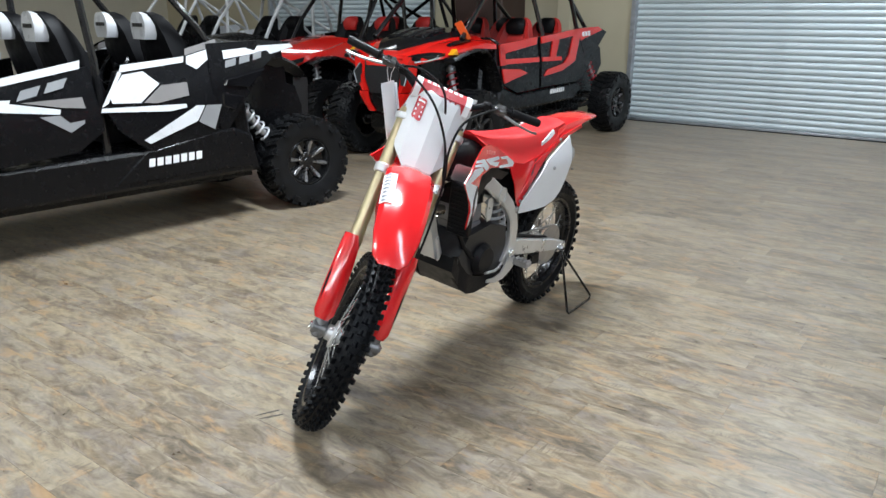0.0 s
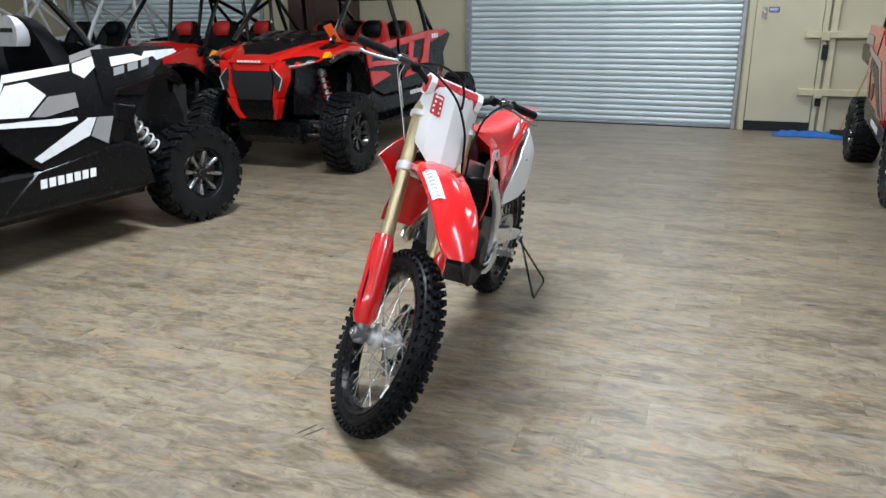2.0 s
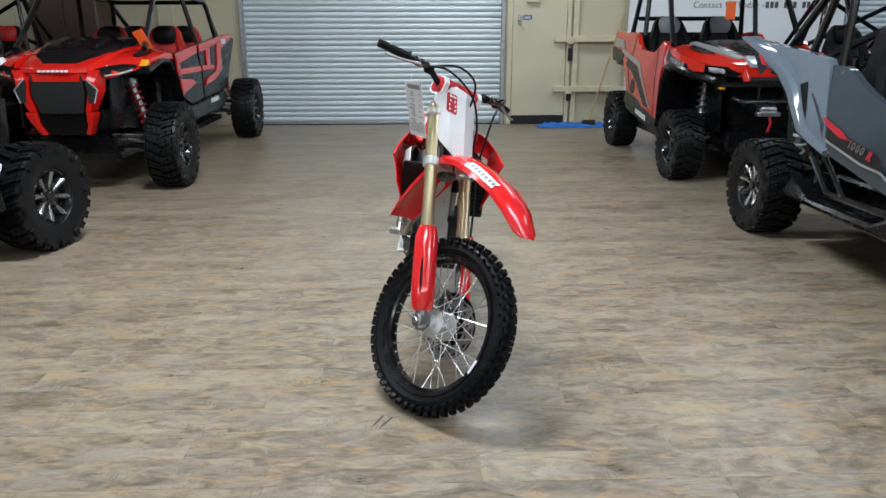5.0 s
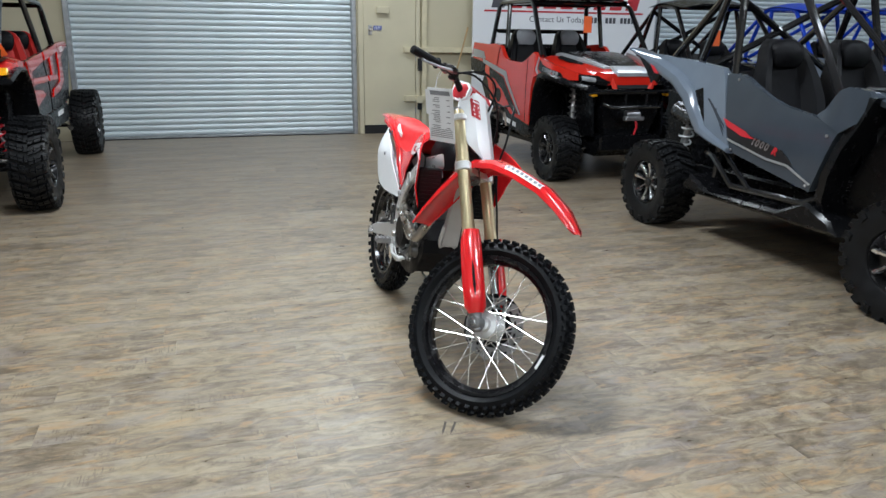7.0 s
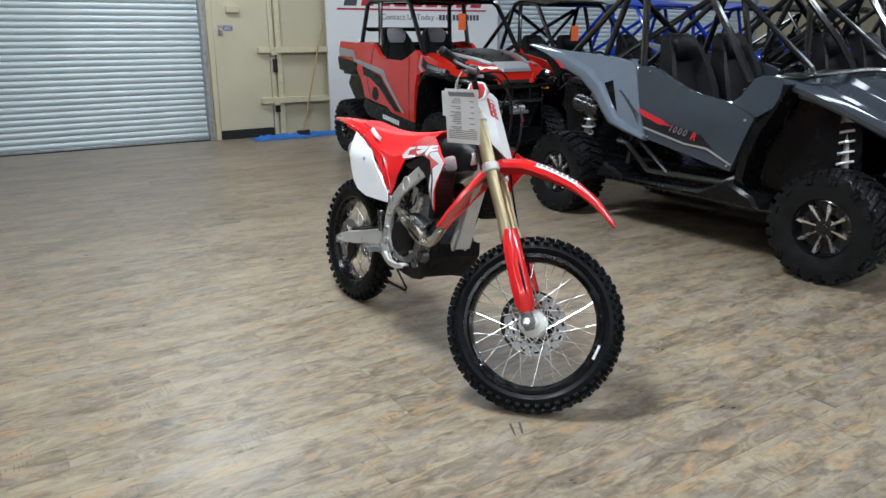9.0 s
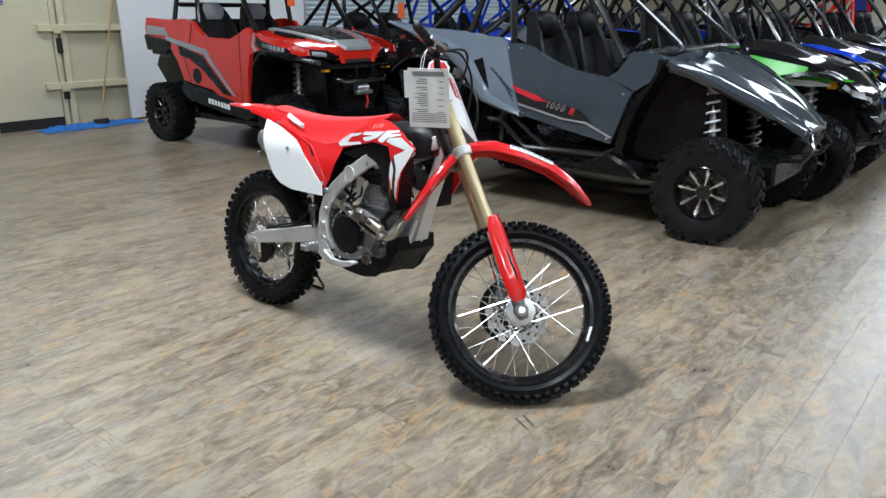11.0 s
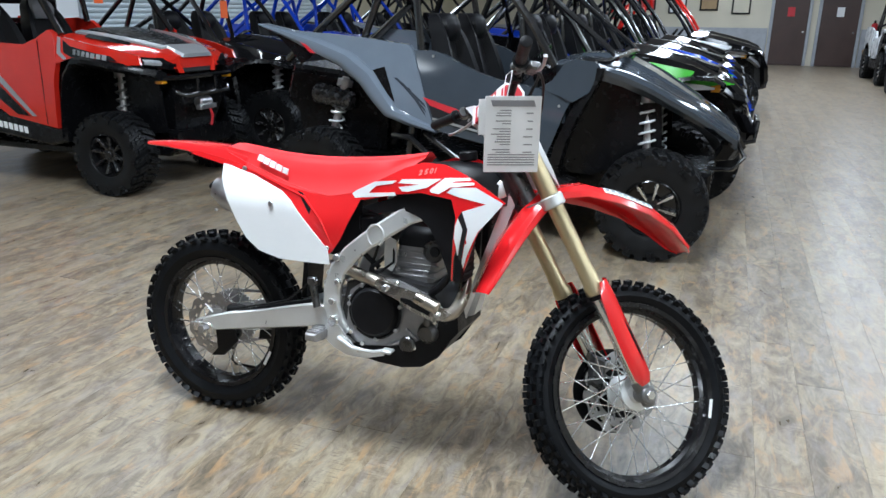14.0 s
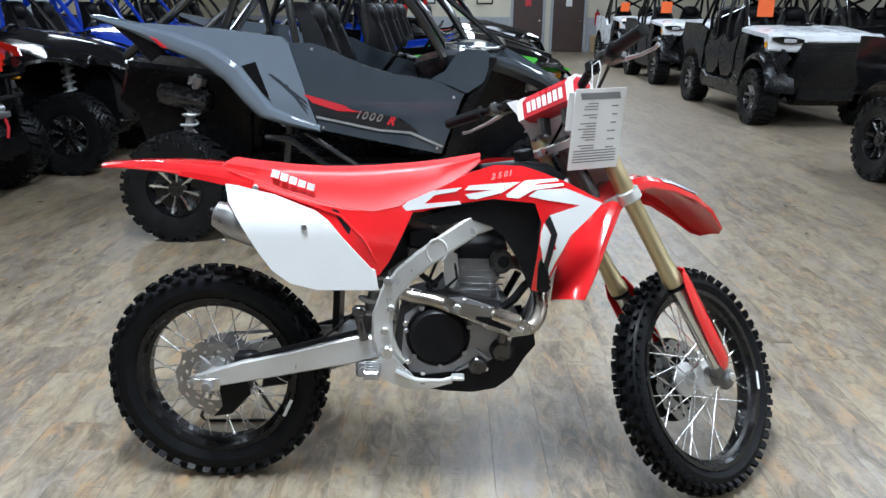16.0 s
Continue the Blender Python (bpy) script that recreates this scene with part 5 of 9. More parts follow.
        bars(v, -0.24, 1.135, 0.08, 1.09, yw, M_SILVER, 7, 0.04, 0.0)
        decal(v, [(-0.42, 1.27), (-0.385, 1.26), (-0.37, 1.15), (-0.30, 1.10), (-0.33, 1.09), (-0.41, 1.14)], yw, M_SILVER, off=0.006)
        # one long door and flank panel, dipped beside the seat
        part("door", Geo().shell([(-1.80, 1.39), (-1.62, 1.40), (-1.45, 1.37), (-1.31, 1.26), (-1.20, 1.215), (-0.76, 1.20), (-0.62, 1.25), (-0.48, 1.32), (-0.43, 1.29), (-0.41, 1.08), (-0.46, 0.90), (-0.50, 0.53), (-1.02, 0.61), (-1.10, 0.66), (-1.65, 0.74), (-1.75, 0.95), (-1.88, 1.08)], yf, 0.05, 0.07), M_GENRED, v, "orange-red door")
        part("bed_side", Geo().shell([(-1.81, 1.385), (-2.42, 1.41), (-2.45, 1.30), (-2.40, 1.16), (-1.90, 1.08), (-1.84, 1.15)], lambda x, z: yf(x, z) - s * 0.02, 0.04, 0.08), M_GENRED, v, "orange-red bed side")
        decal(v, [(-2.41, 1.33), (-2.02, 1.30), (-1.93, 1.21), (-2.40, 1.23)], lambda x, z: yf(x, z) - s * 0.016, M_SILVER)
        part("tail_box", Geo().prism([(-2.44, 1.22), (-1.92, 1.16), (-1.88, 1.07), (-2.05, 1.02), (-2.40, 1.05)], s * 0.45, s * 0.752, 0.015), M_PLASTIC, v)
        decal(v, [(-1.98, 1.215), (-1.75, 1.175), (-1.17, 1.085), (-1.08, 0.98), (-0.70, 0.62), (-0.75, 0.62), (-1.13, 0.95), (-1.22, 1.03), (-1.75, 1.125), (-1.96, 1.165)], yf, M_SILVER, off=0.006)
        decal(v, [(-1.72, 1.115), (-1.60, 1.09), (-1.24, 1.015), (-1.14, 0.92), (-0.78, 0.62), (-0.92, 0.63), (-1.25, 0.86), (-1.50, 0.98), (-1.68, 1.01)], yf, M_PLASTIC, off=0.005)
        decal(v, [(-1.38 + 0.085 * math.cos(t), 0.80 + 0.085 * math.sin(t)) for t in (2 * math.pi * k / 10 for k in range(10))], yf, M_PLASTIC, off=0.005)
        part("door_seam", Geo().tube([(x, yf(x, z) + s * 0.001, z) for x, z in ((-1.45, 1.36), (-1.50, 1.12), (-1.60, 0.98), (-1.50, 0.73))], 0.005, 6), M_PLASTIC, v)
        part("door_seam", Geo().tube([(x, yf(x, z) + s * 0.001, z) for x, z in ((-0.60, 1.24), (-0.58, 0.95), (-0.60, 0.56))], 0.005, 6), M_PLASTIC, v)
        part("sill", Geo().prism([(-1.70, 0.73), (-1.08, 0.65), (-0.50, 0.53), (-0.42, 0.55), (-0.42, 0.42), (-0.60, 0.38), (-1.60, 0.50), (-1.76, 0.62)], s * 0.50, s * 0.758, 0.02), M_PLASTIC, v)
        bars(v, -1.22, 0.515, -0.82, 0.465, lambda x, z, s=s: s * 0.756, M_DECALW, 7, 0.055, 0.0)
        for tube in ([(-0.42, s * 0.66, 1.28), (-0.78, s * 0.61, 1.80), (-0.88, s * 0.60, 1.86), (-1.70, s * 0.60, 1.88), (-1.82, s * 0.60, 1.84), (-1.90, s * 0.66, 1.36)], [(-1.45, s * 0.64, 1.36), (-1.50, s * 0.60, 1.87)]):
            part("cage_tube", Geo().tube(tube, 0.028, 8), M_CAGE, v)
    for x, z in ((-0.86, 1.855), (-1.76, 1.87), (-1.84, 1.55)):
        part("cage_tube", Geo().tube([(x, -0.61, z), (x, 0.61, z)], 0.025, 8), M_CAGE, v)
    part("roof_panel", Geo().loft([[(x, -0.60, z), (x, -0.45, z + 0.03), (x, 0.45, z + 0.03), (x, 0.60, z), (x, 0.45, z + 0.01), (x, -0.45, z + 0.01)] for x, z in ((-0.74, 1.87), (-0.95, 1.895), (-1.4, 1.905), (-1.84, 1.885))]), M_PLASTIC, v, "black roof panel")
    part("orange_tag", Geo().box(-0.003, -0.05, -0.09, 0.003, 0.05, 0.09, 0.001), M_ORANGE, v, "orange paper sale tag", m=pose(-0.62, -0.02, 1.62))


def crew_extra(v, half, B):
    """White hood and fascia with headlights over a tall black grille."""
    part("hood_cover", Geo().loft([[(x, -w, ze - 0.05), (x, -w, ze), (x, -w * 0.8, zc - 0.01), (x, -w * 0.28, zc), (x, -w * 0.24, zc - 0.015), (x, w * 0.24, zc - 0.015), (x, w * 0.28, zc), (x, w * 0.8, zc - 0.01), (x, w, ze), (x, w, ze - 0.05)] for x, w, ze, zc in ((0.30, 0.62, 1.115, 1.16), (0.1, 0.69, 1.14, 1.185), (-0.25, 0.73, 1.17, 1.21), (-0.66, 0.74, 1.20, 1.24))]), M_WHITE, v, "white hood", angle=24)
    rows = []
    for k in range(15):
        y = -0.72 + k * 1.44 / 14
        q = (abs(y) / 0.72) ** 2
        lo = 1.055 if abs(y) < 0.34 else 0.93 + 0.02 * q
        x = 0.42 - 0.20 * q
        rows.append([(x, y, lo), (x + 0.012, y, lo + 0.02), (x - 0.01, y, 1.135 - 0.01 * q), (x - 0.10, y, 1.175 - 0.02 * q), (x - 0.18, y, 1.155 - 0.02 * q), (x - 0.06, y, lo)])
    part("hood_fascia", Geo().loft(rows), M_WHITE, v, "white front fascia", angle=30)
    part("grille_panel", Geo().loft([[(x, -w, z), (x + 0.03, -w * 0.6, z), (x + 0.03, w * 0.6, z), (x, w, z), (x - 0.1, w, z), (x - 0.1, -w, z)] for x, w, z in ((0.38, 0.36, 1.06), (0.40, 0.40, 0.90), (0.40, 0.50, 0.68), (0.36, 0.48, 0.44))]), M_PLASTIC, v, "tall black grille panel", angle=20)
    for k in range(4):
        part("grille_bar", Geo().tube([(0.412, -0.34, 1.02 - 0.04 * k), (0.436, 0, 1.02 - 0.04 * k), (0.412, 0.34, 1.02 - 0.04 * k)], 0.007, 6), M_GLOSSBLK, v)
    for s in (-1, 1):
        hl = part("headlight", Geo().loft([[(x, s * y, z0), (x + 0.014, s * y, (z0 + z1) / 2), (x - 0.006, s * y, z1), (x - 0.05, s * y, z1), (x - 0.05, s * y, z0)] for x, y, z0, z1 in ((0.405, 0.36, 1.055, 1.09), (0.368, 0.47, 1.03, 1.115), (0.318, 0.60, 1.035, 1.12), (0.268, 0.69, 1.07, 1.11))]), M_GLOSSBLK, v, "dark headlight housing")
        part("lens", Geo().loft([[(x, s * y, z0), (x + 0.010, s * y, (z0 + z1) / 2), (x, s * y, z1)] for x, y, z0, z1 in ((0.392, 0.45, 1.05, 1.09), (0.362, 0.53, 1.045, 1.10), (0.338, 0.58, 1.05, 1.095))], closed=False, caps=False), M_LENS, hl)
        part("side_marker", Geo().box(0.16, s * 0.735 - 0.008, 0.98, 0.20, s * 0.735 + 0.008, 1.06, 0.004), M_AMBER, v)
    part("orange_tag", Geo().box(-0.753, -0.53, 1.34, -0.747, -0.31, 1.56, 0.001), M_ORANGE, v, "orange paper sale tag")


def grey_extra(v, half, B):
    """Slate body: sloping hood, swept rear wings, long doors with a red and black stripe."""
    st = [(0.47, 0.20, 0.70, 0.73), (0.38, 0.29, 0.775, 0.812), (0.25, 0.38, 0.862, 0.90), (0.08, 0.45, 0.952, 0.99), (-0.08, 0.51, 1.038, 1.076), (-0.25, 0.56, 1.112, 1.155), (-0.45, 0.60, 1.17, 1.205), (-0.66, 0.62, 1.17, 1.205)]
    part("hood", Geo().loft([[(x, -w, ze), (x, -w * 0.82, zc - 0.006), (x, -w * 0.62, zc - 0.016), (x, -w * 0.40, zc + 0.004), (x, w * 0.40, zc + 0.004), (x, w * 0.62, zc - 0.016), (x, w * 0.82, zc - 0.006), (x, w, ze), (x, w * 0.94, ze - 0.07), (x, -w * 0.94, ze - 0.07)] for x, w, ze, zc in st]), M_NARDODK, v, "dark slate sloping hood", angle=22)
    part("hood_bulge", Geo().loft([[(x, -w, z - h), (x, -w * 0.72, z), (x, w * 0.72, z), (x, w, z - h)] for x, w, z, h in ((0.20, 0.08, 0.935, 0.02), (0.06, 0.14, 1.02, 0.03), (-0.10, 0.18, 1.115, 0.04), (-0.28, 0.22, 1.205, 0.05), (-0.42, 0.23, 1.232, 0.04), (-0.58, 0.22, 1.225, 0.03))]), M_NARDODK, v, "raised hood centre", angle=25)
    part("nose_mask", Geo().loft([[(x, -w, z), (x + 0.03, -w * 0.5, z), (x + 0.03, w * 0.5, z), (x, w, z), (x - 0.08, w, z), (x - 0.08, -w, z)] for x, w, z in ((0.45, 0.20, 0.70), (0.46, 0.17, 0.64), (0.42, 0.13, 0.56))]), M_MESH, v, "black mesh nose")
    for s in (-1, 1):
        yf = lambda x, z, s=s: s * (half - 0.055 - 0.13 * max(0, z - 0.90) - 0.10 * max(0, 0.70 - z))
        edge = [(-0.50, 0.66, 1.185), (-0.40, 0.655, 1.18), (-0.22, 0.635, 1.125), (-0.06, 0.595, 1.055), (0.07, 0.54, 0.980), (0.20, 0.47, 0.905), (0.33, 0.385, 0.815), (0.46, 0.27, 0.725)]
        part("front_wing", Geo().loft([[(x, s * (y - 0.10), z + 0.012), (x, s * (y - 0.02), z + 0.010), (x, s * (y + 0.012), z - 0.012), (x, s * y, z - 0.045), (x, s * (y - 0.10), z - 0.05)] for x, y, z in edge]), M_NARDODK, v, "slate wing edge over the wheel", angle=30)
        hl = part("headlight", Geo().loft([[(x, s * (y - w), z), (x + 0.02, s * y, z), (x, s * (y + w), z), (x - 0.05, s * y, z)] for x, y, z, w in ((0.30, 0.38, 0.80, 0.05), (0.38, 0.30, 0.735, 0.05), (0.42, 0.24, 0.68, 0.03))]), M_GLOSSBLK, v, "smoked headlight")
        part("lens", Geo().loft([[(x, s * (y - w), z), (x + 0.012, s * y, z), (x, s * (y + w), z)] for x, y, z, w in ((0.34, 0.355, 0.785, 0.03), (0.40, 0.295, 0.735, 0.03))], closed=False, caps=False), M_LENS, hl)
        # cowl shoulder, wheel-well edge and the black well behind the wheel
        part("cowl_side", Geo().shell([(-0.74, 1.035), (-0.66, 1.08), (-0.58, 1.19), (-0.52, 1.215), (-0.40, 1.20), (-0.37, 1.16), (-0.42, 1.02), (-0.52, 0.955), (-0.60, 0.99)], lambda x, z, s=s: yf(x, z) + s * (0.012 - 0.9 * (x + 0.54) ** 2), 0.04, 0.035), M_NARDODK, v, "rounded slate cowl shoulder")
        part("well_edge", Geo().loft([[(x - 0.03, s * (y - 0.05), z), (x - 0.035, s * y, z), (x + 0.03, s * (y + 0.008), z), (x + 0.03, s * (y - 0.16), z)] for x, y, z in ((-0.37, 0.700, 1.165), (-0.43, 0.715, 1.02), (-0.51, 0.735, 0.87), (-0.58, 0.735, 0.70), (-0.62, 0.715, 0.54), (-0.60, 0.68, 0.46))]), M_PLASTIC, v)
        part("wheel_well", Geo().shell([(-0.36, 1.16), (-0.02, 1.03), (0.02, 0.62), (-0.42, 0.46), (-0.60, 0.48), (-0.56, 0.72)], lambda x, z, s=s: s * (0.44 + 0.30 * max(0, -0.30 - x)), 0.02, 0.1), M_PLASTIC, v)
        # rear wing: a slim arm from the tail round to the sill
        arm = [((-2.74, 1.395), (-2.73, 1.375)), ((-2.53, 1.355), (-2.50, 1.285)), ((-2.28, 1.295), (-2.34, 1.205)), ((-2.05, 1.215), (-2.14, 1.125)), ((-1.885, 1.10), (-1.995, 1.02)), ((-1.78, 0.965), (-1.885, 0.885)), ((-1.71, 0.865), (-1.80, 0.80)), ((-1.57, 0.805), (-1.63, 0.748)), ((-1.42, 0.752), (-1.42, 0.708))]
        rings = []
        for (xa, za), (xb, zb_) in arm:
            a_, b_ = Vector((xa, 0, za)), Vector((xb, 0, zb_))
            q = lambda f, o: a_.lerp(b_, f) + Vector((0, s * (half - 0.055 + o), 0))
            rings.append([q(0, -0.10), q(0, 0.0), q(0.18, 0.028), q(0.55, 0.034), q(0.85, 0.020), q(1, -0.01), q(1, -0.10)])
        part("rear_wing", Geo().loft(rings), M_NARDO, v, "swept pale grey rear wing")
        part("flank_panel", Geo().shell([(-2.52, 1.35), (-2.25, 1.335), (-1.98, 1.315), (-1.64, 1.275), (-1.60, 1.235), (-1.52, 1.0), (-1.435, 0.745), (-1.58, 0.79), (-1.73, 0.86), (-1.80, 0.97), (-1.90, 1.09), (-2.06, 1.20), (-2.28, 1.28)], yf, 0.05, 0.05), M_NARDO, v, "pale grey flank panel")
        decal(v, [(-1.885, 1.105), (-1.80, 1.13), (-1.715, 0.90), (-1.775, 0.955)], yf, M_PLASTIC, off=0.006, label="black scoop")
        for k in range(3):
            decal(v, [(-1.73 + 0.045 * k, 1.06 - 0.03 * k), (-1.705 + 0.045 * k, 1.06 - 0.03 * k), (-1.50, 0.90 - 0.03 * k), (-1.49, 0.875 - 0.03 * k)], yf, M_NARDODK)
        decal(v, [(-2.66, 1.365), (-2.40, 1.285), (-2.30, 1.205), (-2.42, 1.125), (-2.50, 1.225)], lambda x, z, s=s: s * (half - 0.05), M_PLASTIC, off=0.002, label="black tail end")
        part("tail_lamp", Geo().prism([(-2.40, 1.275), (-2.36, 1.262), (-2.30, 1.205), (-2.335, 1.21)], s * (half - 0.08), s * (half - 0.012), 0.004), M_DECALR, v, "red tail lamp")
        y2 = side_y(s, half)
        # red and black stripe with the number
        decal(v, [(-1.515, 0.945), (-1.27, 0.878), (-1.22, 0.850), (-1.14, 0.835), (-1.30, 0.842), (-1.46, 0.892)], y2, M_DECALR, off=0.005)
        decal(v, [(-1.46, 0.888), (-1.30, 0.838), (-1.14, 0.833), (-1.20, 0.856), (-0.92, 0.800), (-0.82, 0.725), (-1.05, 0.735), (-1.44, 0.825)], y2, M_DECALK, off=0.005)
        decal(v, [(-1.44, 0.815), (-1.05, 0.735), (-0.86, 0.722), (-0.66, 0.635), (-0.67, 0.625), (-0.87, 0.708), (-1.06, 0.722), (-1.44, 0.800)], y2, M_SILVER, off=0.006)
        tm = lambda x, z: Matrix.Translation((x, s * (half - 0.042), z)) @ Matrix.Rotation(0 if s < 0 else math.pi, 4, "Z") @ Matrix.Rotation(radians(90), 4, "X") @ Matrix.Rotation(radians(-9 if s < 0 else 9), 4, "Z")
        lettering("model_digit", "1000", 0.066, M_STEEL, v, tm(-1.12, 0.812), "dull silver digit", 0.35, 0.002)
        part("model_letter", text_mesh("R", 0.070, 0.001, 0.35, 0.003), M_DECALR, v, "red R lettering", m=tm(-0.985, 0.785))
        for x, z in ((-1.46, 1.205), (-0.60, 0.93), (-0.70, 0.62), (-1.40, 0.74)):
            part("door_rivet", Geo().cyl((x, y2(x, z) - s * 0.004, z), (x, y2(x, z) + s * 0.006, z), 0.009, 10, bevel=0.002), M_STEEL, v)
        part("lower_rail", Geo().tube([(-1.78, s * (half - 0.16), 0.66), (-1.62, s * (half - 0.09), 0.66), (-1.38, s * (half - 0.07), 0.49), (-0.74, s * (half - 0.09), 0.50), (-0.62, s * (half - 0.12), 0.56)], 0.021, 8), M_CAGE, v)
        part("lower_rail", Geo().tube([(-1.52, s * (half - 0.10), 0.70), (-1.20, s * (half - 0.07), 0.50)], 0.016, 8), M_CAGE, v)
        part("visor_tube", Geo().tube([(-0.50, s * 0.60, 1.20), (-0.34, s * 0.56, 1.20), (-0.30, s * 0.53, 1.22), (-0.34, s * 0.50, 1.26), (-1.02, s * 0.46, 1.80)], 0.019, 8), M_CAGE, v)
    part("bumper", Geo().tube([(0.30, -0.16, 0.50), (0.46, -0.22, 0.52), (0.52, -0.22, 0.60), (0.47, -0.16, 0.68), (0.47, 0.16, 0.68), (0.52, 0.22, 0.60), (0.46, 0.22, 0.52), (0.30, 0.16, 0.50)], 0.015, 8), M_CAGE, v)
    part("silencer", Geo().cyl((-2.52, -0.40, 0.905), (-2.20, -0.43, 0.845), 0.075, 20, bevel=0.02), M_RIM2, v, "dark steel silencer")
    part("visor_bar", Geo().tube([(-0.30, -0.535, 1.215), (-0.27, 0, 1.235), (-0.30, 0.535, 1.215)], 0.019, 8), M_CAGE, v)


def sport_extra(accent, second=M_DECALW):
    def ex(v, half, B):
        for s in (-1, 1):
            yf = side_y(s, half)
            decal(v, [(-0.80, 1.10), (-1.50, 1.02), (-1.45, 0.90), (-0.85, 0.98)], yf, accent)
            yw = lambda x, z, s=s: s * (half - 0.125 - 0.50 * max(0, z - 1.0) - (0.44 / 0.66) * max(0, x + 0.05))
            decal(v, [(-0.64, 1.14), (-0.10, 1.05), (0.24, 0.94), (0.1, 0.93), (-0.5, 1.0)], yw, accent)
            part("headlight_cover", Geo().loft([[(x, s * (y - w), z), (x + 0.015, s * y, z + 0.02), (x, s * (y + w), z - 0.01), (x - 0.03, s * y, z - 0.03)] for x, y, z, w in ((0.16, 0.50, 0.90, 0.03), (0.26, 0.40, 0.83, 0.07), (0.34, 0.28, 0.76, 0.04))]), M_LENS, v, "clear headlight")
            part("side_marker", Geo().box(0.06, s * 0.555 - 0.012, 0.88, 0.13, s * 0.555 + 0.012, 0.94, 0.006), M_AMBER, v)
            decal(v, [(-0.5, 0.98), (0.0, 0.94), (0.15, 0.90), (-0.2, 0.90)], yw, second)
    return ex


def place(u, v, yaw):
    return R(u, v, 0, yaw)


# facing the shutters / facing the aisle
utv("off_road_buggy", "white and black four-seat buggy with white headrests", place(-5.12, 4.08, 84), 2.97, 0.80, 0.37, 0.26, M_GLOSSBLK, M_PLASTIC, rows=2, head=M_WHITE, seat_x=-0.84, seat_gap=0.72, seat_up=0.035, sill=(0.36, 0.12), extra=white_extra, skip=("front_wing", "wing_lip", "cowl_side", "nose_strut", "headlight", "lens", "hood", "hood_scoop"), coil_at=((-0.50, 0.52, 0.88), (-0.15, 0.60, 0.42)), fender=M_PLASTIC, steer=-6, alloy=M_GREYALU0, lift=0.15, doors=[[(-0.78, 1.24), (-0.96, 1.22), (-1.47, 1.14), (-1.58, 0.92), (-1.50, 0.76), (-1.30, 0.60), (-0.90, 0.60), (-0.78, 0.72)], [(-1.64, 1.18), (-2.36, 1.06), (-2.42, 0.9), (-2.3, 0.62), (-1.78, 0.66), (-1.60, 0.78)]])
utv("off_road_buggy", "red four-seat sport buggy with black roof and red seats", place(-4.98, 6.1, -90), 3.28, 0.92, 0.40, 0.28, M_UTVRED, M_PLASTIC, rows=2, seat_back=M_SEATRED, head=M_SEAT, fender=M_PLASTIC, doors=[[]], seat_x=-1.46, seat_gap=0.72, extra=turbo_extra, skip=("hood", "hood_scoop", "grille", "nose_strut", "headlight", "lens", "bumper", "front_wing", "wing_lip", "cowl_side", "sill", "inner_wall", "cage_tube"), bh=0.70, quarter=False, spring=M_DECALR, lugs=30, alloy=M_RIM2)
utv("off_road_buggy", "red and black buggy with red headrests and black canopy", place(-7.35, 6.5, -90), 2.97, 0.80, 0.37, 0.27, M_UTVRED, M_PLASTIC, rows=2, head=M_SEATRED, roof=M_PLASTIC)
utv("off_road_buggy", "black buggy with a white tube cage", place(-9.4, 6.7, -90), 2.4, 0.80, 0.37, 0.27, M_PLASTIC, M_PLASTIC, cage=M_CAGEWHITE, roof=M_PLASTIC)
utv("off_road_buggy", "black buggy with a white tube cage", place(-11.5, 6.7, -90), 2.4, 0.80, 0.37, 0.27, M_PLASTIC, M_WHITE, cage=M_CAGEWHITE)
utv("utility_vehicle", "orange-red side-by-side with silver stripes and cargo bed", place(1.38, 6.25, -90), 2.20, 0.80, 0.345, 0.27, M_GENRED, M_GENRED, spring=M_STEEL, style="utility", seat_back=M_SEAT, head=M_SEATGREY, alloy=M_RIM2, seat_x=-1.58, seat_up=0.10, extra=general_extra, fender=M_PLASTIC, doors=[[]], quarter=False, skip=("hood", "hood_scoop", "grille", "nose_strut", "headlight", "lens", "bumper", "bumper_bar", "bumper_plate", "winch_hook", "front_arch", "rear_arch", "front_wing", "cowl_side", "sill", "cage_tube", "roof_panel"))
utv("off_road_buggy", "slate grey two-seat sport buggy with black tube cage", place(1.33, 1.93, -90), 2.36, 0.80, 0.345, 0.28, M_NARDODK, M_NARDODK, extra=grey_extra, fender=M_PLASTIC, lip=M_PLASTIC, quarter=False, steer=4, droop=True, nk=0.74, sill=(0.36, -0.08), doors=[[(-1.60, 1.24), (-1.47, 1.24), (-1.38, 1.215), (-1.29, 1.17), (-1.14, 1.11), (-1.0, 1.07), (-0.86, 1.048), (-0.73, 1.03), (-0.53, 0.965), (-0.56, 0.90), (-0.675, 0.585), (-1.05, 0.655), (-1.41, 0.725), (-1.52, 1.0)]], skip=("hood", "hood_scoop", "front_wing", "wing_lip", "cowl_side", "nose_strut", "headlight", "lens", "inner_wall", "grille", "bumper"), bh=0.62)
utv("utility_vehicle", "black side-by-side with black canopy", place(3.2, 5.9, -90), 2.2, 0.80, 0.36, 0.27, M_GLOSSBLK, M_GLOSSBLK, roof=M_PLASTIC, tag=(0.1, 0, -0.1))
utv("off_road_buggy", "black buggy with lime green hood panels", place(3.02, 1.75, -90), 2.3, 0.78, 0.345, 0.27, M_GLOSSBLK, M_GLOSSBLK, droop=True, fender=M_GLOSSBLK, extra=sport_extra(M_GREEN))
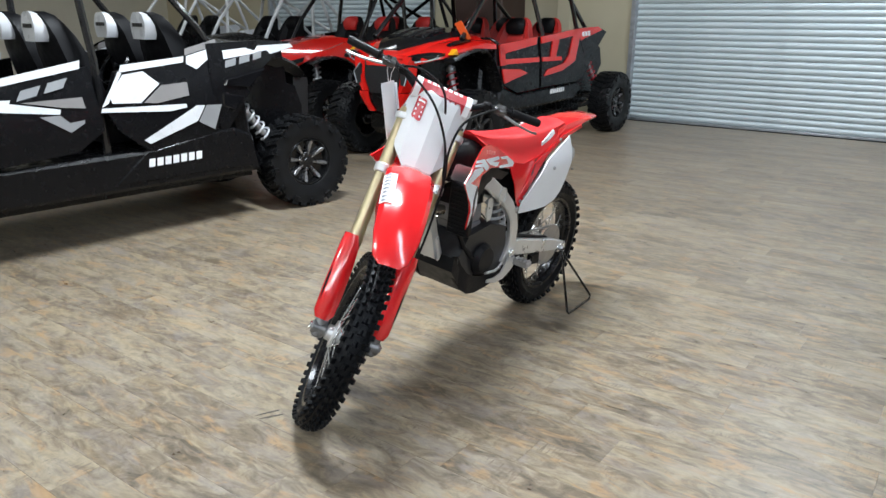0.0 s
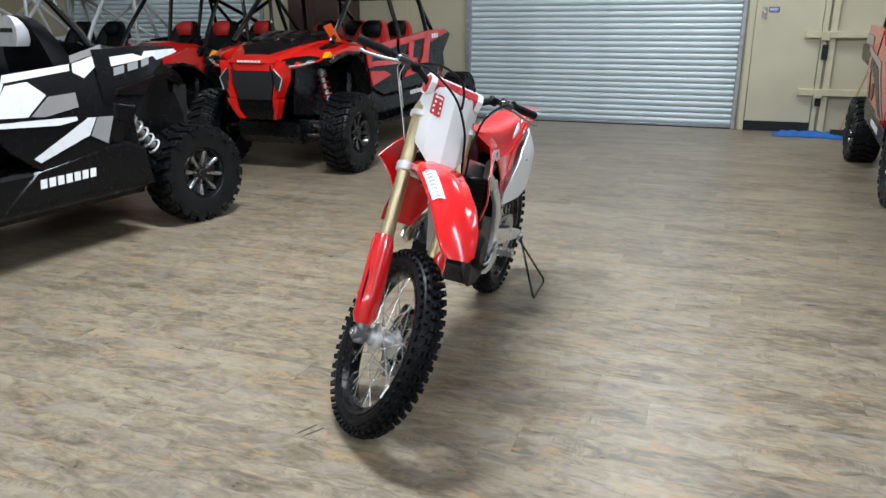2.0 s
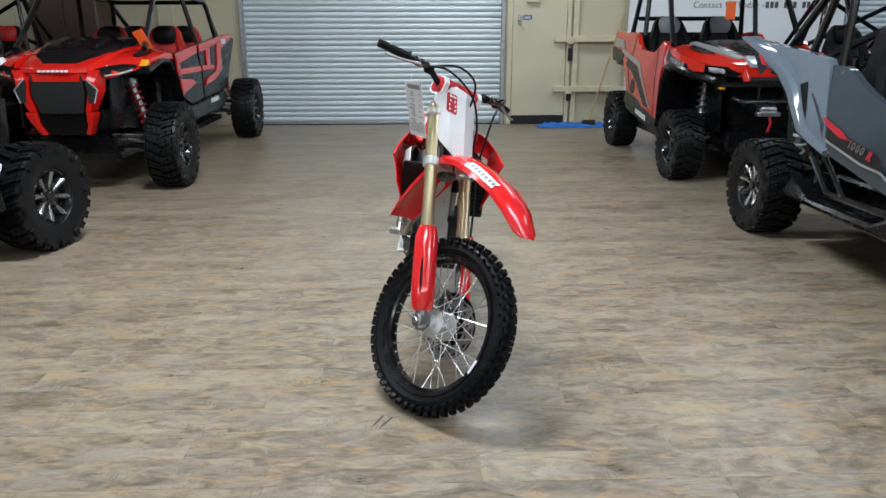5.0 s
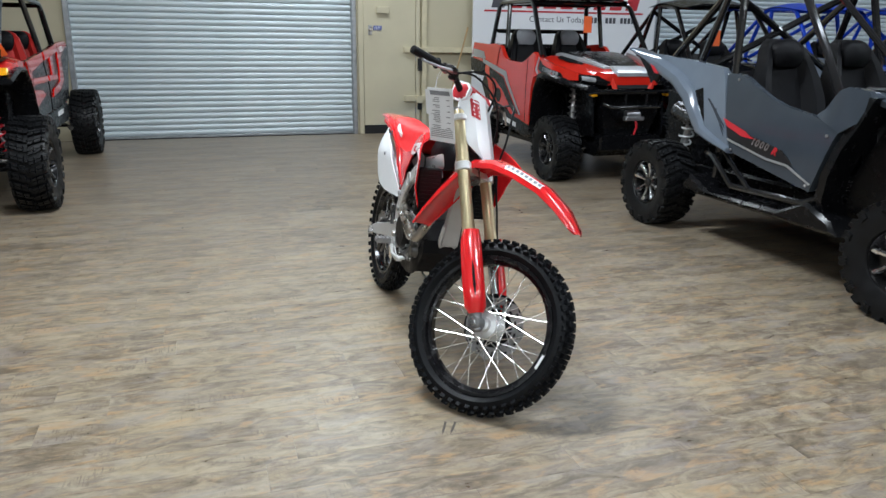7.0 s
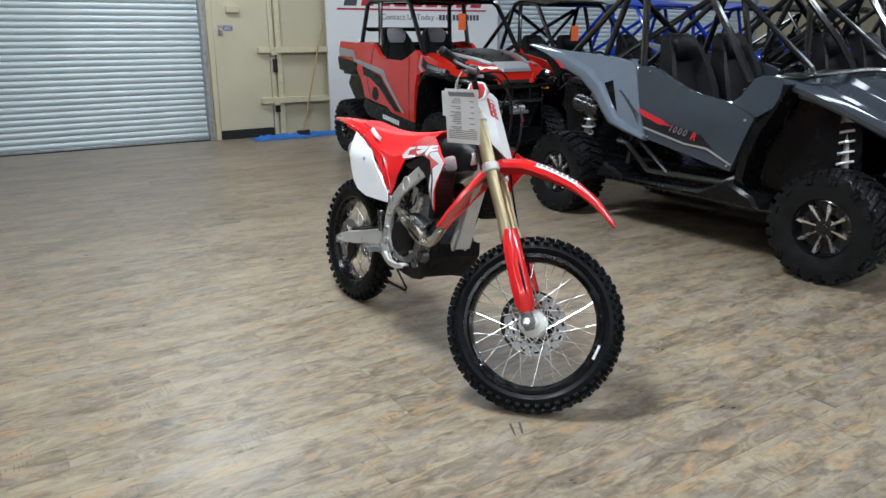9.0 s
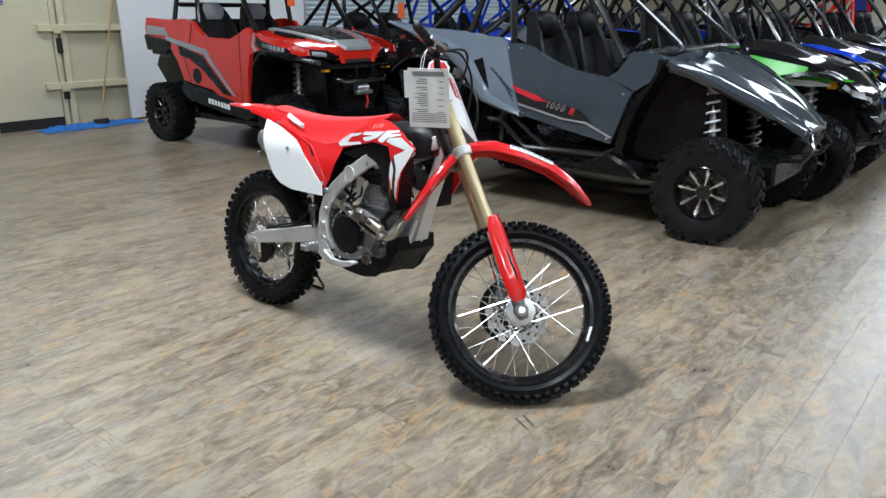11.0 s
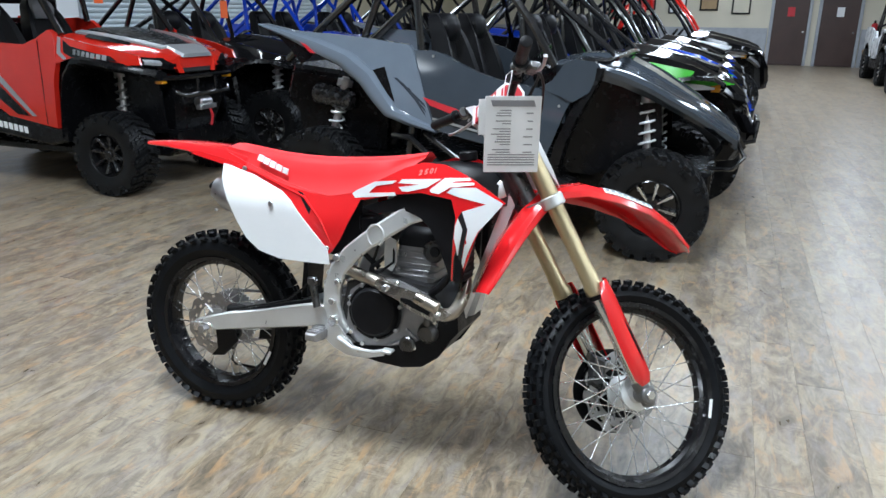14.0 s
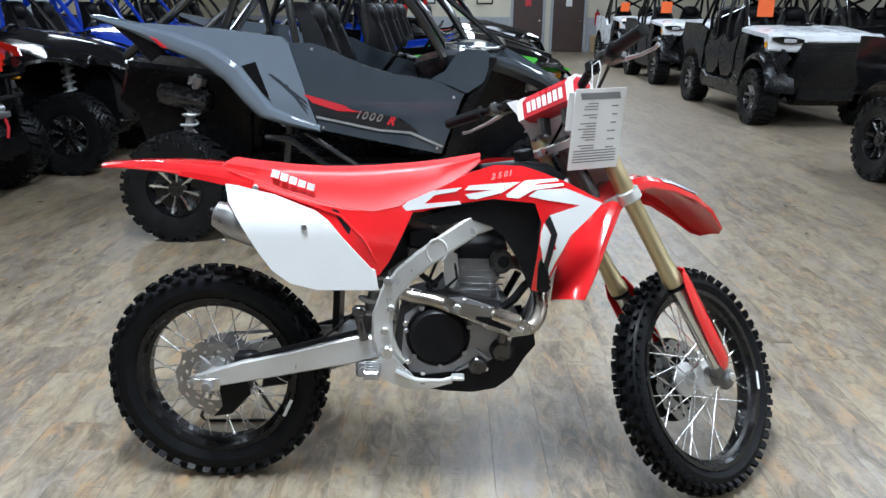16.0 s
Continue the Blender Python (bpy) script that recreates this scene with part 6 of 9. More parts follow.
utv("off_road_buggy", "blue and white sport buggy with black cage", place(4.65, 1.75, -90), 2.3, 0.78, 0.345, 0.27, M_GLOSSBLK, M_BLUE, droop=True, fender=M_BLUE, extra=sport_extra(M_BLUE, M_DECALW))
utv("off_road_buggy", "blue and black sport buggy", place(6.35, 1.75, -90), 2.3, 0.78, 0.345, 0.27, M_GLOSSBLK, M_GLOSSBLK, droop=True, fender=M_GLOSSBLK, extra=sport_extra(M_BLUE))
utv("off_road_buggy", "black buggy with white hood panels", place(8.4, 1.5, -90), 2.3, 0.80, 0.36, 0.27, M_GLOSSBLK, M_GLOSSBLK, extra=sport_extra(M_WHITE), roof=M_PLASTIC, spring=M_DECALR)
utv("off_road_buggy", "blue sport buggy with blue fabric roof", place(4.95, 5.9, -90), 2.3, 0.78, 0.345, 0.27, M_BLUE, M_BLUE, roof=M_TARP, cage=M_BLUE)
utv("off_road_buggy", "blue sport buggy with blue fabric roof", place(6.7, 5.9, -90), 2.3, 0.78, 0.345, 0.27, M_BLUE, M_BLUE, roof=M_TARP, cage=M_BLUE)
utv("utility_vehicle", "black side-by-side with black canopy", place(8.5, 5.9, -90), 2.2, 0.80, 0.36, 0.27, M_GLOSSBLK, M_GLOSSBLK, roof=M_PLASTIC)
utv("off_road_buggy", "black sport buggy with black cage", place(10.3, 5.9, -90), 2.3, 0.78, 0.345, 0.27, M_GLOSSBLK, M_GLOSSBLK, roof=M_PLASTIC)
utv("utility_vehicle", "white and black utility vehicle with crew cab", place(5.85, -2.12, 180), 2.6, 0.82, 0.36, 0.27, M_WHITE, M_PLASTIC, style="utility", fender=M_PLASTIC, extra=crew_extra, rows=2, roof=M_PLASTIC, dark=M_PLASTIC, alloy=M_GREYALU0, skip=("hood", "hood_scoop", "grille", "nose_strut", "headlight", "lens", "bumper", "bumper_bar", "bumper_plate", "winch_hook"))
utv("utility_vehicle", "white and black utility vehicle", place(11.0, -2.2, 180), 2.2, 0.82, 0.36, 0.27, M_WHITE, M_PLASTIC, style="utility", fender=M_PLASTIC, extra=crew_extra, roof=M_PLASTIC, alloy=M_GREYALU0, skip=("hood", "hood_scoop", "grille", "nose_strut", "headlight", "lens", "bumper", "bumper_bar", "bumper_plate", "winch_hook"))
utv("utility_vehicle", "white and black utility vehicle", place(15.2, -2.3, 180), 2.2, 0.82, 0.36, 0.27, M_WHITE, M_WHITE, style="utility", fender=M_PLASTIC, extra=crew_extra, roof=M_PLASTIC, skip=("hood", "hood_scoop", "grille", "nose_strut", "headlight", "lens", "bumper", "bumper_bar", "bumper_plate", "winch_hook"))
for u_ in (4.2, 8.6, 13.0):
    utv("utility_vehicle", "black utility vehicle in the second row", place(u_, -4.9, 180), 2.4, 0.82, 0.36, 0.27, M_GLOSSBLK, M_GLOSSBLK, style="utility", roof=M_PLASTIC, rows=2, alloy=M_RIM2)
utv("utility_vehicle", "black utility vehicle on dark tyres", place(0.45, -1.97, 180), 2.1, 0.82, 0.37, 0.27, M_GLOSSBLK, M_GLOSSBLK, style="utility", roof=M_PLASTIC, alloy=M_RIM2)

utv("off_road_buggy", "black buggy with red cage tubes", place(10.2, 1.5, -90), 2.3, 0.80, 0.36, 0.27, M_GLOSSBLK, M_GLOSSBLK, cage=M_UTVRED, extra=sport_extra(M_DECALR))
# ---- the motocross bike ----
M_RED = mat("motocross_red", (0.80, 0.016, 0.020), 0.22, coat=1.0, var=0.04, scale=5)
M_SEATV = mat("red_seat_vinyl", (0.74, 0.022, 0.026), 0.46, var=0.06, scale=8, bump=0.25, bump_scale=260)
M_WHITEP = mat("white_plastic", (0.78, 0.79, 0.80), 0.34, coat=0.25, var=0.03, scale=5)
M_GREYALU = mat("brushed_aluminium", (0.70, 0.705, 0.70), 0.36, 0.65, var=0.08, scale=12, bump=0.12, bump_scale=420)
M_CAST = mat("cast_aluminium", (0.12, 0.12, 0.122), 0.32, 0.95, var=0.18, scale=26, bump=0.3, bump_scale=220)
M_CYL = mat("bare_cylinder", (0.30, 0.30, 0.31), 0.42, 0.6, var=0.12, scale=26, bump=0.3, bump_scale=220)
M_CASE = mat("dark_cases", (0.05, 0.05, 0.052), 0.40, 0.7, var=0.2, scale=26, bump=0.3, bump_scale=220)
M_LUG = mat("cast_lug", (0.24, 0.24, 0.245), 0.42, 0.8, var=0.15, scale=30, bump=0.2, bump_scale=240)
M_GOLD = mat("gold_fork", (0.58, 0.49, 0.30), 0.36, 0.8, var=0.02, scale=10, rough_var=0.01)
M_CHROME = mat("polished_steel", (0.80, 0.80, 0.79), 0.22, 0.85, var=0.06, scale=9, rough_var=0.05)
M_MOTORIM = mat("anodised_black", (0.006, 0.006, 0.007), 0.24, spec=0.4, var=0.15, scale=20)
M_DISC = mat("ground_steel", (0.34, 0.335, 0.33), 0.34, 0.92, var=0.10, scale=40)
M_PIPE = mat("stainless_pipe", (0.44, 0.40, 0.35), 0.30, 1.0, var=0.14, scale=9)
M_BLKSOFT = mat("matt_black", (0.006, 0.006, 0.007), 0.42, spec=0.18, var=0.2, scale=20, bump=0.2, bump_scale=260)
M_PAPER = mat("tag_paper", (0.86, 0.87, 0.89), 0.3, coat=0.5, var=0.04, scale=9)
M_INK = mat("tag_ink", (0.24, 0.24, 0.26), 0.5, var=0.1)
M_KNOB = mat("knobbly_rubber", (0.0048, 0.0054, 0.0066), 0.46, spec=0.15, var=0.25, scale=30, bump=0.35, bump_scale=180)

BIKE = pose(0.446, 3.699, -0.005, 0, 0, -127.16) @ pose(0, 0, 0, -7.03, 0, 0)
bike = thing("motocross_bike", BIKE, "red and white motocross bike with knobbly tyres, front wheel turned", "motorcycle")
RAKE = radians(27.5)
STEER = Matrix.Translation((1.602, 0, 0)) @ Matrix.Rotation(radians(41.9), 4, Vector((-math.sin(RAKE), 0, math.cos(RAKE)))) @ Matrix.Translation((-1.602, 0, 0))
RX, FX, WR, FZ = -0.057, 1.482, 0.345, 0.334


def moto_tyre(r, w, bead, n):
    """A knobbly tyre in one mesh: a round carcass set with rows of tall square knobs."""
    h, ht, drop = w * 0.46, 0.0175, 0.036
    rc = r - ht
    at = lambda a: (rc - drop * (1 - math.cos(a)), h * math.sin(a))
    prof = [(bead, -h * 0.60), (bead + 0.012, -h * 0.82), (bead + (rc - bead) * 0.42, -h * 1.05)] + [at(radians(a)) for a in range(-78, 79, 12)] + [(bead + (rc - bead) * 0.42, h * 1.05), (bead + 0.012, h * 0.82), (bead, h * 0.60), (bead - 0.003, 0)]
    g = Geo().revolve(prof, n * 2, closed=True)
    pitch = 2 * math.pi / n
    # angle across the tread, its half width, place in the pitch, half length, height
    for a0, da, ph, ln, hh in ((-62, 9, 0.0, 0.27, 1.0), (62, 9, 0.0, 0.27, 1.0), (-33, 9, 0.5, 0.25, 1.0), (33, 9, 0.5, 0.25, 1.0), (-8.5, 6.5, 0.0, 0.25, 1.0), (8.5, 6.5, 0.0, 0.25, 1.0)):
        for i in range(n):
            t0 = (i + ph) * pitch
            vs = []
            for up, k in ((-0.003, 1.0), (ht * hh, 0.80)):
                for sa, st_ in ((-1, -1), (1, -1), (1, 1), (-1, 1)):
                    a, t = radians(a0 + sa * da * k), t0 + st_ * ln * pitch * k
                    ra, ya = at(a)
                    m_ = radians(a0) * 0.85
                    ra, ya = ra + up * math.cos(m_), ya + up * math.sin(m_)
                    vs.append((ra * math.cos(t), ya, ra * math.sin(t)))
            g.add(vs, [(4, 5, 6, 7), (0, 1, 5, 4), (1, 2, 6, 5), (2, 3, 7, 6), (3, 0, 4, 7)])
    return g


def disc_geo(r0, r1, y, n=72):
    g = Geo()
    rad = [r0 + (r1 - r0) * k / 5 for k in range(6)]
    for s in (-1, 1):
        k0 = len(g.v)
        for i in range(n):
            wob = 1 + 0.035 * math.sin(i * 2 * math.pi / n * 12)
            for k, r in enumerate(rad):
                rr = r * (wob if k == 5 else 1)
                g.v.append((rr * math.cos(2 * math.pi * i / n), y + s * 0.0018, rr * math.sin(2 * math.pi * i / n)))
        for i in range(n):
            for k in range(5):
                if (k == 1 and i % 6 in (0, 1)) or (k == 3 and i % 6 in (3, 4)):
                    continue
                a, b = k0 + i * 6 + k, k0 + ((i + 1) % n) * 6 + k
                g.f.append((a, b, b + 1, a + 1))
    for i in range(n):
        for k in (0, 5):
            a, b = i * 6 + k, ((i + 1) % n) * 6 + k
            g.f.append((a, b, b + n * 6, a + n * 6))
    return g


def spoke_wheel(name, parent, m, r, w, bead, n, disc_y, disc_r, sprocket):
    hub = part(name, Geo().revolve([(0.012, -0.075), (0.03, -0.07), (0.033, -0.05), (0.055, -0.045), (0.055, -0.036), (0.028, -0.025), (0.026, 0.025), (0.055, 0.036), (0.055, 0.045), (0.033, 0.05), (0.03, 0.07), (0.012, 0.075)], 28), M_GREYALU, parent, m=m)
    part("tyre", moto_tyre(r, w, bead, n), M_KNOB, hub, "new black knobbly off-road tyre", angle=28)
    rw = w * 0.34
    rim = part("rim", Geo().revolve([(bead + 0.010, -rw), (bead + 0.008, -rw - 0.006), (bead - 0.006, -rw - 0.004), (bead - 0.012, -rw * 0.6), (bead - 0.024, -rw * 0.45), (bead - 0.024, rw * 0.45), (bead - 0.012, rw * 0.6), (bead - 0.006, rw + 0.004), (bead + 0.008, rw + 0.006), (bead + 0.010, rw)], 64), M_MOTORIM, hub, "gloss black rim")
    ns = 36
    L = bead - 0.022
    sp = []
    for s in (-1, 1):
        for lean in (-1, 1):
            a = Vector((0.054 * math.cos(lean * 1.25), s * 0.040, 0.054 * math.sin(lean * 1.25)))
            b = Vector((L, s * 0.004, 0))
            sp.append(Geo().tube([a, b], 0.0021, 6).cyl(b.lerp(a, 0.06), b, 0.0036, 6).mesh("spoke"))
    for me in sp:
        me.materials.append(M_CHROME)
    for i in range(ns):
        part("spoke", sp[i % 4], M_CHROME, hub, m=pose(0, 0, 0, 0, 360 * i / ns + 4, 0))
    d = part("brake_disc", disc_geo(disc_r * 0.62, disc_r, disc_y), M_DISC, hub, "drilled wave brake disc", angle=20)
    for i in range(6):
        t = 2 * math.pi * i / 6
        part("disc_arm", Geo().tube([(0.045 * math.cos(t), disc_y, 0.045 * math.sin(t)), (disc_r * 0.70 * math.cos(t + 0.3), disc_y, disc_r * 0.70 * math.sin(t + 0.3))], 0.006, 6, flat=0.5), M_STEEL, hub)
    if sprocket:
        g = Geo()
        nT = 48
        ring = lambda y: [((0.112 if i % 4 in (0, 1) else 0.104) * math.cos(2 * math.pi * i / (nT * 4)), y, (0.112 if i % 4 in (0, 1) else 0.104) * math.sin(2 * math.pi * i / (nT * 4))) for i in range(nT * 4)]
        g.loft([ring(0.052), ring(0.058)])
        part("sprocket", g, M_STEEL, hub)
    # wheel weights and tape marks on the rim
    part("rim_label", Geo().box(bead - 0.004, -rw - 0.0085, -0.03, bead + 0.006, -rw - 0.0065, 0.03), M_DECALW, hub, "small white rim label", m=pose(0, 0, 0, 0, 8, 0))
    return hub


spoke_wheel("rear_wheel", bike, pose(RX, 0, WR, 0, 17, 0), 0.354, 0.118, 0.246, 40, -0.062, 0.12, True)
spoke_wheel("front_wheel", bike, STEER @ pose(FX, -0.012, FZ, -4, 0, 0), 0.366, 0.098, 0.279, 52, 0.058, 0.13, False)

# fork
fork_dir = Vector((-0.528, 0.008, 0.892))
axle = Vector((FX - 0.007, -0.006, FZ + 0.002))
for s in (-1, 1):
    y = Vector((0, s * 0.107, 0))
    at = lambda d: axle + y + fork_dir * d
    leg = part("fork_leg", Geo().tube([at(0.33), at(0.335), at(0.36), at(0.37), at(0.40), at(0.41), at(0.62), at(0.63), at(0.87), at(0.88)], [0.026, 0.031, 0.031, 0.0275, 0.0275, 0.0255, 0.0255, 0.0275, 0.0275, 0.024], 22), M_GOLD, bike, "gold anodised upper fork tube", m=STEER)
    part("inner_tube", Geo().cyl(at(0.02), at(0.34), 0.0235, 18), M_CHROME, leg)
    part("seal_ring", Geo().cyl(at(0.318), at(0.334), 0.0285, 20, bevel=0.003), M_BLKSOFT, leg)
    part("fork_cap", Geo().cyl(at(0.878), at(0.893), 0.022, 16, bevel=0.003), M_STEEL, leg)
    fd, side = fork_dir, Vector((0, s, 0))
    fw = fd.cross(Vector((0, 1, 0))).normalized()
    if fw.x < 0:
        fw = -fw
    rings = []
    for d, ro, sp, th in ((0.035, 0.034, 74, 0.0), (0.06, 0.046, 88, 0.0), (0.14, 0.048, 88, 0.0), (0.24, 0.048, 82, 0.0), (0.325, 0.049, 70, 0.0), (0.365, 0.046, 48, 0.0)):
        c = at(d)
        row = []
        for rr in (ro, ro - 0.004):
            ks = [(-1 + 2 * k / 12) for k in range(13)]
            for k in (ks if rr == ro else ks[::-1]):
                a = radians(40 + k * sp)
                row.append(c + rr * (math.cos(a) * fw + math.sin(a) * side))
        rings.append(row)
    part("fork_guard", Geo().loft(rings), M_RED, leg, "red plastic fork guard")
    part("guard_slot", Geo().tube([at(d) + 0.0455 * (math.cos(radians(58)) * fw + math.sin(radians(58)) * side) for d in (0.10, 0.14, 0.20, 0.24)], [0.002, 0.006, 0.006, 0.002], 8), M_BLKSOFT, leg)
    part("axle_lug", Geo().cyl(at(0.05), at(-0.035), 0.026, 16, r2=0.022, bevel=0.006).cyl(axle + y * 0.72, axle + y * 1.28, 0.027, 18, bevel=0.005), M_LUG, leg)
    part("axle_nut", Geo().cyl(axle + y * 1.27, axle + y * 1.36, 0.015, 6, bevel=0.002), M_ALLOY, leg)
    if s > 0:
        part("disc_guard", Geo().revolve([(0.02, 0.078), (0.11, 0.080), (0.135, 0.074), (0.137, 0.070), (0.11, 0.074), (0.02, 0.072)], 36), M_BLKSOFT, leg, "black plastic disc guard", m=pose(FX - 0.02, 0, FZ))
        part("brake_caliper", Geo().prism([(FX - 0.12, FZ + 0.02), (FX - 0.06, FZ - 0.01), (FX - 0.05, FZ + 0.10), (FX - 0.11, FZ + 0.12)], 0.035, 0.085, 0.012), M_CAST, leg)


def on_axis(d, off=0.0):
    return axle + fork_dir * d + Vector((-off * math.cos(radians(28.3)), 0, -off * math.sin(radians(28.3))))


for d, nm, h in ((0.635, "lower_triple_clamp", 0.036), (0.845, "upper_triple_clamp", 0.026)):
    g = Geo()
    for s in (-1, 1):
        c = on_axis(d) + Vector((0, s * 0.107, 0))
        g.cyl(c - fork_dir * h / 2, c + fork_dir * h / 2, 0.036, 22, bevel=0.004)
    c = on_axis(d)
    xa = Vector((math.cos(radians(28.3)), 0, math.sin(radians(28.3))))
    g.loft([[c + Vector((0, s * yy, 0)) + xa * (a * ww - back) + fork_dir * (b * h * 0.4) for a, b in ((-1, -1), (1, -1), (1, 1), (-1, 1))] for s, yy, ww, back in ((-1, 0.10, 0.024, 0.0), (-1, 0.05, 0.034, 0.018), (1, 0.0, 0.036, 0.022), (1, 0.05, 0.034, 0.018), (1, 0.10, 0.024, 0.0))])
    part(nm, g, M_GREYALU, bike, "bare aluminium fork clamp", m=STEER)
part("steering_stem", Geo().cyl(on_axis(0.60, 0.025), on_axis(0.86, 0.025), 0.026, 18), M_CAST, bike, m=STEER)

# handlebar
bar_pts = [(0.898, -0.410, 1.249), (0.935, -0.30, 1.252), (0.962, -0.215, 1.252), (0.972, -0.165, 1.240), (0.982, -0.105, 1.206), (0.985, -0.06, 1.196), (0.985, 0.06, 1.196), (0.982, 0.105, 1.206), (0.972, 0.165, 1.240), (0.962, 0.215, 1.252), (0.935, 0.30, 1.252), (0.898, 0.410, 1.249)]
bar = part("handlebar", Geo().tube(bar_pts, [0.011, 0.011, 0.011, 0.013, 0.014, 0.0143, 0.0143, 0.014, 0.013, 0.011, 0.011, 0.011], 14), M_BLKSOFT, bike, "black handlebar with red and white pad", m=STEER)
for s in (-1, 1):
    a, b = Vector((0.898, s * 0.412, 1.249)), Vector((0.938, s * 0.285, 1.252))
    g = Geo()
    ks = [a.lerp(b, k / 26) for k in range(27)]
    g.tube([a - (b - a) * 0.01] + ks, [0.014] + [0.0165 + (0.0012 if k % 2 else 0) for k in range(27)], 14)
    gr = part("grip", g, M_BLKSOFT, bar)
    part("grip_flange", Geo().cyl(b, b.lerp(a, -0.05), 0.024, 16, bevel=0.002), M_BLKSOFT, gr)
    c = Vector((0.953, s * 0.235, 1.252))
    part("lever_perch", Geo().cyl(c + Vector((-0.006, -s * 0.018, 0)), c + Vector((0.006, s * 0.018, 0)), 0.019, 14, bevel=0.003).tube([c + Vector((0.012, 0, 0)), c + Vector((0.05, -s * 0.005, -0.004))], [0.013, 0.011], 8).box(c.x + 0.02, c.y - 0.035, c.z - 0.012, c.x + 0.058, c.y + 0.02, c.z + 0.014, 0.006), M_CAST, bar)
    part("lever", Geo().tube([c + Vector((0.045, s * 0.0, -0.004)), c + Vector((0.052, s * 0.03, -0.008)), c + Vector((0.036, s * 0.09, -0.022)), c + Vector((0.012, s * 0.155, -0.032)), c + Vector((0.004, s * 0.172, -0.03))], [0.006, 0.007, 0.0055, 0.005, 0.006], 8), M_STEEL, bar, "bare aluminium lever")
    part("bar_clamp", Geo().box(0.965, s * 0.05 - 0.013, 1.11, 1.005, s * 0.05 + 0.013, 1.212, 0.006), M_CAST, bar)
    part("control_block", Geo().box(0.948, s * 0.178 - 0.016, 1.226, 0.985, s * 0.178 + 0.016, 1.262, 0.006), M_BLKSOFT, bar)
# foam pad on the middle of the bar
ring = lambda y, k=1.0: [(0.985 + k * a, y, 1.206 + k * b) for a, b in ((-0.040, -0.030), (-0.020, -0.040), (0.024, -0.038), (0.040, -0.020), (0.040, 0.020), (0.022, 0.040), (-0.022, 0.040), (-0.040, 0.022))]
pad = part("bar_pad", Geo().loft([ring(-0.118, 0.8), ring(-0.112), ring(0.112), ring(0.118, 0.8)]), M_DECALR, bar, "red handlebar pad with white lettering bars")
for y in (-0.104, 0.104):
    part("pad_band", Geo().loft([ring(y - 0.012, 1.04), ring(y + 0.012, 1.04)]), M_DECALW, pad)
for i in range(7):
    yy = -0.076 + i * 0.0225
    part("letter_bar", Geo().box(-0.0405 - 0.001, yy, -0.017, -0.0400, yy + 0.015, 0.015), M_DECALW, pad, m=pose(0.985, 0, 1.206))
    part("letter_bar", Geo().box(-0.018, yy, 0.0402, 0.016, yy + 0.015, 0.0412), M_DECALW, pad, m=pose(0.985, 0, 1.206))
    part("letter_bar", Geo().box(0.0402, yy, -0.015, 0.0412, yy + 0.015, 0.015), M_DECALW, pad, m=pose(0.985, 0, 1.206))

# cables and hoses
CAB = [
    [(0.975, -0.22, 1.245), (1.06, -0.16, 1.27), (1.12, -0.04, 1.22), (1.13, 0.05, 1.12), (1.12, 0.10, 1.02), (1.15, 0.13, 0.90)],
    [(0.985, 0.23, 1.25), (1.08, 0.19, 1.27), (1.15, 0.10, 1.20), (1.175, 0.09, 1.08), (1.17, 0.125, 0.95), (1.26, 0.14, 0.74), (1.36, 0.128, 0.53), (1.40, 0.10, 0.40)],
    [(0.985, -0.20, 1.25), (1.07, -0.13, 1.30), (1.09, -0.02, 1.27), (1.05, 0.04, 1.15), (0.98, 0.05, 1.06)],
]
for c in CAB:
    P = [Vector(p) for p in c]
    sm = []
    for i in range(len(P) - 1):
        p0, p1, p2, p3 = P[max(i - 1, 0)], P[i], P[i + 1], P[min(i + 2, len(P) - 1)]
        for k in range(6):
            t = k / 6
            sm.append(0.5 * ((2 * p1) + (p2 - p0) * t + (2 * p0 - 5 * p1 + 4 * p2 - p3) * t * t + (3 * p1 - p0 - 3 * p2 + p3) * t ** 3))
    part("cable", Geo().tube(sm + [P[-1]], 0.0048, 7), M_BLKSOFT, bike, m=STEER)

# front number plate: a folded white shield
PLATE = [(-0.088, 1.236), (-0.092, 1.225), (-0.110, 1.09), (-0.088, 1.0), (-0.045, 0.962), (0.045, 0.962), (0.088, 1.0), (0.110, 1.09), (0.112, 1.205), (0.118, 1.24), (0.100, 1.245), (0.090, 1.212), (0.03, 1.218), (-0.03, 1.228)]


def plate_at(y, z, off=0.0):
    d = (z - WR) / math.cos(radians(28.3))
    c = axle + fork_dir * d
    return Vector((c.x + 0.100 - 0.30 * abs(y) - 1.0 * max(0, abs(y) - 0.075) + off, y, z))


pg = Geo().shell([(a, b) for a, b in PLATE], lambda x, z: 1.0, 0.0, 0.03)
half_n = len(pg.v) // 2
gp = Geo()
gp.v = [tuple(plate_at(x * 1.2, z, 0.0 if i < half_n else -0.004)) for i, (x, y, z) in enumerate(pg.v)]
gp.f = pg.f
plate = part("front_number_plate", gp, M_WHITEP, bike, "white plastic front number plate", m=STEER, angle=16)
sg = Geo().shell([(-0.074, 1.19), (-0.074, 1.125), (-0.070, 1.120), (-0.046, 1.120), (-0.042, 1.125), (-0.042, 1.19), (-0.046, 1.195), (-0.070, 1.195)], lambda x, z: 1.0, 0.0, 0.03)
gs = Geo()
gs.v = [tuple(plate_at(x * 1.2, z, 0.003 if i < len(sg.v) // 2 else 0.001)) for i, (x, y, z) in enumerate(sg.v)]
gs.f = sg.f
part("sticker", gs, M_DECALR, plate, "red warning sticker with white bars")
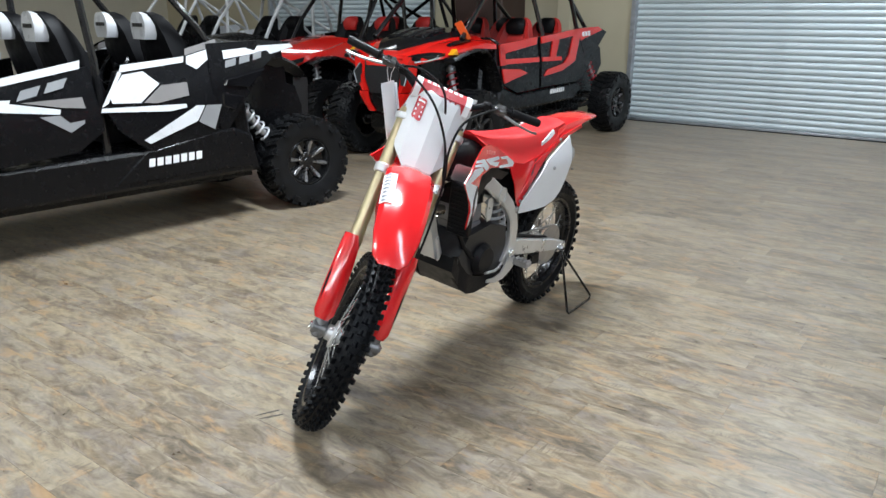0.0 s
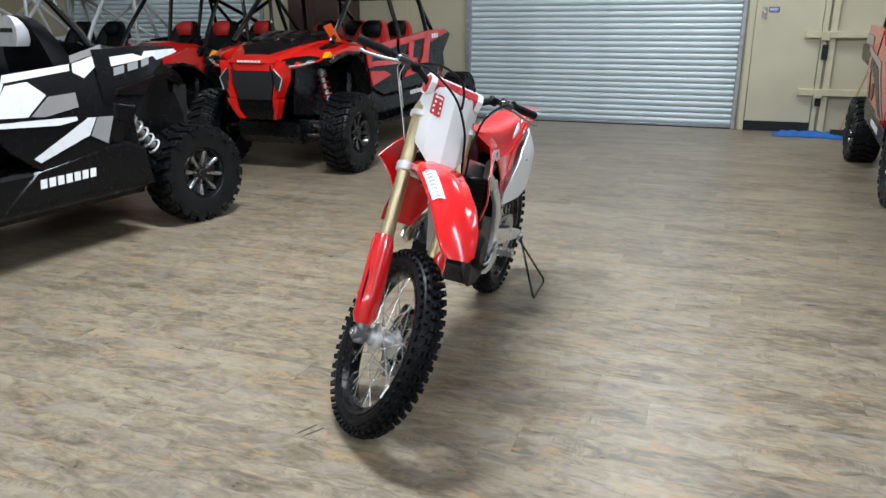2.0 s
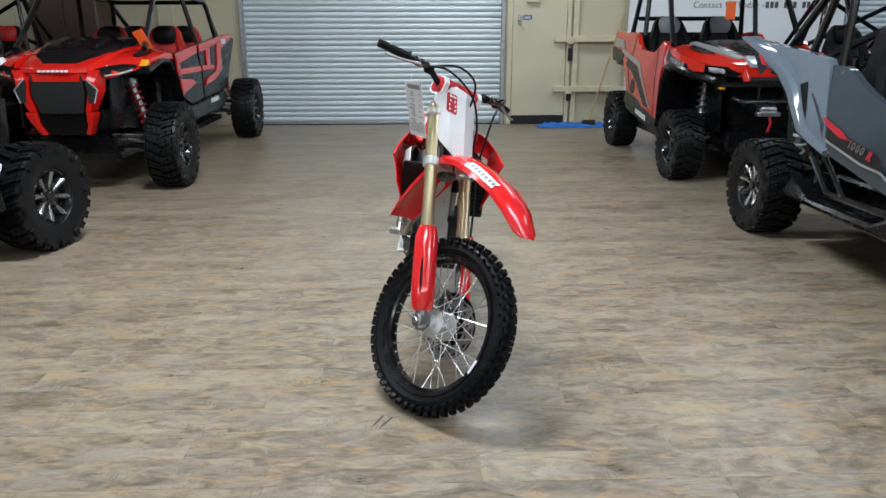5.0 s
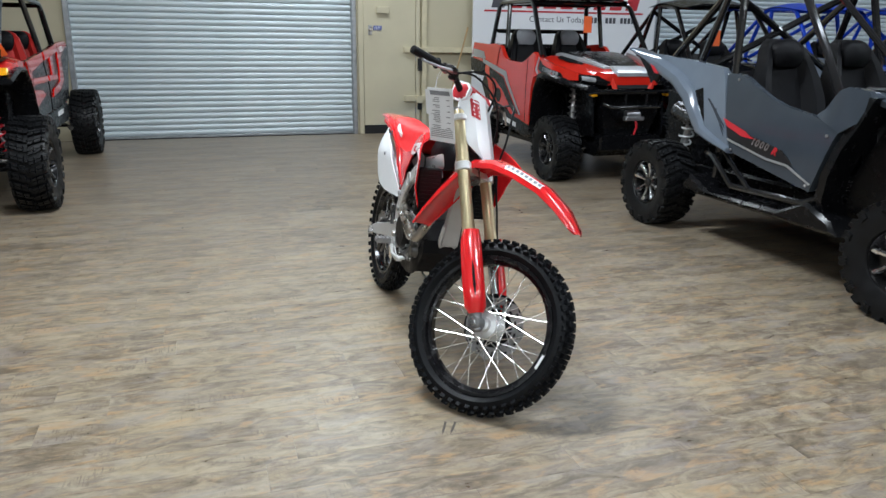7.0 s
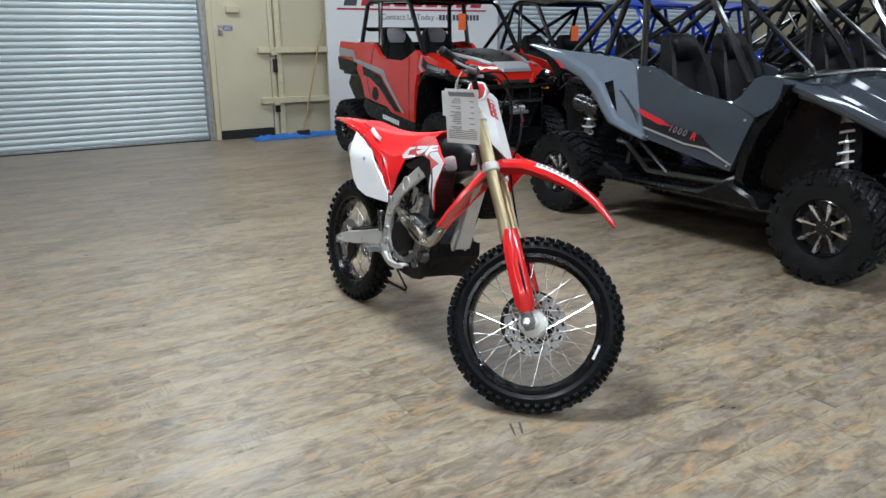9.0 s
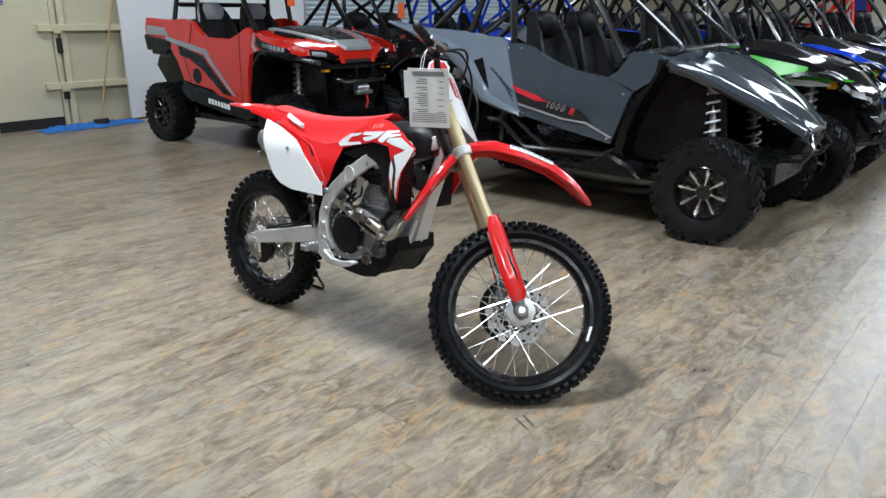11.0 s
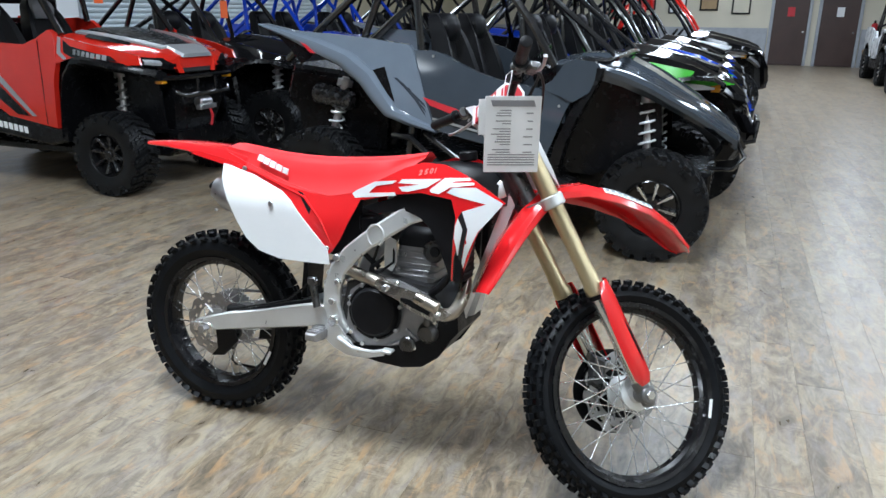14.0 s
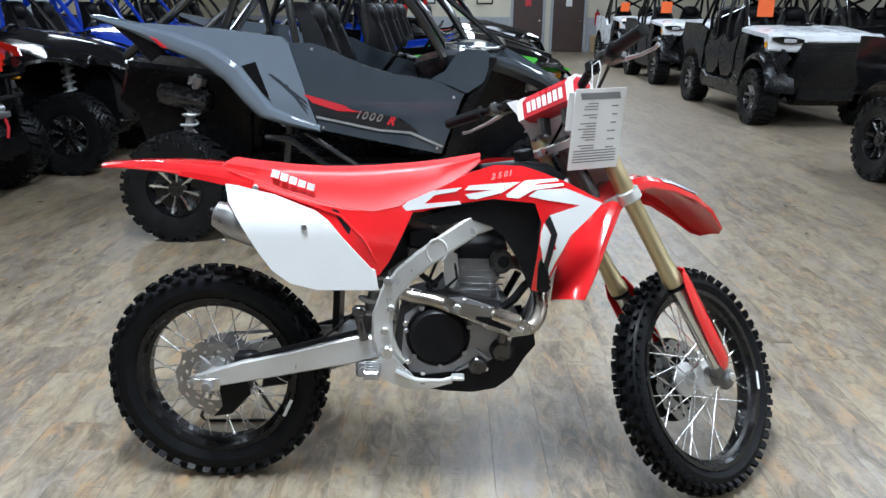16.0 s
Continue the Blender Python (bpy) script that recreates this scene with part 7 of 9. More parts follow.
for i, wv in enumerate((0.022, 0.024, 0.02, 0.022)):
    z = 1.1305 + i * 0.0165
    b = Geo()
    for k, (y0, y1) in enumerate(((-0.058 - wv / 2, -0.058 + wv / 2),)):
        b.add([tuple(plate_at(y * 1.2, zz, 0.0045)) for y, zz in ((y0, z), (y1, z), (y1, z + 0.008), (y0, z + 0.008))], [(0, 1, 2, 3)])
    part("letter_bar", b, M_DECALW, plate)

# front fender: one sweeping trough
FEN = [(1.690, 0.812, 0.030, 0.006), (1.672, 0.832, 0.052, 0.014), (1.60, 0.895, 0.068, 0.026), (1.50, 0.946, 0.074, 0.032), (1.38, 0.975, 0.078, 0.036), (1.26, 0.988, 0.078, 0.040), (1.16, 0.965, 0.074, 0.040), (1.09, 0.895, 0.072, 0.034), (1.03, 0.790, 0.070, 0.028), (0.985, 0.690, 0.066, 0.020), (0.958, 0.615, 0.054, 0.010)]
FEN = [(x, z, w * 1.22, dr * 1.1) for x, z, w, dr in FEN]
rings = []
for i, (x, z, w, dr) in enumerate(FEN):
    a, b = Vector((FEN[max(i - 1, 0)][0], FEN[max(i - 1, 0)][1])), Vector((FEN[min(i + 1, len(FEN) - 1)][0], FEN[min(i + 1, len(FEN) - 1)][1]))
    t = (b - a).normalized()
    nx, nz = -t.y, t.x
    if nz < 0 and x > 1.0:
        nx, nz = -nx, -nz
    if x <= 1.2 and nx > 0:
        nx, nz = -nx, -nz
    if x > 1.2 and nz < 0:
        nx, nz = -nx, -nz
    row = []
    for k, (yy, dd) in enumerate(((-1, 1.0), (-0.97, 0.55), (-0.80, 0.16), (-0.42, 0.03), (-0.30, -0.10), (0.30, -0.10), (0.42, 0.03), (0.80, 0.16), (0.97, 0.55), (1, 1.0))):
        row.append(Vector((x - nx * dd * dr, yy * w, z - nz * dd * dr)))
    th = 0.0035
    row += [p - Vector((nx * th, 0, nz * th)) + Vector((0, 0.002 if p.y < 0 else -0.002, 0)) for p in reversed(row)]
    rings.append(row)
fender = part("front_fender", Geo().loft(rings), M_RED, bike, "glossy red plastic front fender", m=STEER @ Matrix.Translation((0, 0, 0.83)) @ Matrix.Rotation(radians(5), 4, "X") @ Matrix.Translation((0, 0, -0.83)), angle=30)
# dealer sticker along one shoulder of the fender
rows = []
for x in (1.50, 1.455, 1.41, 1.365, 1.32):
    k = max(n_ for n_ in range(len(FEN) - 1) if FEN[n_][0] >= x)
    f = (FEN[k][0] - x) / (FEN[k][0] - FEN[k + 1][0])
    z, w, dr = (FEN[k][i] + (FEN[k + 1][i] - FEN[k][i]) * f for i in (1, 2, 3))
    rows.append([Vector((x, -w * e - 0.0012, z - dr * d + 0.003)) for e, d in ((0.50, 0.05), (0.66, 0.10), (0.80, 0.15), (0.89, 0.35), (0.975, 0.54))])
part("fender_decal", Geo().loft(rows, closed=False, caps=False), M_DECALW, fender, "white dealer sticker")
for k in range(4):
    q = lambda f, c, e: rows[k][c].lerp(rows[k][c + 1], e).lerp(rows[k + 1][c].lerp(rows[k + 1][c + 1], e), f) + Vector((0, -0.0012, 0.0012))
    for f0 in (0.08, 0.56):
        part("letter_bar", Geo().loft([[q(f0, 1, 0.3), q(f0 + 0.32, 1, 0.3)], [q(f0, 1, 1), q(f0 + 0.32, 1, 1)], [q(f0, 2, 1), q(f0 + 0.32, 2, 1)], [q(f0, 3, 0.2), q(f0 + 0.32, 3, 0.2)]], closed=False, caps=False), M_INK, fender)

# frame
for s in (-1, 1):
    spar = [((1.035, 0.955), 0.030, 0.052, 0.020), ((0.93, 0.915), 0.075, 0.070, 0.022), ((0.82, 0.880), 0.112, 0.066, 0.024), ((0.745, 0.850), 0.125, 0.060, 0.024), ((0.667, 0.796), 0.128, 0.060, 0.024), ((0.60, 0.748), 0.128, 0.058, 0.024), ((0.545, 0.700), 0.126, 0.060, 0.024), ((0.500, 0.640), 0.124, 0.060, 0.026), ((0.478, 0.575), 0.122, 0.062, 0.026), ((0.478, 0.510), 0.122, 0.066, 0.026), ((0.497, 0.455), 0.122, 0.064, 0.024), ((0.530, 0.415), 0.118, 0.050, 0.020)]
    rings = []
    for i, ((x, z), y, w, t) in enumerate(spar):
        a, b = Vector(spar[max(i - 1, 0)][0]), Vector(spar[min(i + 1, len(spar) - 1)][0])
        d = (b - a).normalized()
        n = Vector((-d.y, d.x))
        rings.append([(x + n.x * w / 2 * k, s * (y + e * t / 2), z + n.y * w / 2 * k) for k, e in ((-0.78, 1), (0.78, 1), (1, 0.6), (1, -0.6), (0.78, -1), (-0.78, -1), (-1, -0.6), (-1, 0.6))])
    fr = part("frame_spar", Geo().loft(rings), M_GREYALU, bike, "brushed aluminium frame spar", angle=30)
    part("weld_bead", Geo().tube([(0.640 + 0.03 * math.cos(t), s * 0.1405, 0.775 + 0.036 * math.sin(t)) for t in (radians(a) for a in range(-60, 250, 30))], 0.004, 6), M_GREYALU, fr)
    part("subframe_bolt", Geo().cyl((0.497, s * 0.130, 0.683), (0.497, s * 0.146, 0.683), 0.013, 12, bevel=0.003), M_STEEL, fr)
    part("pivot_bolt", Geo().cyl((0.492, s * 0.125, 0.462), (0.492, s * 0.150, 0.462), 0.021, 12, bevel=0.005), M_CHROME, fr)
    part("engine_hanger", Geo().shell([(0.66, 0.775), (0.70, 0.76), (0.705, 0.69), (0.69, 0.655), (0.665, 0.665), (0.66, 0.70)], lambda x, z, s=s: s * 0.11, 0.006, 0.05), M_GREYALU, fr)
    # heel guard / lower cradle
    cr = [(0.455, 0.430), (0.475, 0.455), (0.515, 0.452), (0.545, 0.42), (0.575, 0.388), (0.63, 0.378), (0.685, 0.385), (0.690, 0.372), (0.62, 0.352), (0.55, 0.352), (0.50, 0.372), (0.468, 0.395)]
    part("heel_guard", Geo().shell(cr, lambda x, z, s=s: s * 0.148, 0.006, 0.03), M_GREYALU, fr, "aluminium heel guard")
    part("lower_rail", Geo().tube([(0.53, s * 0.105, 0.40), (0.62, s * 0.09, 0.372), (0.78, s * 0.065, 0.38), (0.87, s * 0.045, 0.43), (0.915, s * 0.035, 0.50), (0.955, s * 0.028, 0.62)], 0.016, 10), M_GREYALU, fr)
    peg = part("foot_peg", Geo().prism([(0.43, 0.405), (0.475, 0.405), (0.475, 0.432), (0.43, 0.432)], s * 0.14, s * 0.225, 0.006), M_STEEL, bike)
    for k in range(4):
        part("peg_tooth", Geo().box(0.434, s * (0.155 + 0.02 * k) - 0.003, 0.430, 0.471, s * (0.155 + 0.02 * k) + 0.003, 0.440, 0.001), M_STEEL, peg)
part("down_tube", Geo().loft([[(x + a * 0.022, b * w, z + a * 0.008) for a, b in ((-1, -1), (1, -1), (1, 1), (-1, 1))] for x, z, w in ((1.065, 0.945, 0.030), (1.02, 0.80, 0.032), (0.975, 0.66, 0.034), (0.94, 0.52, 0.040))]), M_GREYALU, bike)
part("head_tube", Geo().cyl(on_axis(0.60, 0.03), on_axis(0.835, 0.03), 0.040, 20, bevel=0.006).loft([[(x, y, z) for y, z in ((-w, z0), (w, z0), (w, z1), (-w, z1))] for x, w, z0, z1 in ((1.05, 0.030, 0.90, 0.985), (0.97, 0.045, 0.885, 0.975), (0.90, 0.07, 0.87, 0.94))]), M_CAST, bike)

# swingarm
for s in (-1, 1):
    arm = part("swingarm", Geo().loft([[(x, s * (y + e * 0.016), z + k * h) for e, k in ((-1, -0.85), (-0.6, -1), (0.6, -1), (1, -0.85), (1, 0.85), (0.6, 1), (-0.6, 1), (-1, 0.85))] for x, y, z, h in ((-0.098, 0.106, 0.352, 0.020), (-0.05, 0.108, 0.362, 0.026), (0.05, 0.110, 0.388, 0.033), (0.20, 0.112, 0.420, 0.036), (0.33, 0.112, 0.450, 0.040), (0.405, 0.110, 0.466, 0.042), (0.42, 0.108, 0.468, 0.038), (0.47, 0.100, 0.468, 0.036))]), M_GREYALU, bike, "polished box-section swingarm", angle=28)
    part("axle_block", Geo().box(-0.105, s * 0.125 - 0.004, 0.328, -0.02, s * 0.125 + 0.004, 0.366, 0.003), M_ALLOY, arm)
    part("axle_nut", Geo().cyl((RX, s * 0.126, WR), (RX, s * 0.145, WR), 0.016, 6, bevel=0.002), M_STEEL, arm)
    part("chain_adjuster", Geo().cyl((-0.125, s * 0.112, 0.350), (-0.09, s * 0.112, 0.353), 0.006, 8), M_STEEL, arm)
part("chain_slider", Geo().tube([(0.06, 0.09, 0.425), (0.22, 0.09, 0.466), (0.40, 0.088, 0.515)], [0.006, 0.010, 0.011], 8).tube([(0.08, -0.105, 0.424), (0.22, -0.105, 0.464), (0.40, -0.100, 0.512)], [0.005, 0.009, 0.010], 8), M_BLKSOFT, bike)
part("swingarm_bridge", Geo().box(0.33, -0.10, 0.44, 0.40, 0.10, 0.50, 0.015), M_GREYALU, bike)
part("chain_guide", Geo().prism([(0.06, 0.27), (0.16, 0.285), (0.15, 0.335), (0.07, 0.335)], 0.045, 0.075, 0.006), M_BLKSOFT, bike)
part("disc_guard", Geo().prism([(-0.04, 0.335), (0.05, 0.345), (0.06, 0.30), (0.0, 0.235), (-0.06, 0.225), (-0.03, 0.26)], -0.085, -0.075, 0.003), M_BLKSOFT, bike)
part("rear_caliper", Geo().box(0.015, -0.10, 0.385, 0.095, -0.055, 0.44, 0.012), M_BLKSOFT, bike)
# chain: two runs of short links
links = Geo()
for zA, zB in ((WR + 0.108, 0.505), (WR - 0.108, 0.425)):
    for i in range(44):
        f = i / 44
        x, z = RX + (0.56 - RX) * f, zA + (zB - zA) * f
        links.box(x, 0.049 if i % 2 else 0.051, z - 0.0055, x + 0.0165, 0.061 if i % 2 else 0.059, z + 0.0055, 0.0015)
tagged(part("chain", links, M_STEEL, bike), "steel drive chain", kind="stuff")
part("rear_shock", Geo().cyl((0.40, 0.0, 0.46), (0.50, 0, 0.80), 0.022, 14), M_STEEL, bike)
part("shock_spring", coil((0.42, 0, 0.53), (0.49, 0, 0.76), 0.042, 6, 0.008, 14), M_WHITEP, bike)

# engine
eng = part("engine", Geo().loft([[(x, y, z) for x, z in ((0.50, 0.42), (0.56, 0.375), (0.80, 0.375), (0.88, 0.44), (0.90, 0.53), (0.83, 0.62), (0.66, 0.64), (0.53, 0.60))] for y in (-0.115, -0.09, 0.09, 0.115)]), M_CASE, bike, "grey cast engine with black clutch cover", angle=25)
part("clutch_cover", Geo().cyl((0.645, -0.11, 0.517), (0.645, -0.158, 0.517), 0.090, 40, r2=0.084, bevel=0.010), M_BLKSOFT, eng, "matt black round clutch cover")
part("clutch_rim", Geo().tube([(0.645 + 0.091 * math.cos(t), -0.135, 0.517 + 0.091 * math.sin(t)) for t in (2 * math.pi * k / 40 for k in range(40))], 0.006, 6, closed=True), M_BLKSOFT, eng)
for k in range(7):
    t = 2 * math.pi * k / 7 + 0.3
    part("cover_bolt", Geo().cyl((0.645 + 0.096 * math.cos(t), -0.118, 0.517 + 0.096 * math.sin(t)), (0.645 + 0.096 * math.cos(t), -0.142, 0.517 + 0.096 * math.sin(t)), 0.008, 8, bevel=0.002), M_STEEL, eng)
case = part("crankcase_cover", Geo().shell([(0.535, 0.45), (0.56, 0.40), (0.64, 0.385), (0.74, 0.388), (0.81, 0.415), (0.862, 0.47), (0.87, 0.545), (0.815, 0.60), (0.72, 0.632), (0.61, 0.625), (0.545, 0.575)], lambda x, z: -0.124, 0.016, 0.03), M_CYL, eng, "bare cast crankcase cover")
for x, z in ((0.555, 0.43), (0.60, 0.395), (0.70, 0.39), (0.79, 0.412), (0.858, 0.51), (0.80, 0.598), (0.72, 0.622), (0.60, 0.615), (0.548, 0.55)):
    part("case_bolt", Geo().cyl((x, -0.120, z), (x, -0.134, z), 0.0085, 8, bevel=0.002), M_CHROME, case)
for x0, z0, x1, z1 in ((0.755, 0.56, 0.84, 0.53), (0.76, 0.47, 0.80, 0.44), (0.78, 0.585, 0.82, 0.575), (0.75, 0.43, 0.70, 0.405)):
    part("case_rib", Geo().tube([(x0, -0.124, z0), ((x0 + x1) / 2, -0.131, (z0 + z1) / 2), (x1, -0.124, z1)], 0.006, 8), M_CYL, case)
part("filler_plug", Geo().cyl((0.775, -0.12, 0.575), (0.775, -0.145, 0.575), 0.016, 10, bevel=0.003), M_BLKSOFT, case)
for k in range(5):
    part("cylinder_rib", Geo().box(0.680 + 0.004 * k, -0.080, 0.640 + 0.020 * k, 0.835 + 0.004 * k, -0.073, 0.645 + 0.020 * k, 0.001), M_CYL, eng)
part("starter_cable", Geo().tube([(0.60, -0.11, 0.64), (0.66, -0.13, 0.655), (0.70, -0.12, 0.69), (0.69, -0.10, 0.75)], 0.0045, 7), M_BLKSOFT, eng)
part("linkage", Geo().box(0.395, -0.125, 0.375, 0.445, -0.085, 0.43, 0.008).cyl((0.42, -0.14, 0.40), (0.42, 0.14, 0.40), 0.014, 14), M_CYL, bike, "cast suspension linkage")
part("brake_line", Geo().tube([(0.41, -0.138, 0.60), (0.37, -0.135, 0.56), (0.30, -0.128, 0.502), (0.18, -0.125, 0.468), (0.07, -0.11, 0.435)], 0.004, 7), M_BLKSOFT, bike)
for x, z in ((0.505, 0.60), (0.485, 0.53), (0.60, 0.372)):
    part("frame_bolt", Geo().cyl((x, -0.132, z), (x, -0.148, z), 0.012, 10, bevel=0.003), M_CHROME, bike)
part("water_pump", Geo().cyl((0.835, -0.10, 0.47), (0.835, -0.150, 0.47), 0.040, 24, r2=0.032, bevel=0.008).tube([(0.835, -0.135, 0.50), (0.84, -0.14, 0.545), (0.825, -0.12, 0.60)], 0.014, 10), M_CAST, eng)
part("oil_cover", Geo().cyl((0.765, -0.11, 0.42), (0.765, -0.140, 0.42), 0.028, 20, bevel=0.006), M_CAST, eng)
part("stator_cover", Geo().cyl((0.72, 0.11, 0.49), (0.72, 0.150, 0.49), 0.075, 32, r2=0.068, bevel=0.010), M_BLKSOFT, eng)
part("cylinder", Geo().loft([[(0.745 + 0.16 * h + a * 0.072 * k, b * 0.075 * k, 0.62 + h * 0.95) for a, b in ((-1, -0.8), (-0.8, -1), (0.8, -1), (1, -0.8), (1, 0.8), (0.8, 1), (-0.8, 1), (-1, 0.8))] for h, k in ((0.0, 1.0), (0.035, 1.0), (0.037, 0.95), (0.05, 0.95), (0.052, 1.02), (0.10, 1.02), (0.135, 1.0))]), M_CYL, eng)
part("head_cover", Geo().loft([[(0.768 + 0.16 * h + a * 0.078 * k, b * 0.085 * k, 0.742 + h * 0.95) for a, b in ((-1, -0.8), (-0.8, -1), (0.8, -1), (1, -0.8), (1, 0.8), (0.8, 1), (-0.8, 1), (-1, 0.8))] for h, k in ((0.0, 1.0), (0.03, 1.0), (0.05, 0.9), (0.07, 0.72))]), M_BLKSOFT, eng, "black cylinder head cover")
part("cam_cap", Geo().cyl((0.83, -0.075, 0.735), (0.83, -0.105, 0.735), 0.036, 24, bevel=0.006), M_CAST, eng)
part("cam_plug", Geo().cyl((0.838, -0.10, 0.738), (0.838, -0.112, 0.738), 0.018, 16, bevel=0.003), M_BLKSOFT, eng)
for z, x in ((0.66, 0.70), (0.66, 0.80), (0.71, 0.72), (0.71, 0.81)):
    part("head_bolt", Geo().cyl((x, -0.074, z), (x, -0.088, z), 0.008, 8, bevel=0.002), M_STEEL, eng)
part("throttle_body", Geo().cyl((0.66, 0, 0.76), (0.54, 0, 0.80), 0.034, 18).box(0.55, -0.09, 0.77, 0.63, -0.03, 0.83, 0.01), M_BLKSOFT, eng)
part("brake_pedal", Geo().tube([(0.52, -0.155, 0.41), (0.58, -0.165, 0.385), (0.66, -0.165, 0.385), (0.70, -0.16, 0.395)], [0.009, 0.007, 0.007, 0.008], 8).box(0.685, -0.175, 0.388, 0.725, -0.135, 0.40, 0.004), M_GREYALU, bike)
part("master_cylinder", Geo().cyl((0.425, -0.135, 0.50), (0.405, -0.135, 0.585), 0.013, 12).box(0.39, -0.15, 0.575, 0.43, -0.12, 0.605, 0.006), M_CAST, bike)
part("shift_lever", Geo().tube([(0.58, 0.15, 0.44), (0.66, 0.165, 0.43), (0.74, 0.165, 0.44)], 0.006, 8), M_GREYALU, bike)

# exhaust: header loops to the side, guard, two silencers
HP = [(0.865, -0.01, 0.715), (0.900, -0.03, 0.715), (0.935, -0.075, 0.68), (0.950, -0.125, 0.615), (0.928, -0.150, 0.56), (0.88, -0.155, 0.548), (0.80, -0.150, 0.566), (0.72, -0.145, 0.595), (0.64, -0.135, 0.622), (0.56, -0.115, 0.635), (0.48, -0.10, 0.66)]
P = [Vector(p) for p in HP]
sm = []
for i in range(len(P) - 1):
    p0, p1, p2, p3 = P[max(i - 1, 0)], P[i], P[i + 1], P[min(i + 2, len(P) - 1)]
    for k in range(5):
        t = k / 5
        sm.append(0.5 * ((2 * p1) + (p2 - p0) * t + (2 * p0 - 5 * p1 + 4 * p2 - p3) * t * t + (3 * p1 - p0 - 3 * p2 + p3) * t ** 3))
pipe = part("exhaust_pipe", Geo().tube(sm + [P[-1]], 0.0215, 16), M_PIPE, bike, "stainless exhaust header pipe")
part("resonance_chamber", Geo().cyl((0.80, -0.168, 0.598), (0.885, -0.172, 0.570), 0.021, 18, bevel=0.006), M_PIPE, pipe)
part("heat_shield", Geo().shell([(0.665, 0.640), (0.80, 0.615), (0.845, 0.610), (0.93, 0.560), (0.905, 0.535), (0.865, 0.528), (0.79, 0.552), (0.74, 0.582), (0.68, 0.600), (0.655, 0.618)], lambda x, z: -0.178 + 0.10 * max(0, 0.72 - x), 0.004, 0.03), M_ALLOY, pipe, "polished heat shield with a slot")
part("shield_slot", Geo().shell([(0.755, 0.590), (0.79, 0.588), (0.86, 0.556), (0.855, 0.545), (0.79, 0.566), (0.757, 0.580)], lambda x, z: -0.1805, 0.002, 0.03), M_BLKSOFT, pipe)
for x, z in ((0.70, 0.615), (0.885, 0.55)):
    part("shield_bolt", Geo().cyl((x, -0.172, z), (x, -0.187, z), 0.011, 10, bevel=0.003), M_CHROME, pipe)
for s in (-1, 1):
    mf = part("silencer", Geo().loft([[(x + 0.38 * 0 + rr * 0.33 * math.sin(t), s * (0.112 + 0.75 * rr * math.cos(t)), z + rr * math.sin(t)) for t in (2 * math.pi * k / 22 for k in range(22))] for x, z, rr in ((0.42, 0.705, 0.026), (0.36, 0.732, 0.046), (0.30, 0.755, 0.050), (0.06, 0.845, 0.050), (0.045, 0.851, 0.0515), (0.03, 0.857, 0.048), (-0.01, 0.874, 0.036), (-0.016, 0.877, 0.016))]), M_STEEL, bike, "brushed aluminium silencer")
    for x, z in ((0.02, 0.80), (0.20, 0.74)):
        part("silencer_rivet", Geo().cyl((x, s * 0.145, z), (x, s * 0.156, z), 0.006, 8, bevel=0.002), M_STEEL, mf)
    part("outlet", Geo().cyl((-0.012, s * 0.112, 0.875), (-0.026, s * 0.112, 0.881), 0.015, 14), M_BLKSOFT, mf)

part("skid_plate", Geo().loft([[(x, y, z) for x, z in ((0.50, 0.372), (0.62, 0.348), (0.74, 0.338), (0.845, 0.368), (0.938, 0.485), (0.930, 0.545), (0.905, 0.52), (0.83, 0.42), (0.78, 0.385), (0.52, 0.385))] for y in (-0.118, -0.108, 0.108, 0.118)]), M_BLKSOFT, bike, "black plastic skid plate", angle=25)
for s in (-1, 1):
    part("skid_side", Geo().shell([(0.58, 0.352), (0.66, 0.340), (0.75, 0.336), (0.82, 0.350), (0.872, 0.388), (0.905, 0.440), (0.920, 0.50), (0.915, 0.548), (0.895, 0.545), (0.872, 0.50), (0.83, 0.452), (0.78, 0.425), (0.70, 0.402), (0.58, 0.386)], lambda x, z, s=s: s * (0.128 - 0.25 * max(0, x - 0.84)), 0.012, 0.03), M_BLKSOFT, bike)
    rad = part("radiator", Geo().box(0.93, s * 0.135 - 0.055, 0.665, 0.965, s * 0.135 + 0.055, 0.885, 0.008), M_BLKSOFT, bike, m=pose(0, 0, 0))
    for i in range(12):
        part("louvre", Geo().box(0.960, s * 0.135 - 0.046, 0.675 + i * 0.0172, 0.969, s * 0.135 + 0.046, 0.681 + i * 0.0172, 0.001), M_BLKSOFT, rad)

# tank and seat
part("fuel_tank", Geo().loft([[(x, a * w, z0 + b * (z1 - z0)) for a, b in ((-1, 0), (-1, 0.6), (-0.7, 0.92), (-0.3, 1), (0.3, 1), (0.7, 0.92), (1, 0.6), (1, 0))] for x, w, z0, z1 in ((0.66, 0.05, 0.86, 0.985), (0.76, 0.075, 0.86, 1.015), (0.88, 0.085, 0.87, 1.03), (0.97, 0.075, 0.88, 1.02), (1.02, 0.05, 0.90, 0.99))]), M_BLKSOFT, bike, "black tank cover", angle=50)
part("fuel_cap", Geo().cyl((0.90, 0, 1.03), (0.895, 0, 1.062), 0.030, 20, bevel=0.005), M_BLKSOFT, bike)
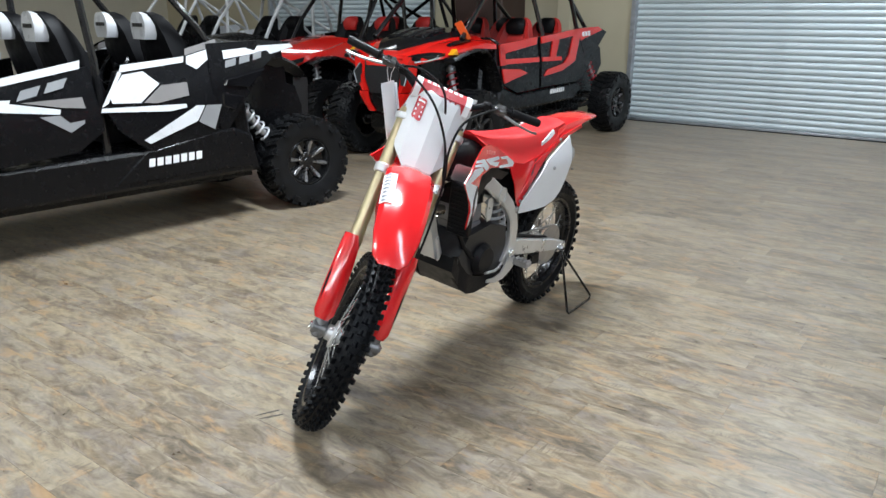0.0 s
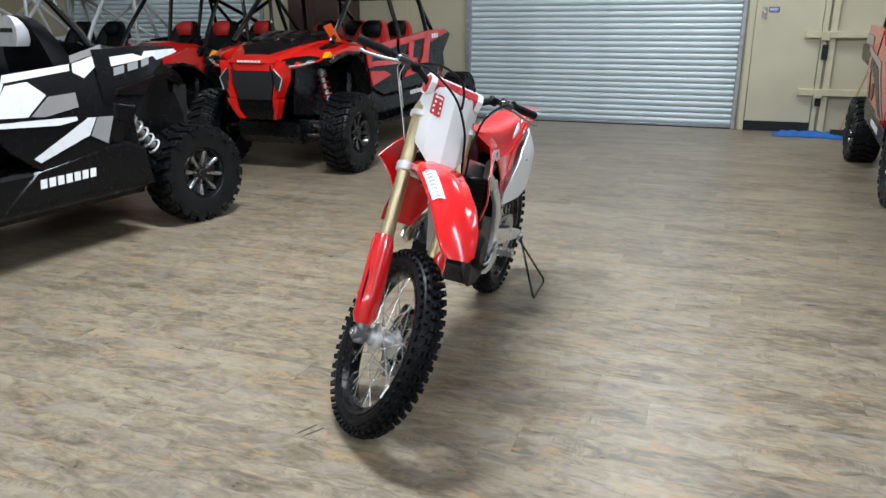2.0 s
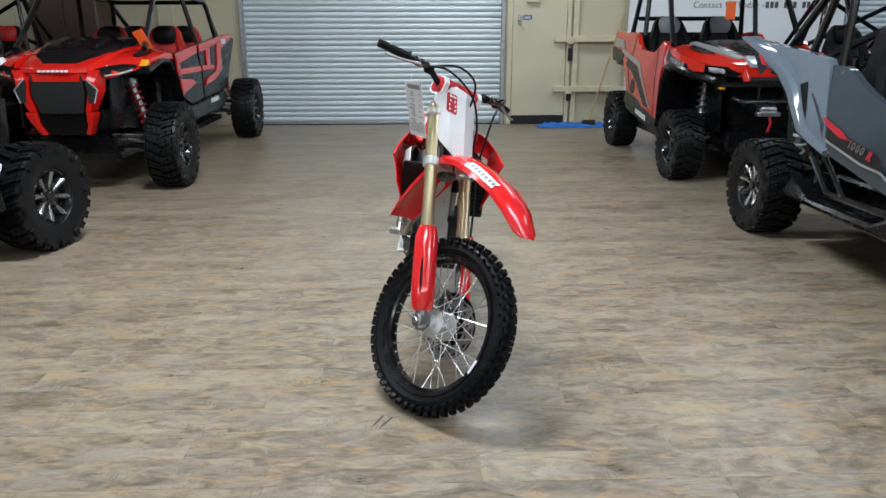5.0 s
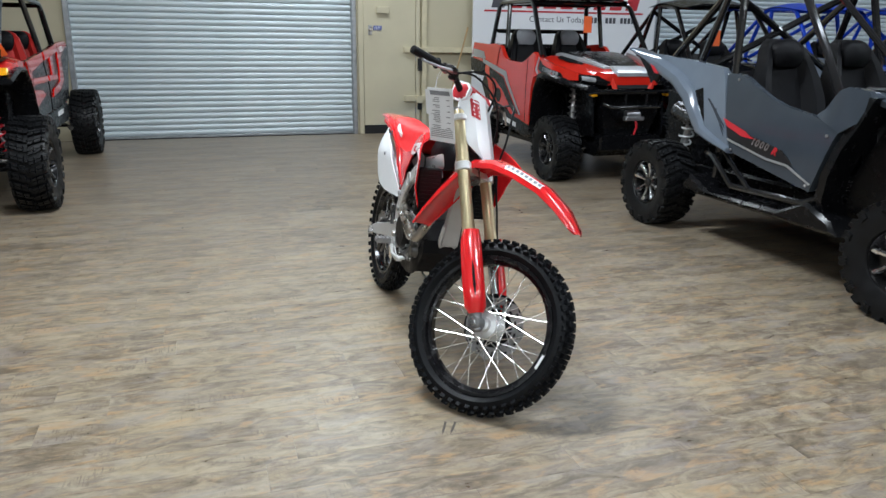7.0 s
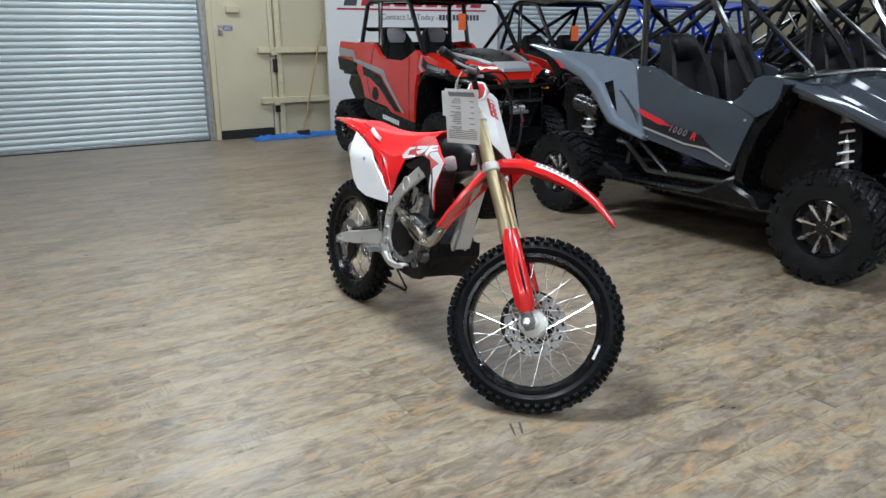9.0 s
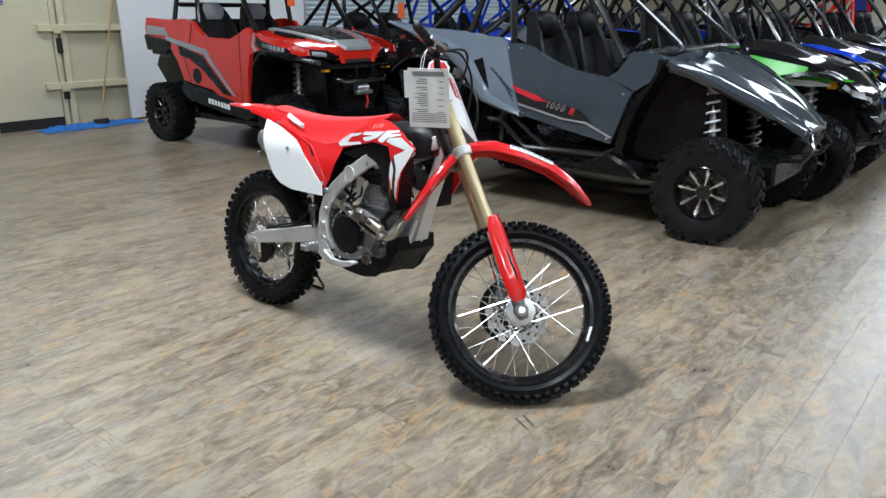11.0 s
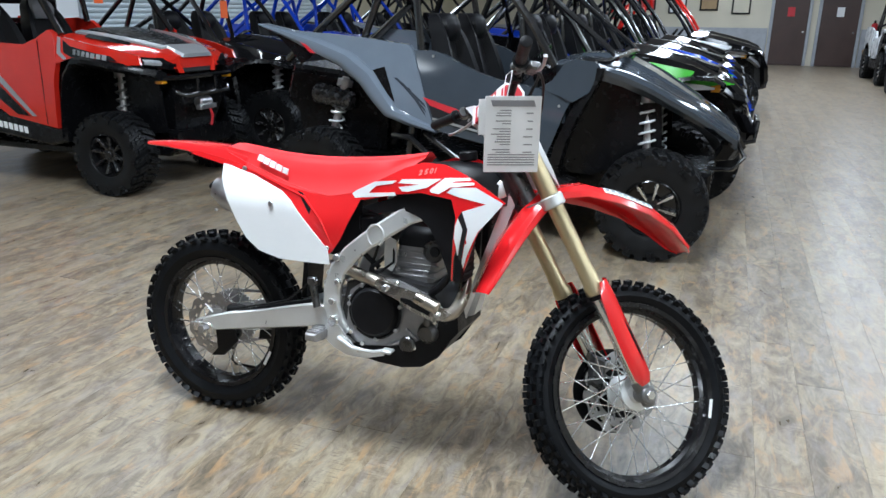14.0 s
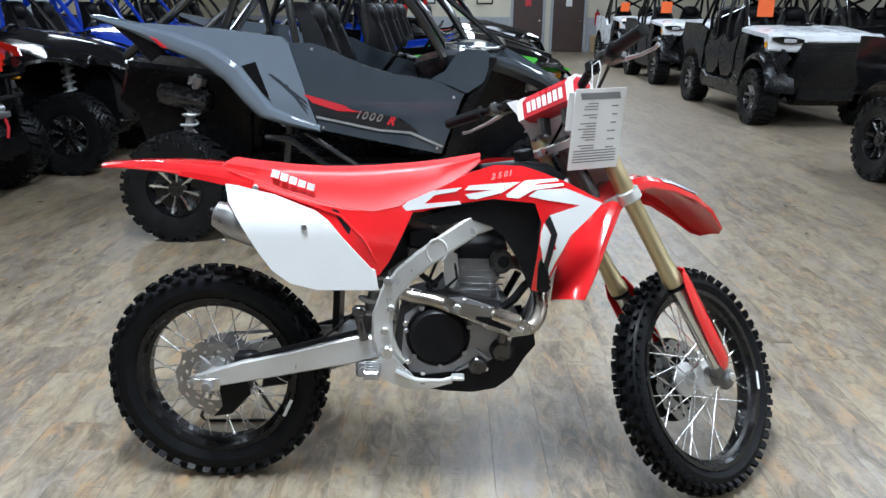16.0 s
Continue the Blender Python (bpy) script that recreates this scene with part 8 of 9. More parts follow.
seat_st = [(-0.005, 1.010, 0.985, 0.062, 0.066), (0.02, 1.024, 0.978, 0.070, 0.080), (0.106, 1.014, 0.952, 0.075, 0.094), (0.20, 1.004, 0.922, 0.076, 0.102), (0.286, 1.000, 0.898, 0.076, 0.108), (0.37, 1.000, 0.886, 0.076, 0.112), (0.451, 1.004, 0.882, 0.075, 0.114), (0.551, 1.012, 0.908, 0.072, 0.110), (0.64, 1.022, 0.945, 0.068, 0.104), (0.71, 1.034, 0.982, 0.058, 0.090), (0.765, 1.044, 1.030, 0.036, 0.055)]
moto_seat = part("seat", Geo().loft([[(x, a * (wt if b > 0.5 else wl), zl + (zt - zl) * b + c) for a, b, c in ((-1, 0, 0), (-1.0, 0.52, 0), (-1.0, 0.86, 0), (-0.72, 1, 0.0), (-0.3, 1, 0.006), (0.3, 1, 0.006), (0.72, 1, 0.0), (1.0, 0.86, 0), (1.0, 0.52, 0), (1, 0, 0))] for x, zt, zl, wt, wl in seat_st]), M_SEATV, bike, "red gripper-cover saddle", angle=60)
for s in (-1, 1):
    for i in range(5):
        x = 0.152 + i * 0.0262
        part("letter_bar", Geo().shell([(x, 0.982 - 0.34 * (x - 0.155)), (x + 0.021, 0.976 - 0.34 * (x - 0.155)), (x + 0.025, 0.995 - 0.34 * (x - 0.155)), (x + 0.004, 1.001 - 0.34 * (x - 0.155))], lambda a, b, s=s: s * (0.1025 - 0.42 * max(0, b - 0.965)), 0.006, 0.2), M_DECALW, moto_seat)

# tail and side panels
rings = []
for x, z, w, dr in ((-0.375, 1.010, 0.040, 0.006), (-0.36, 1.016, 0.060, 0.012), (-0.26, 1.022, 0.074, 0.020), (-0.16, 1.024, 0.082, 0.030), (-0.06, 1.020, 0.088, 0.044), (0.02, 1.012, 0.092, 0.056), (0.10, 0.995, 0.096, 0.062)):
    row = [(x, a * w, z - d * dr) for a, d in ((-1, 1), (-0.98, 0.6), (-0.82, 0.15), (-0.4, 0), (0.4, 0), (0.82, 0.15), (0.98, 0.6), (1, 1))]
    row += [(p[0], p[1] * 0.95, p[2] - 0.004) for p in reversed(row)]
    rings.append(row)
part("rear_fender", Geo().loft(rings), M_RED, bike, "red plastic rear fender", angle=35)
for s in (-1, 1):
    ys = lambda x, z, s=s: s * (0.104 + 0.17 * max(0, 0.96 - z) - 0.26 * max(0, 0.80 - z))
    sp = part("side_cover", Geo().shell([(-0.10, 0.998), (-0.02, 0.985), (0.06, 0.972), (0.106, 0.958), (0.286, 0.904), (0.38, 0.890), (0.451, 0.886), (0.552, 0.908), (0.585, 0.925), (0.565, 0.875), (0.53, 0.80), (0.50, 0.74), (0.472, 0.700), (0.446, 0.676), (0.42, 0.715), (0.385, 0.775), (0.31, 0.840), (0.22, 0.895), (0.10, 0.940), (-0.02, 0.965), (-0.12, 0.985)], ys, 0.006, 0.035), M_RED, bike, "red side cover")
    part("vent_slit", Geo().shell([(0.330, 0.893), (0.350, 0.888), (0.388, 0.842), (0.384, 0.818), (0.372, 0.832)], lambda x, z, s=s: ys(x, z) + s * 0.0015, 0.002, 0.03), M_BLKSOFT, sp)
    part("panel_crease", Geo().tube([(x, ys(x, z) + s * 0.001, z) for x, z in ((0.10, 0.958), (0.24, 0.912), (0.36, 0.872), (0.43, 0.80), (0.47, 0.72))], [0.001, 0.004, 0.005, 0.004, 0.001], 8), M_RED, sp)
    for x, z in ((0.109, 0.950), (0.451, 0.708)):
        part("panel_bolt", Geo().cyl((x, ys(x, z) - s * 0.002, z), (x, ys(x, z) + s * 0.006, z), 0.009, 12, bevel=0.002), M_STEEL, sp)
    yn = lambda x, z, s=s: s * (0.178 - 0.42 * (x - 0.16) ** 2 * (1 if x > 0.16 else 2.6) - 0.45 * max(0, z - 0.86))
    pn = part("side_number_plate", Geo().shell([(0.022, 0.962), (0.062, 0.958), (0.17, 0.936), (0.29, 0.892), (0.328, 0.865), (0.367, 0.815), (0.41, 0.765), (0.461, 0.706), (0.469, 0.655), (0.39, 0.658), (0.295, 0.661), (0.216, 0.682), (0.165, 0.72), (0.122, 0.78), (0.08, 0.848), (0.035, 0.915)], yn, 0.006, 0.03), M_WHITEP, bike, "white plastic side number plate")
    part("panel_bolt", Geo().cyl((0.262, yn(0.262, 0.856), 0.848), (0.262, yn(0.262, 0.856) + s * 0.008, 0.848), 0.009, 12, bevel=0.002), M_STEEL, pn)
    # radiator shroud with its graphics
    yh = lambda x, z, s=s: s * (0.112 + 0.20 * max(0, x - 0.55) + 0.06 * max(0, x - 0.80) - 0.35 * max(0, z - 0.965) - 0.25 * max(0, 0.80 - z))
    sh = part("radiator_shroud", Geo().shell([(0.515, 0.878), (0.56, 0.915), (0.66, 0.965), (0.735, 1.004), (0.80, 1.026), (0.88, 1.026), (0.94, 1.008), (1.0, 0.986), (1.10, 0.936), (1.05, 0.885), (1.014, 0.835), (0.978, 0.738), (0.949, 0.664), (0.915, 0.663), (0.925, 0.76), (0.934, 0.872), (0.915, 0.925), (0.80, 0.932), (0.70, 0.915), (0.60, 0.888)], yh, 0.006, 0.03), M_RED, bike, "red radiator shroud with white graphics")
    up = lambda x, z, s=s: yh(x, z) + s * 0.002
    for poly in ([(0.518, 0.883), (0.55, 0.913), (0.626, 0.950), (0.712, 0.962), (0.694, 0.950), (0.632, 0.937), (0.603, 0.911), (0.704, 0.923), (0.710, 0.913), (0.567, 0.891)],
                 [(0.717, 0.954), (0.731, 0.968), (0.874, 0.983), (0.823, 0.951), (0.754, 0.930), (0.732, 0.930), (0.719, 0.942), (0.798, 0.958)],
                 [(0.835, 0.946), (0.886, 0.987), (0.972, 0.996), (0.978, 0.989), (0.925, 0.981), (0.910, 0.975), (0.990, 0.984), (0.991, 0.977), (0.908, 0.961), (0.869, 0.936), (0.839, 0.938)],
                 [(0.897, 0.944), (0.920, 0.962), (0.997, 0.970), (1.094, 0.934), (1.056, 0.886), (1.014, 0.839), (0.977, 0.757), (0.945, 0.664), (0.957, 0.725), (0.979, 0.840), (0.956, 0.893), (1.022, 0.919), (1.036, 0.925), (0.945, 0.935)],
                 [(0.934, 0.845), (0.942, 0.871), (0.961, 0.838), (0.944, 0.743), (0.939, 0.783), (0.932, 0.808)]):
        part("white_graphic", Geo().shell(poly, up, 0.0015, 0.04), M_DECALW, sh)
    part("dark_graphic", Geo().shell([(0.943, 0.874), (0.956, 0.893), (0.978, 0.842), (0.957, 0.735), (0.946, 0.690), (0.941, 0.690), (0.945, 0.737), (0.962, 0.839)], lambda x, z, s=s: up(x, z) + s * 0.0015, 0.0015, 0.04), M_DECALK, sh)
    lettering("model_digit", "250R", 0.022, M_DECALP, sh, Matrix.Translation((0.822, s * (yh(0.822, 1.0) * s + 0.006), 1.0)) @ Matrix.Rotation(0 if s < 0 else math.pi, 4, "Z") @ Matrix.Rotation(radians(90 - 17), 4, "X") @ Matrix.Rotation(radians(12 if s < 0 else -12), 4, "Z"), "pale digit", 0.45, 0.0008)
    part("shroud_bolt", Geo().cyl((0.945, yh(0.945, 0.70), 0.70), (0.945, yh(0.945, 0.70) + s * 0.008, 0.70), 0.010, 12, bevel=0.003), M_DECALR, sh)
    yb = lambda x, z, s=s: s * (0.118 + 0.13 * max(0, x - 0.60))
    part("lower_shroud", Geo().shell([(0.575, 0.862), (0.70, 0.905), (0.80, 0.934), (0.92, 0.925), (0.936, 0.872), (0.928, 0.76), (0.918, 0.655), (0.893, 0.71), (0.870, 0.762), (0.832, 0.822), (0.795, 0.850), (0.735, 0.868), (0.64, 0.845)], yb, 0.006, 0.035), M_BLKSOFT, bike, "matt black lower shroud")

for s in (-1, 1):
    part("seat_seam", Geo().tube([(x, s * w, z) for x, z, w in ((0.02, 1.000, 0.082), (0.106, 0.972, 0.096), (0.191, 0.946, 0.104), (0.286, 0.916, 0.110), (0.37, 0.897, 0.1145), (0.452, 0.886, 0.1165), (0.53, 0.902, 0.114), (0.60, 0.935, 0.109), (0.682, 0.972, 0.098), (0.735, 1.008, 0.076))], 0.0016, 6), M_SEATV, moto_seat)

# triangle stand hooked into the rear axle
top = BIKE @ Vector((RX, 0.125, WR))
st = thing("bike_stand", pose(0.72, 3.60, 0), "black bent-steel triangle stand under the rear axle", "stand")
o = Vector((0.72, 3.60, 0))
part("stand_frame", Geo().tube([top - o + Vector((-0.004, 0.02, 0)), Vector((0.805, 3.712, 0.008)) - o + Vector((0, 0, 0.02)), Vector((0.798, 3.700, 0.0075)) - o, Vector((0.650, 3.492, 0.0075)) - o, Vector((0.642, 3.486, 0.02)) - o, top - o + Vector((0.004, -0.02, 0))], 0.0065, 8), M_CAGE, st)
part("stand_pin", Geo().cyl(top - o, BIKE @ Vector((RX, 0.150, WR)) - o, 0.008, 10), M_CAGE, st)

# hoses and dark fittings round the engine
for pts, r in (([(0.835, -0.12, 0.60), (0.87, -0.125, 0.63), (0.90, -0.12, 0.67), (0.93, -0.13, 0.70)], 0.013), ([(0.66, -0.10, 0.70), (0.62, -0.12, 0.66), (0.60, -0.11, 0.60), (0.57, -0.12, 0.55)], 0.007), ([(0.70, -0.09, 0.79), (0.64, -0.11, 0.74), (0.61, -0.10, 0.66), (0.66, -0.115, 0.61)], 0.005), ([(0.56, -0.10, 0.72), (0.60, -0.105, 0.69), (0.64, -0.10, 0.66)], 0.009), ([(0.90, 0.10, 0.66), (0.86, 0.11, 0.58), (0.80, 0.12, 0.52)], 0.012)):
    part("hose", Geo().tube(pts, r, 9), M_BLKSOFT, bike)
part("airbox", Geo().loft([[(x, y * w, z0 + (z1 - z0) * b) for y, b in ((-1, 0), (-1, 1), (1, 1), (1, 0))] for x, w, z0, z1 in ((0.18, 0.08, 0.80, 0.93), (0.34, 0.095, 0.70, 0.90), (0.46, 0.09, 0.68, 0.89), (0.55, 0.06, 0.74, 0.88))]), M_BLKSOFT, bike, "black airbox")
part("mud_flap", Geo().prism([(0.315, 0.50), (0.335, 0.50), (0.345, 0.68), (0.325, 0.70)], -0.06, 0.06, 0.004), M_BLKSOFT, bike)
# ---- price tag on the bike ----
tag = thing("price_tag", Matrix.Translation((-0.236, 2.852, 1.250)) @ pose(0, 0, 0, 0, 0, 76) @ pose(0, 0, 0, -5, 0, 0), "laminated white price sheet with printed lines", "price tag")
# local: x along the sheet, z down from the top edge, the printed face looks to -y... the camera's side
part("sheet", Geo().box(-0.082, -0.001, -0.228, 0.082, 0.001, 0.0, 0.0005), M_PAPER, tag)
part("header_bar", Geo().prism([(-0.060, -0.012), (0.066, -0.012), (0.060, -0.030), (-0.066, -0.030)], 0.0012, 0.0022, 0.0003), M_INK, tag)
rngt = random.Random(3)
for i in range(22):
    z = -0.040 - i * 0.0078
    if i in (3, 6, 14):
        continue
    wide = i > 16
    part("print_line", Geo().box(-0.070 if wide else 0.005, 0.0011, z - 0.003, (0.070 if wide else 0.05 + rngt.uniform(-0.02, 0.012)), 0.0017, z), M_INK, tag)
    if not wide and i % 3 == 1:
        part("print_figure", Geo().box(-0.060, 0.0011, z - 0.0034, -0.060 + rngt.uniform(0.015, 0.03), 0.0017, z), M_INK, tag)
part("small_card", Geo().box(0.070, -0.006, -0.115, 0.100, -0.003, -0.010, 0.0005), M_PAPER, tag, "smaller white card behind the sheet")
part("zip_tie", Geo().tube([(0.03, 0, -0.004), (0.028, -0.01, 0.03), (0.02, -0.03, 0.055), (0.005, -0.02, 0.07), (0.01, 0.0, 0.05), (0.02, 0.003, 0.0)], 0.0015, 6), M_DECALW, tag, "white zip tie")

# ---- along the shutter wall ----
RW = Matrix.Rotation(A_ROOM, 4, "Z")
for z in (1.235, 0.495):
    rail = tagged(part("timber_rail", Geo().box(0.21, V1 - 0.10, z, 1.34, V1 - 0.004, z + 0.085, 0.004), M_TIMBER, None, "", RW), "cream painted timber rail on the wall", "wall rail", "wall rails")
    part("rail_bracket", Geo().box(0.40, V1 - 0.12, z - 0.03, 0.50, V1 - 0.102, z + 0.086, 0.003), M_TIMBER, rail)
tagged(part("timber_post", Geo().box(0.50, V1 - 0.06, 0.0, 0.58, V1 - 0.004, 3.4, 0.004), M_TIMBER, None, "", RW), "cream painted upright timber post", "post")
tagged(part("wall_hook", Geo().box(0.43, V1 - 0.09, 0.96, 0.50, V1 - 0.062, 1.15, 0.004), M_DARKGAP, None, "", RW), "dark metal latch below the rail", "latch")
tagged(part("wall_hook", Geo().box(0.43, V1 - 0.09, 0.36, 0.50, V1 - 0.062, 0.50, 0.004), M_DARKGAP, None, "", RW), "dark metal latch below the rail", "latch")
tagged(part("alarm_box", Geo().box(-0.22, V1 - 0.09, 1.80, -0.02, V1 - 0.046, 1.90, 0.008), M_DOOR, None, "", RW), "small cream alarm box over the door", "alarm box")
broom = thing("broom", R(0.72, V1 - 0.40), "wooden-handled push broom leaning on the wall", "broom")
part("handle", Geo().tube([(0.0, 0.0, 0.06), (0.52, 0.30, 1.62)], 0.012, 10), M_WOOD, broom)
part("broom_head", Geo().loft([[(-0.09 + x, -0.03 * k, z), (0.10 + x, -0.03 * k, z), (0.10 + x, 0.03 * k, z), (-0.09 + x, 0.03 * k, z)] for x, k, z in ((-0.01, 1.4, 0.012), (0, 1.0, 0.07), (0.0, 0.7, 0.10))]), M_DARKGAP, broom)


def rag(u, v, w, d, seed):
    nx, ny = 26, 10
    g = Geo()
    for j in range(ny):
        for i in range(nx):
            x, y = (i / (nx - 1) - 0.5), (j / (ny - 1) - 0.5)
            e = max(0, 1 - (2 * abs(x)) ** 4) * max(0, 1 - (2 * abs(y)) ** 2)
            z = 0.006 + e * (0.035 + 0.07 * noise.noise(Vector((x * 7 + seed, y * 6, seed))) ** 2 + 0.05 * abs(noise.noise(Vector((x * 14, y * 12 + seed, 3)))))
            g.v.append((x * w + 0.05 * noise.noise(Vector((y * 5, seed, i * 0.2))), y * d * (1 + 0.5 * noise.noise(Vector((x * 6, seed, 1)))), z))
    for j in range(ny - 1):
        for i in range(nx - 1):
            a = j * nx + i
            g.f.append((a, a + 1, a + nx + 1, a + nx))
    return part("cloth", g, M_RAG, None, "", R(u, v), 60)


tagged(rag(0.42, V1 - 0.36, 0.95, 0.36, 4), "crumpled blue cloth lying along the wall", "cloth", "blue cloths")
tagged(rag(1.0, V1 - 0.34, 0.65, 0.30, 9), "crumpled blue cloth lying along the wall", "cloth", "blue cloths")

# dealer's sign: a white board with red logo shapes
sign = thing("dealer_sign", R(0, V1 - 0.09), "large white signboard with red lettering shapes", "sign")
part("board", Geo().box(1.32, -0.02, 0.02, 4.62, 0.02, 3.0, 0.004), M_SIGN, sign)
for i in range(9):
    x = 1.62 + i * 0.30
    part("logo_letter", Geo().prism([(x, 1.93), (x + 0.22, 1.93), (x + 0.27, 2.14), (x + 0.05, 2.14)], -0.024, -0.021, 0.0005), M_DECALR if i else M_TEXT, sign)
part("logo_rule", Geo().prism([(1.50, 1.868), (4.35, 1.868), (4.37, 1.895), (1.51, 1.895)], -0.024, -0.021, 0.0005), M_DECALR, sign)
lettering("letter", "Contact Us Today -", 0.125, M_TEXT, sign, pose(2.82, -0.022, 1.765, 90, 0, 0), "dark letter")
for i in range(12):
    if i not in (3, 7):
        part("number_bar", Geo().box(3.38 + i * 0.070, -0.024, 1.722, 3.43 + i * 0.070, -0.021, 1.812), M_TEXT, sign)

# brown cabinet and cream pillar behind the red buggies
cab = thing("tall_cabinet", R(-6.75, V1 - 0.40), "tall dark brown cabinet against the wall", "cabinet")
part("body", Geo().box(-0.45, -0.3, 0.0, 0.45, 0.38, 2.3, 0.01), M_BROWN, cab)
part("door", Geo().box(-0.44, -0.322, 0.06, -0.005, -0.302, 2.26, 0.006), M_BROWN, cab)
part("door", Geo().box(0.005, -0.322, 0.06, 0.44, -0.302, 2.26, 0.006), M_BROWN, cab)
for u in (-7.6, -5.55):
    structure("wall_pillar", Geo().box(u - 0.12, V1 - 0.12, 0, u + 0.12, V1 - 0.004, CEILING, 0.01), M_WALL, "cream painted wall pillar", "pillar")

# ---- far end: brown doors, trim, notices ----
for k, (v0, v1) in enumerate(((-0.45, 0.52), (-1.82, -0.80))):
    d = tagged(part("door_%d" % (k + 2), Geo().box(U1 - 0.06, v0, 0.01, U1 - 0.01, v1, 2.2, 0.006), M_BROWN, None, "", RW), "dark brown door at the end of the aisle, closed", "door", kind="structure")
    part("door_handle", Geo().cyl((U1 - 0.12, v0 + 0.1, 1.0), (U1 - 0.06, v0 + 0.1, 1.0), 0.03, 12, bevel=0.005), M_ALLOY, d)
    for a, b in ((v0 - 0.09, v0 - 0.003), (v1 + 0.003, v1 + 0.09)):
        part("door_frame", Geo().box(U1 - 0.08, a, 0, U1 - 0.004, b, 2.3, 0.006), M_GREYTRIM, d)
    part("notice", Geo().box(U1 - 0.064, (v0 + v1) / 2 - 0.10, 1.45, U1 - 0.061, (v0 + v1) / 2 + 0.10, 1.72), M_SIGN if k else M_DECALR, d, "paper notice on the door")
structure("wall_dado", Geo().box(U1 - 0.03, 0.64, 0.0, U1 - 0.004, V1, 1.1, 0.004).box(U1 - 0.03, V0, 0.0, U1 - 0.004, -1.94, 1.1, 0.004), M_GREYTRIM, "grey painted lower wall band", "wall band")
ext = thing("fire_extinguisher", R(U1 - 0.12, -2.25), "red fire extinguisher on the far wall", "extinguisher")
part("cylinder", Geo().cyl((0, 0, 0.85), (0, 0, 1.28), 0.08, 18, bevel=0.03), M_DECALR, ext)
part("valve", Geo().cyl((0, 0, 1.28), (0, 0, 1.36), 0.03, 10), M_BLKSOFT, ext)
part("wall_bracket", Geo().box(0.06, -0.05, 0.9, 0.117, 0.05, 1.25), M_STEEL, ext)
bin_ = thing("waste_bin", R(U1 - 0.5, -2.15), "tan plastic bin by the far doors", "bin")
part("body", Geo().cyl((0, 0, 0), (0, 0, 0.55), 0.14, 18, r2=0.17, bevel=0.02), M_BOX, bin_)
for k in range(5):
    fr = tagged(part("picture_frame", Geo().box(U1 - 0.035, 1.2 + k * 0.95, 1.5 + 0.1 * (k % 2), U1 - 0.006, 1.75 + k * 0.95, 2.05, 0.006), M_BLKSOFT, None, "", RW), "dark framed poster on the far wall", "picture", "posters on the far wall")
    part("print", Geo().box(U1 - 0.038, 1.25 + k * 0.95, 1.55 + 0.1 * (k % 2), U1 - 0.0355, 1.70 + k * 0.95, 2.0), (M_WALL2, M_BOX, M_SIGN, M_DECALR, M_SIGNBLUE)[k], fr)

# ---- ceiling fittings ----
# every lamp gets a fitting, the five added fill lamps too
for lu, lv, ll, lw in LAMPS:
    fit = thing("ceiling_and_fill_light", R(lu, lv, CEILING), "long white strip light under the ceiling, in a set with added fill lamps", "ceiling light", "strip lights")
    part("housing", Geo().prism([(-ll / 2 - 0.02, 0.0), (ll / 2 + 0.02, 0.0), (ll / 2, -0.10), (-ll / 2, -0.10)], -0.2, 0.2, 0.01), M_SIGN, fit)
    for y in (-0.12, -0.04, 0.04, 0.12):
        part("tube", Geo().cyl((-ll / 2 + 0.02, y, -0.13), (ll / 2 - 0.02, y, -0.13), 0.016, 8), M_GLOW, fit)
    part("hanger", Geo().cyl((0.9, 0, -0.003), (0.9, 0, -0.02), 0.02, 8), M_STEEL, fit)

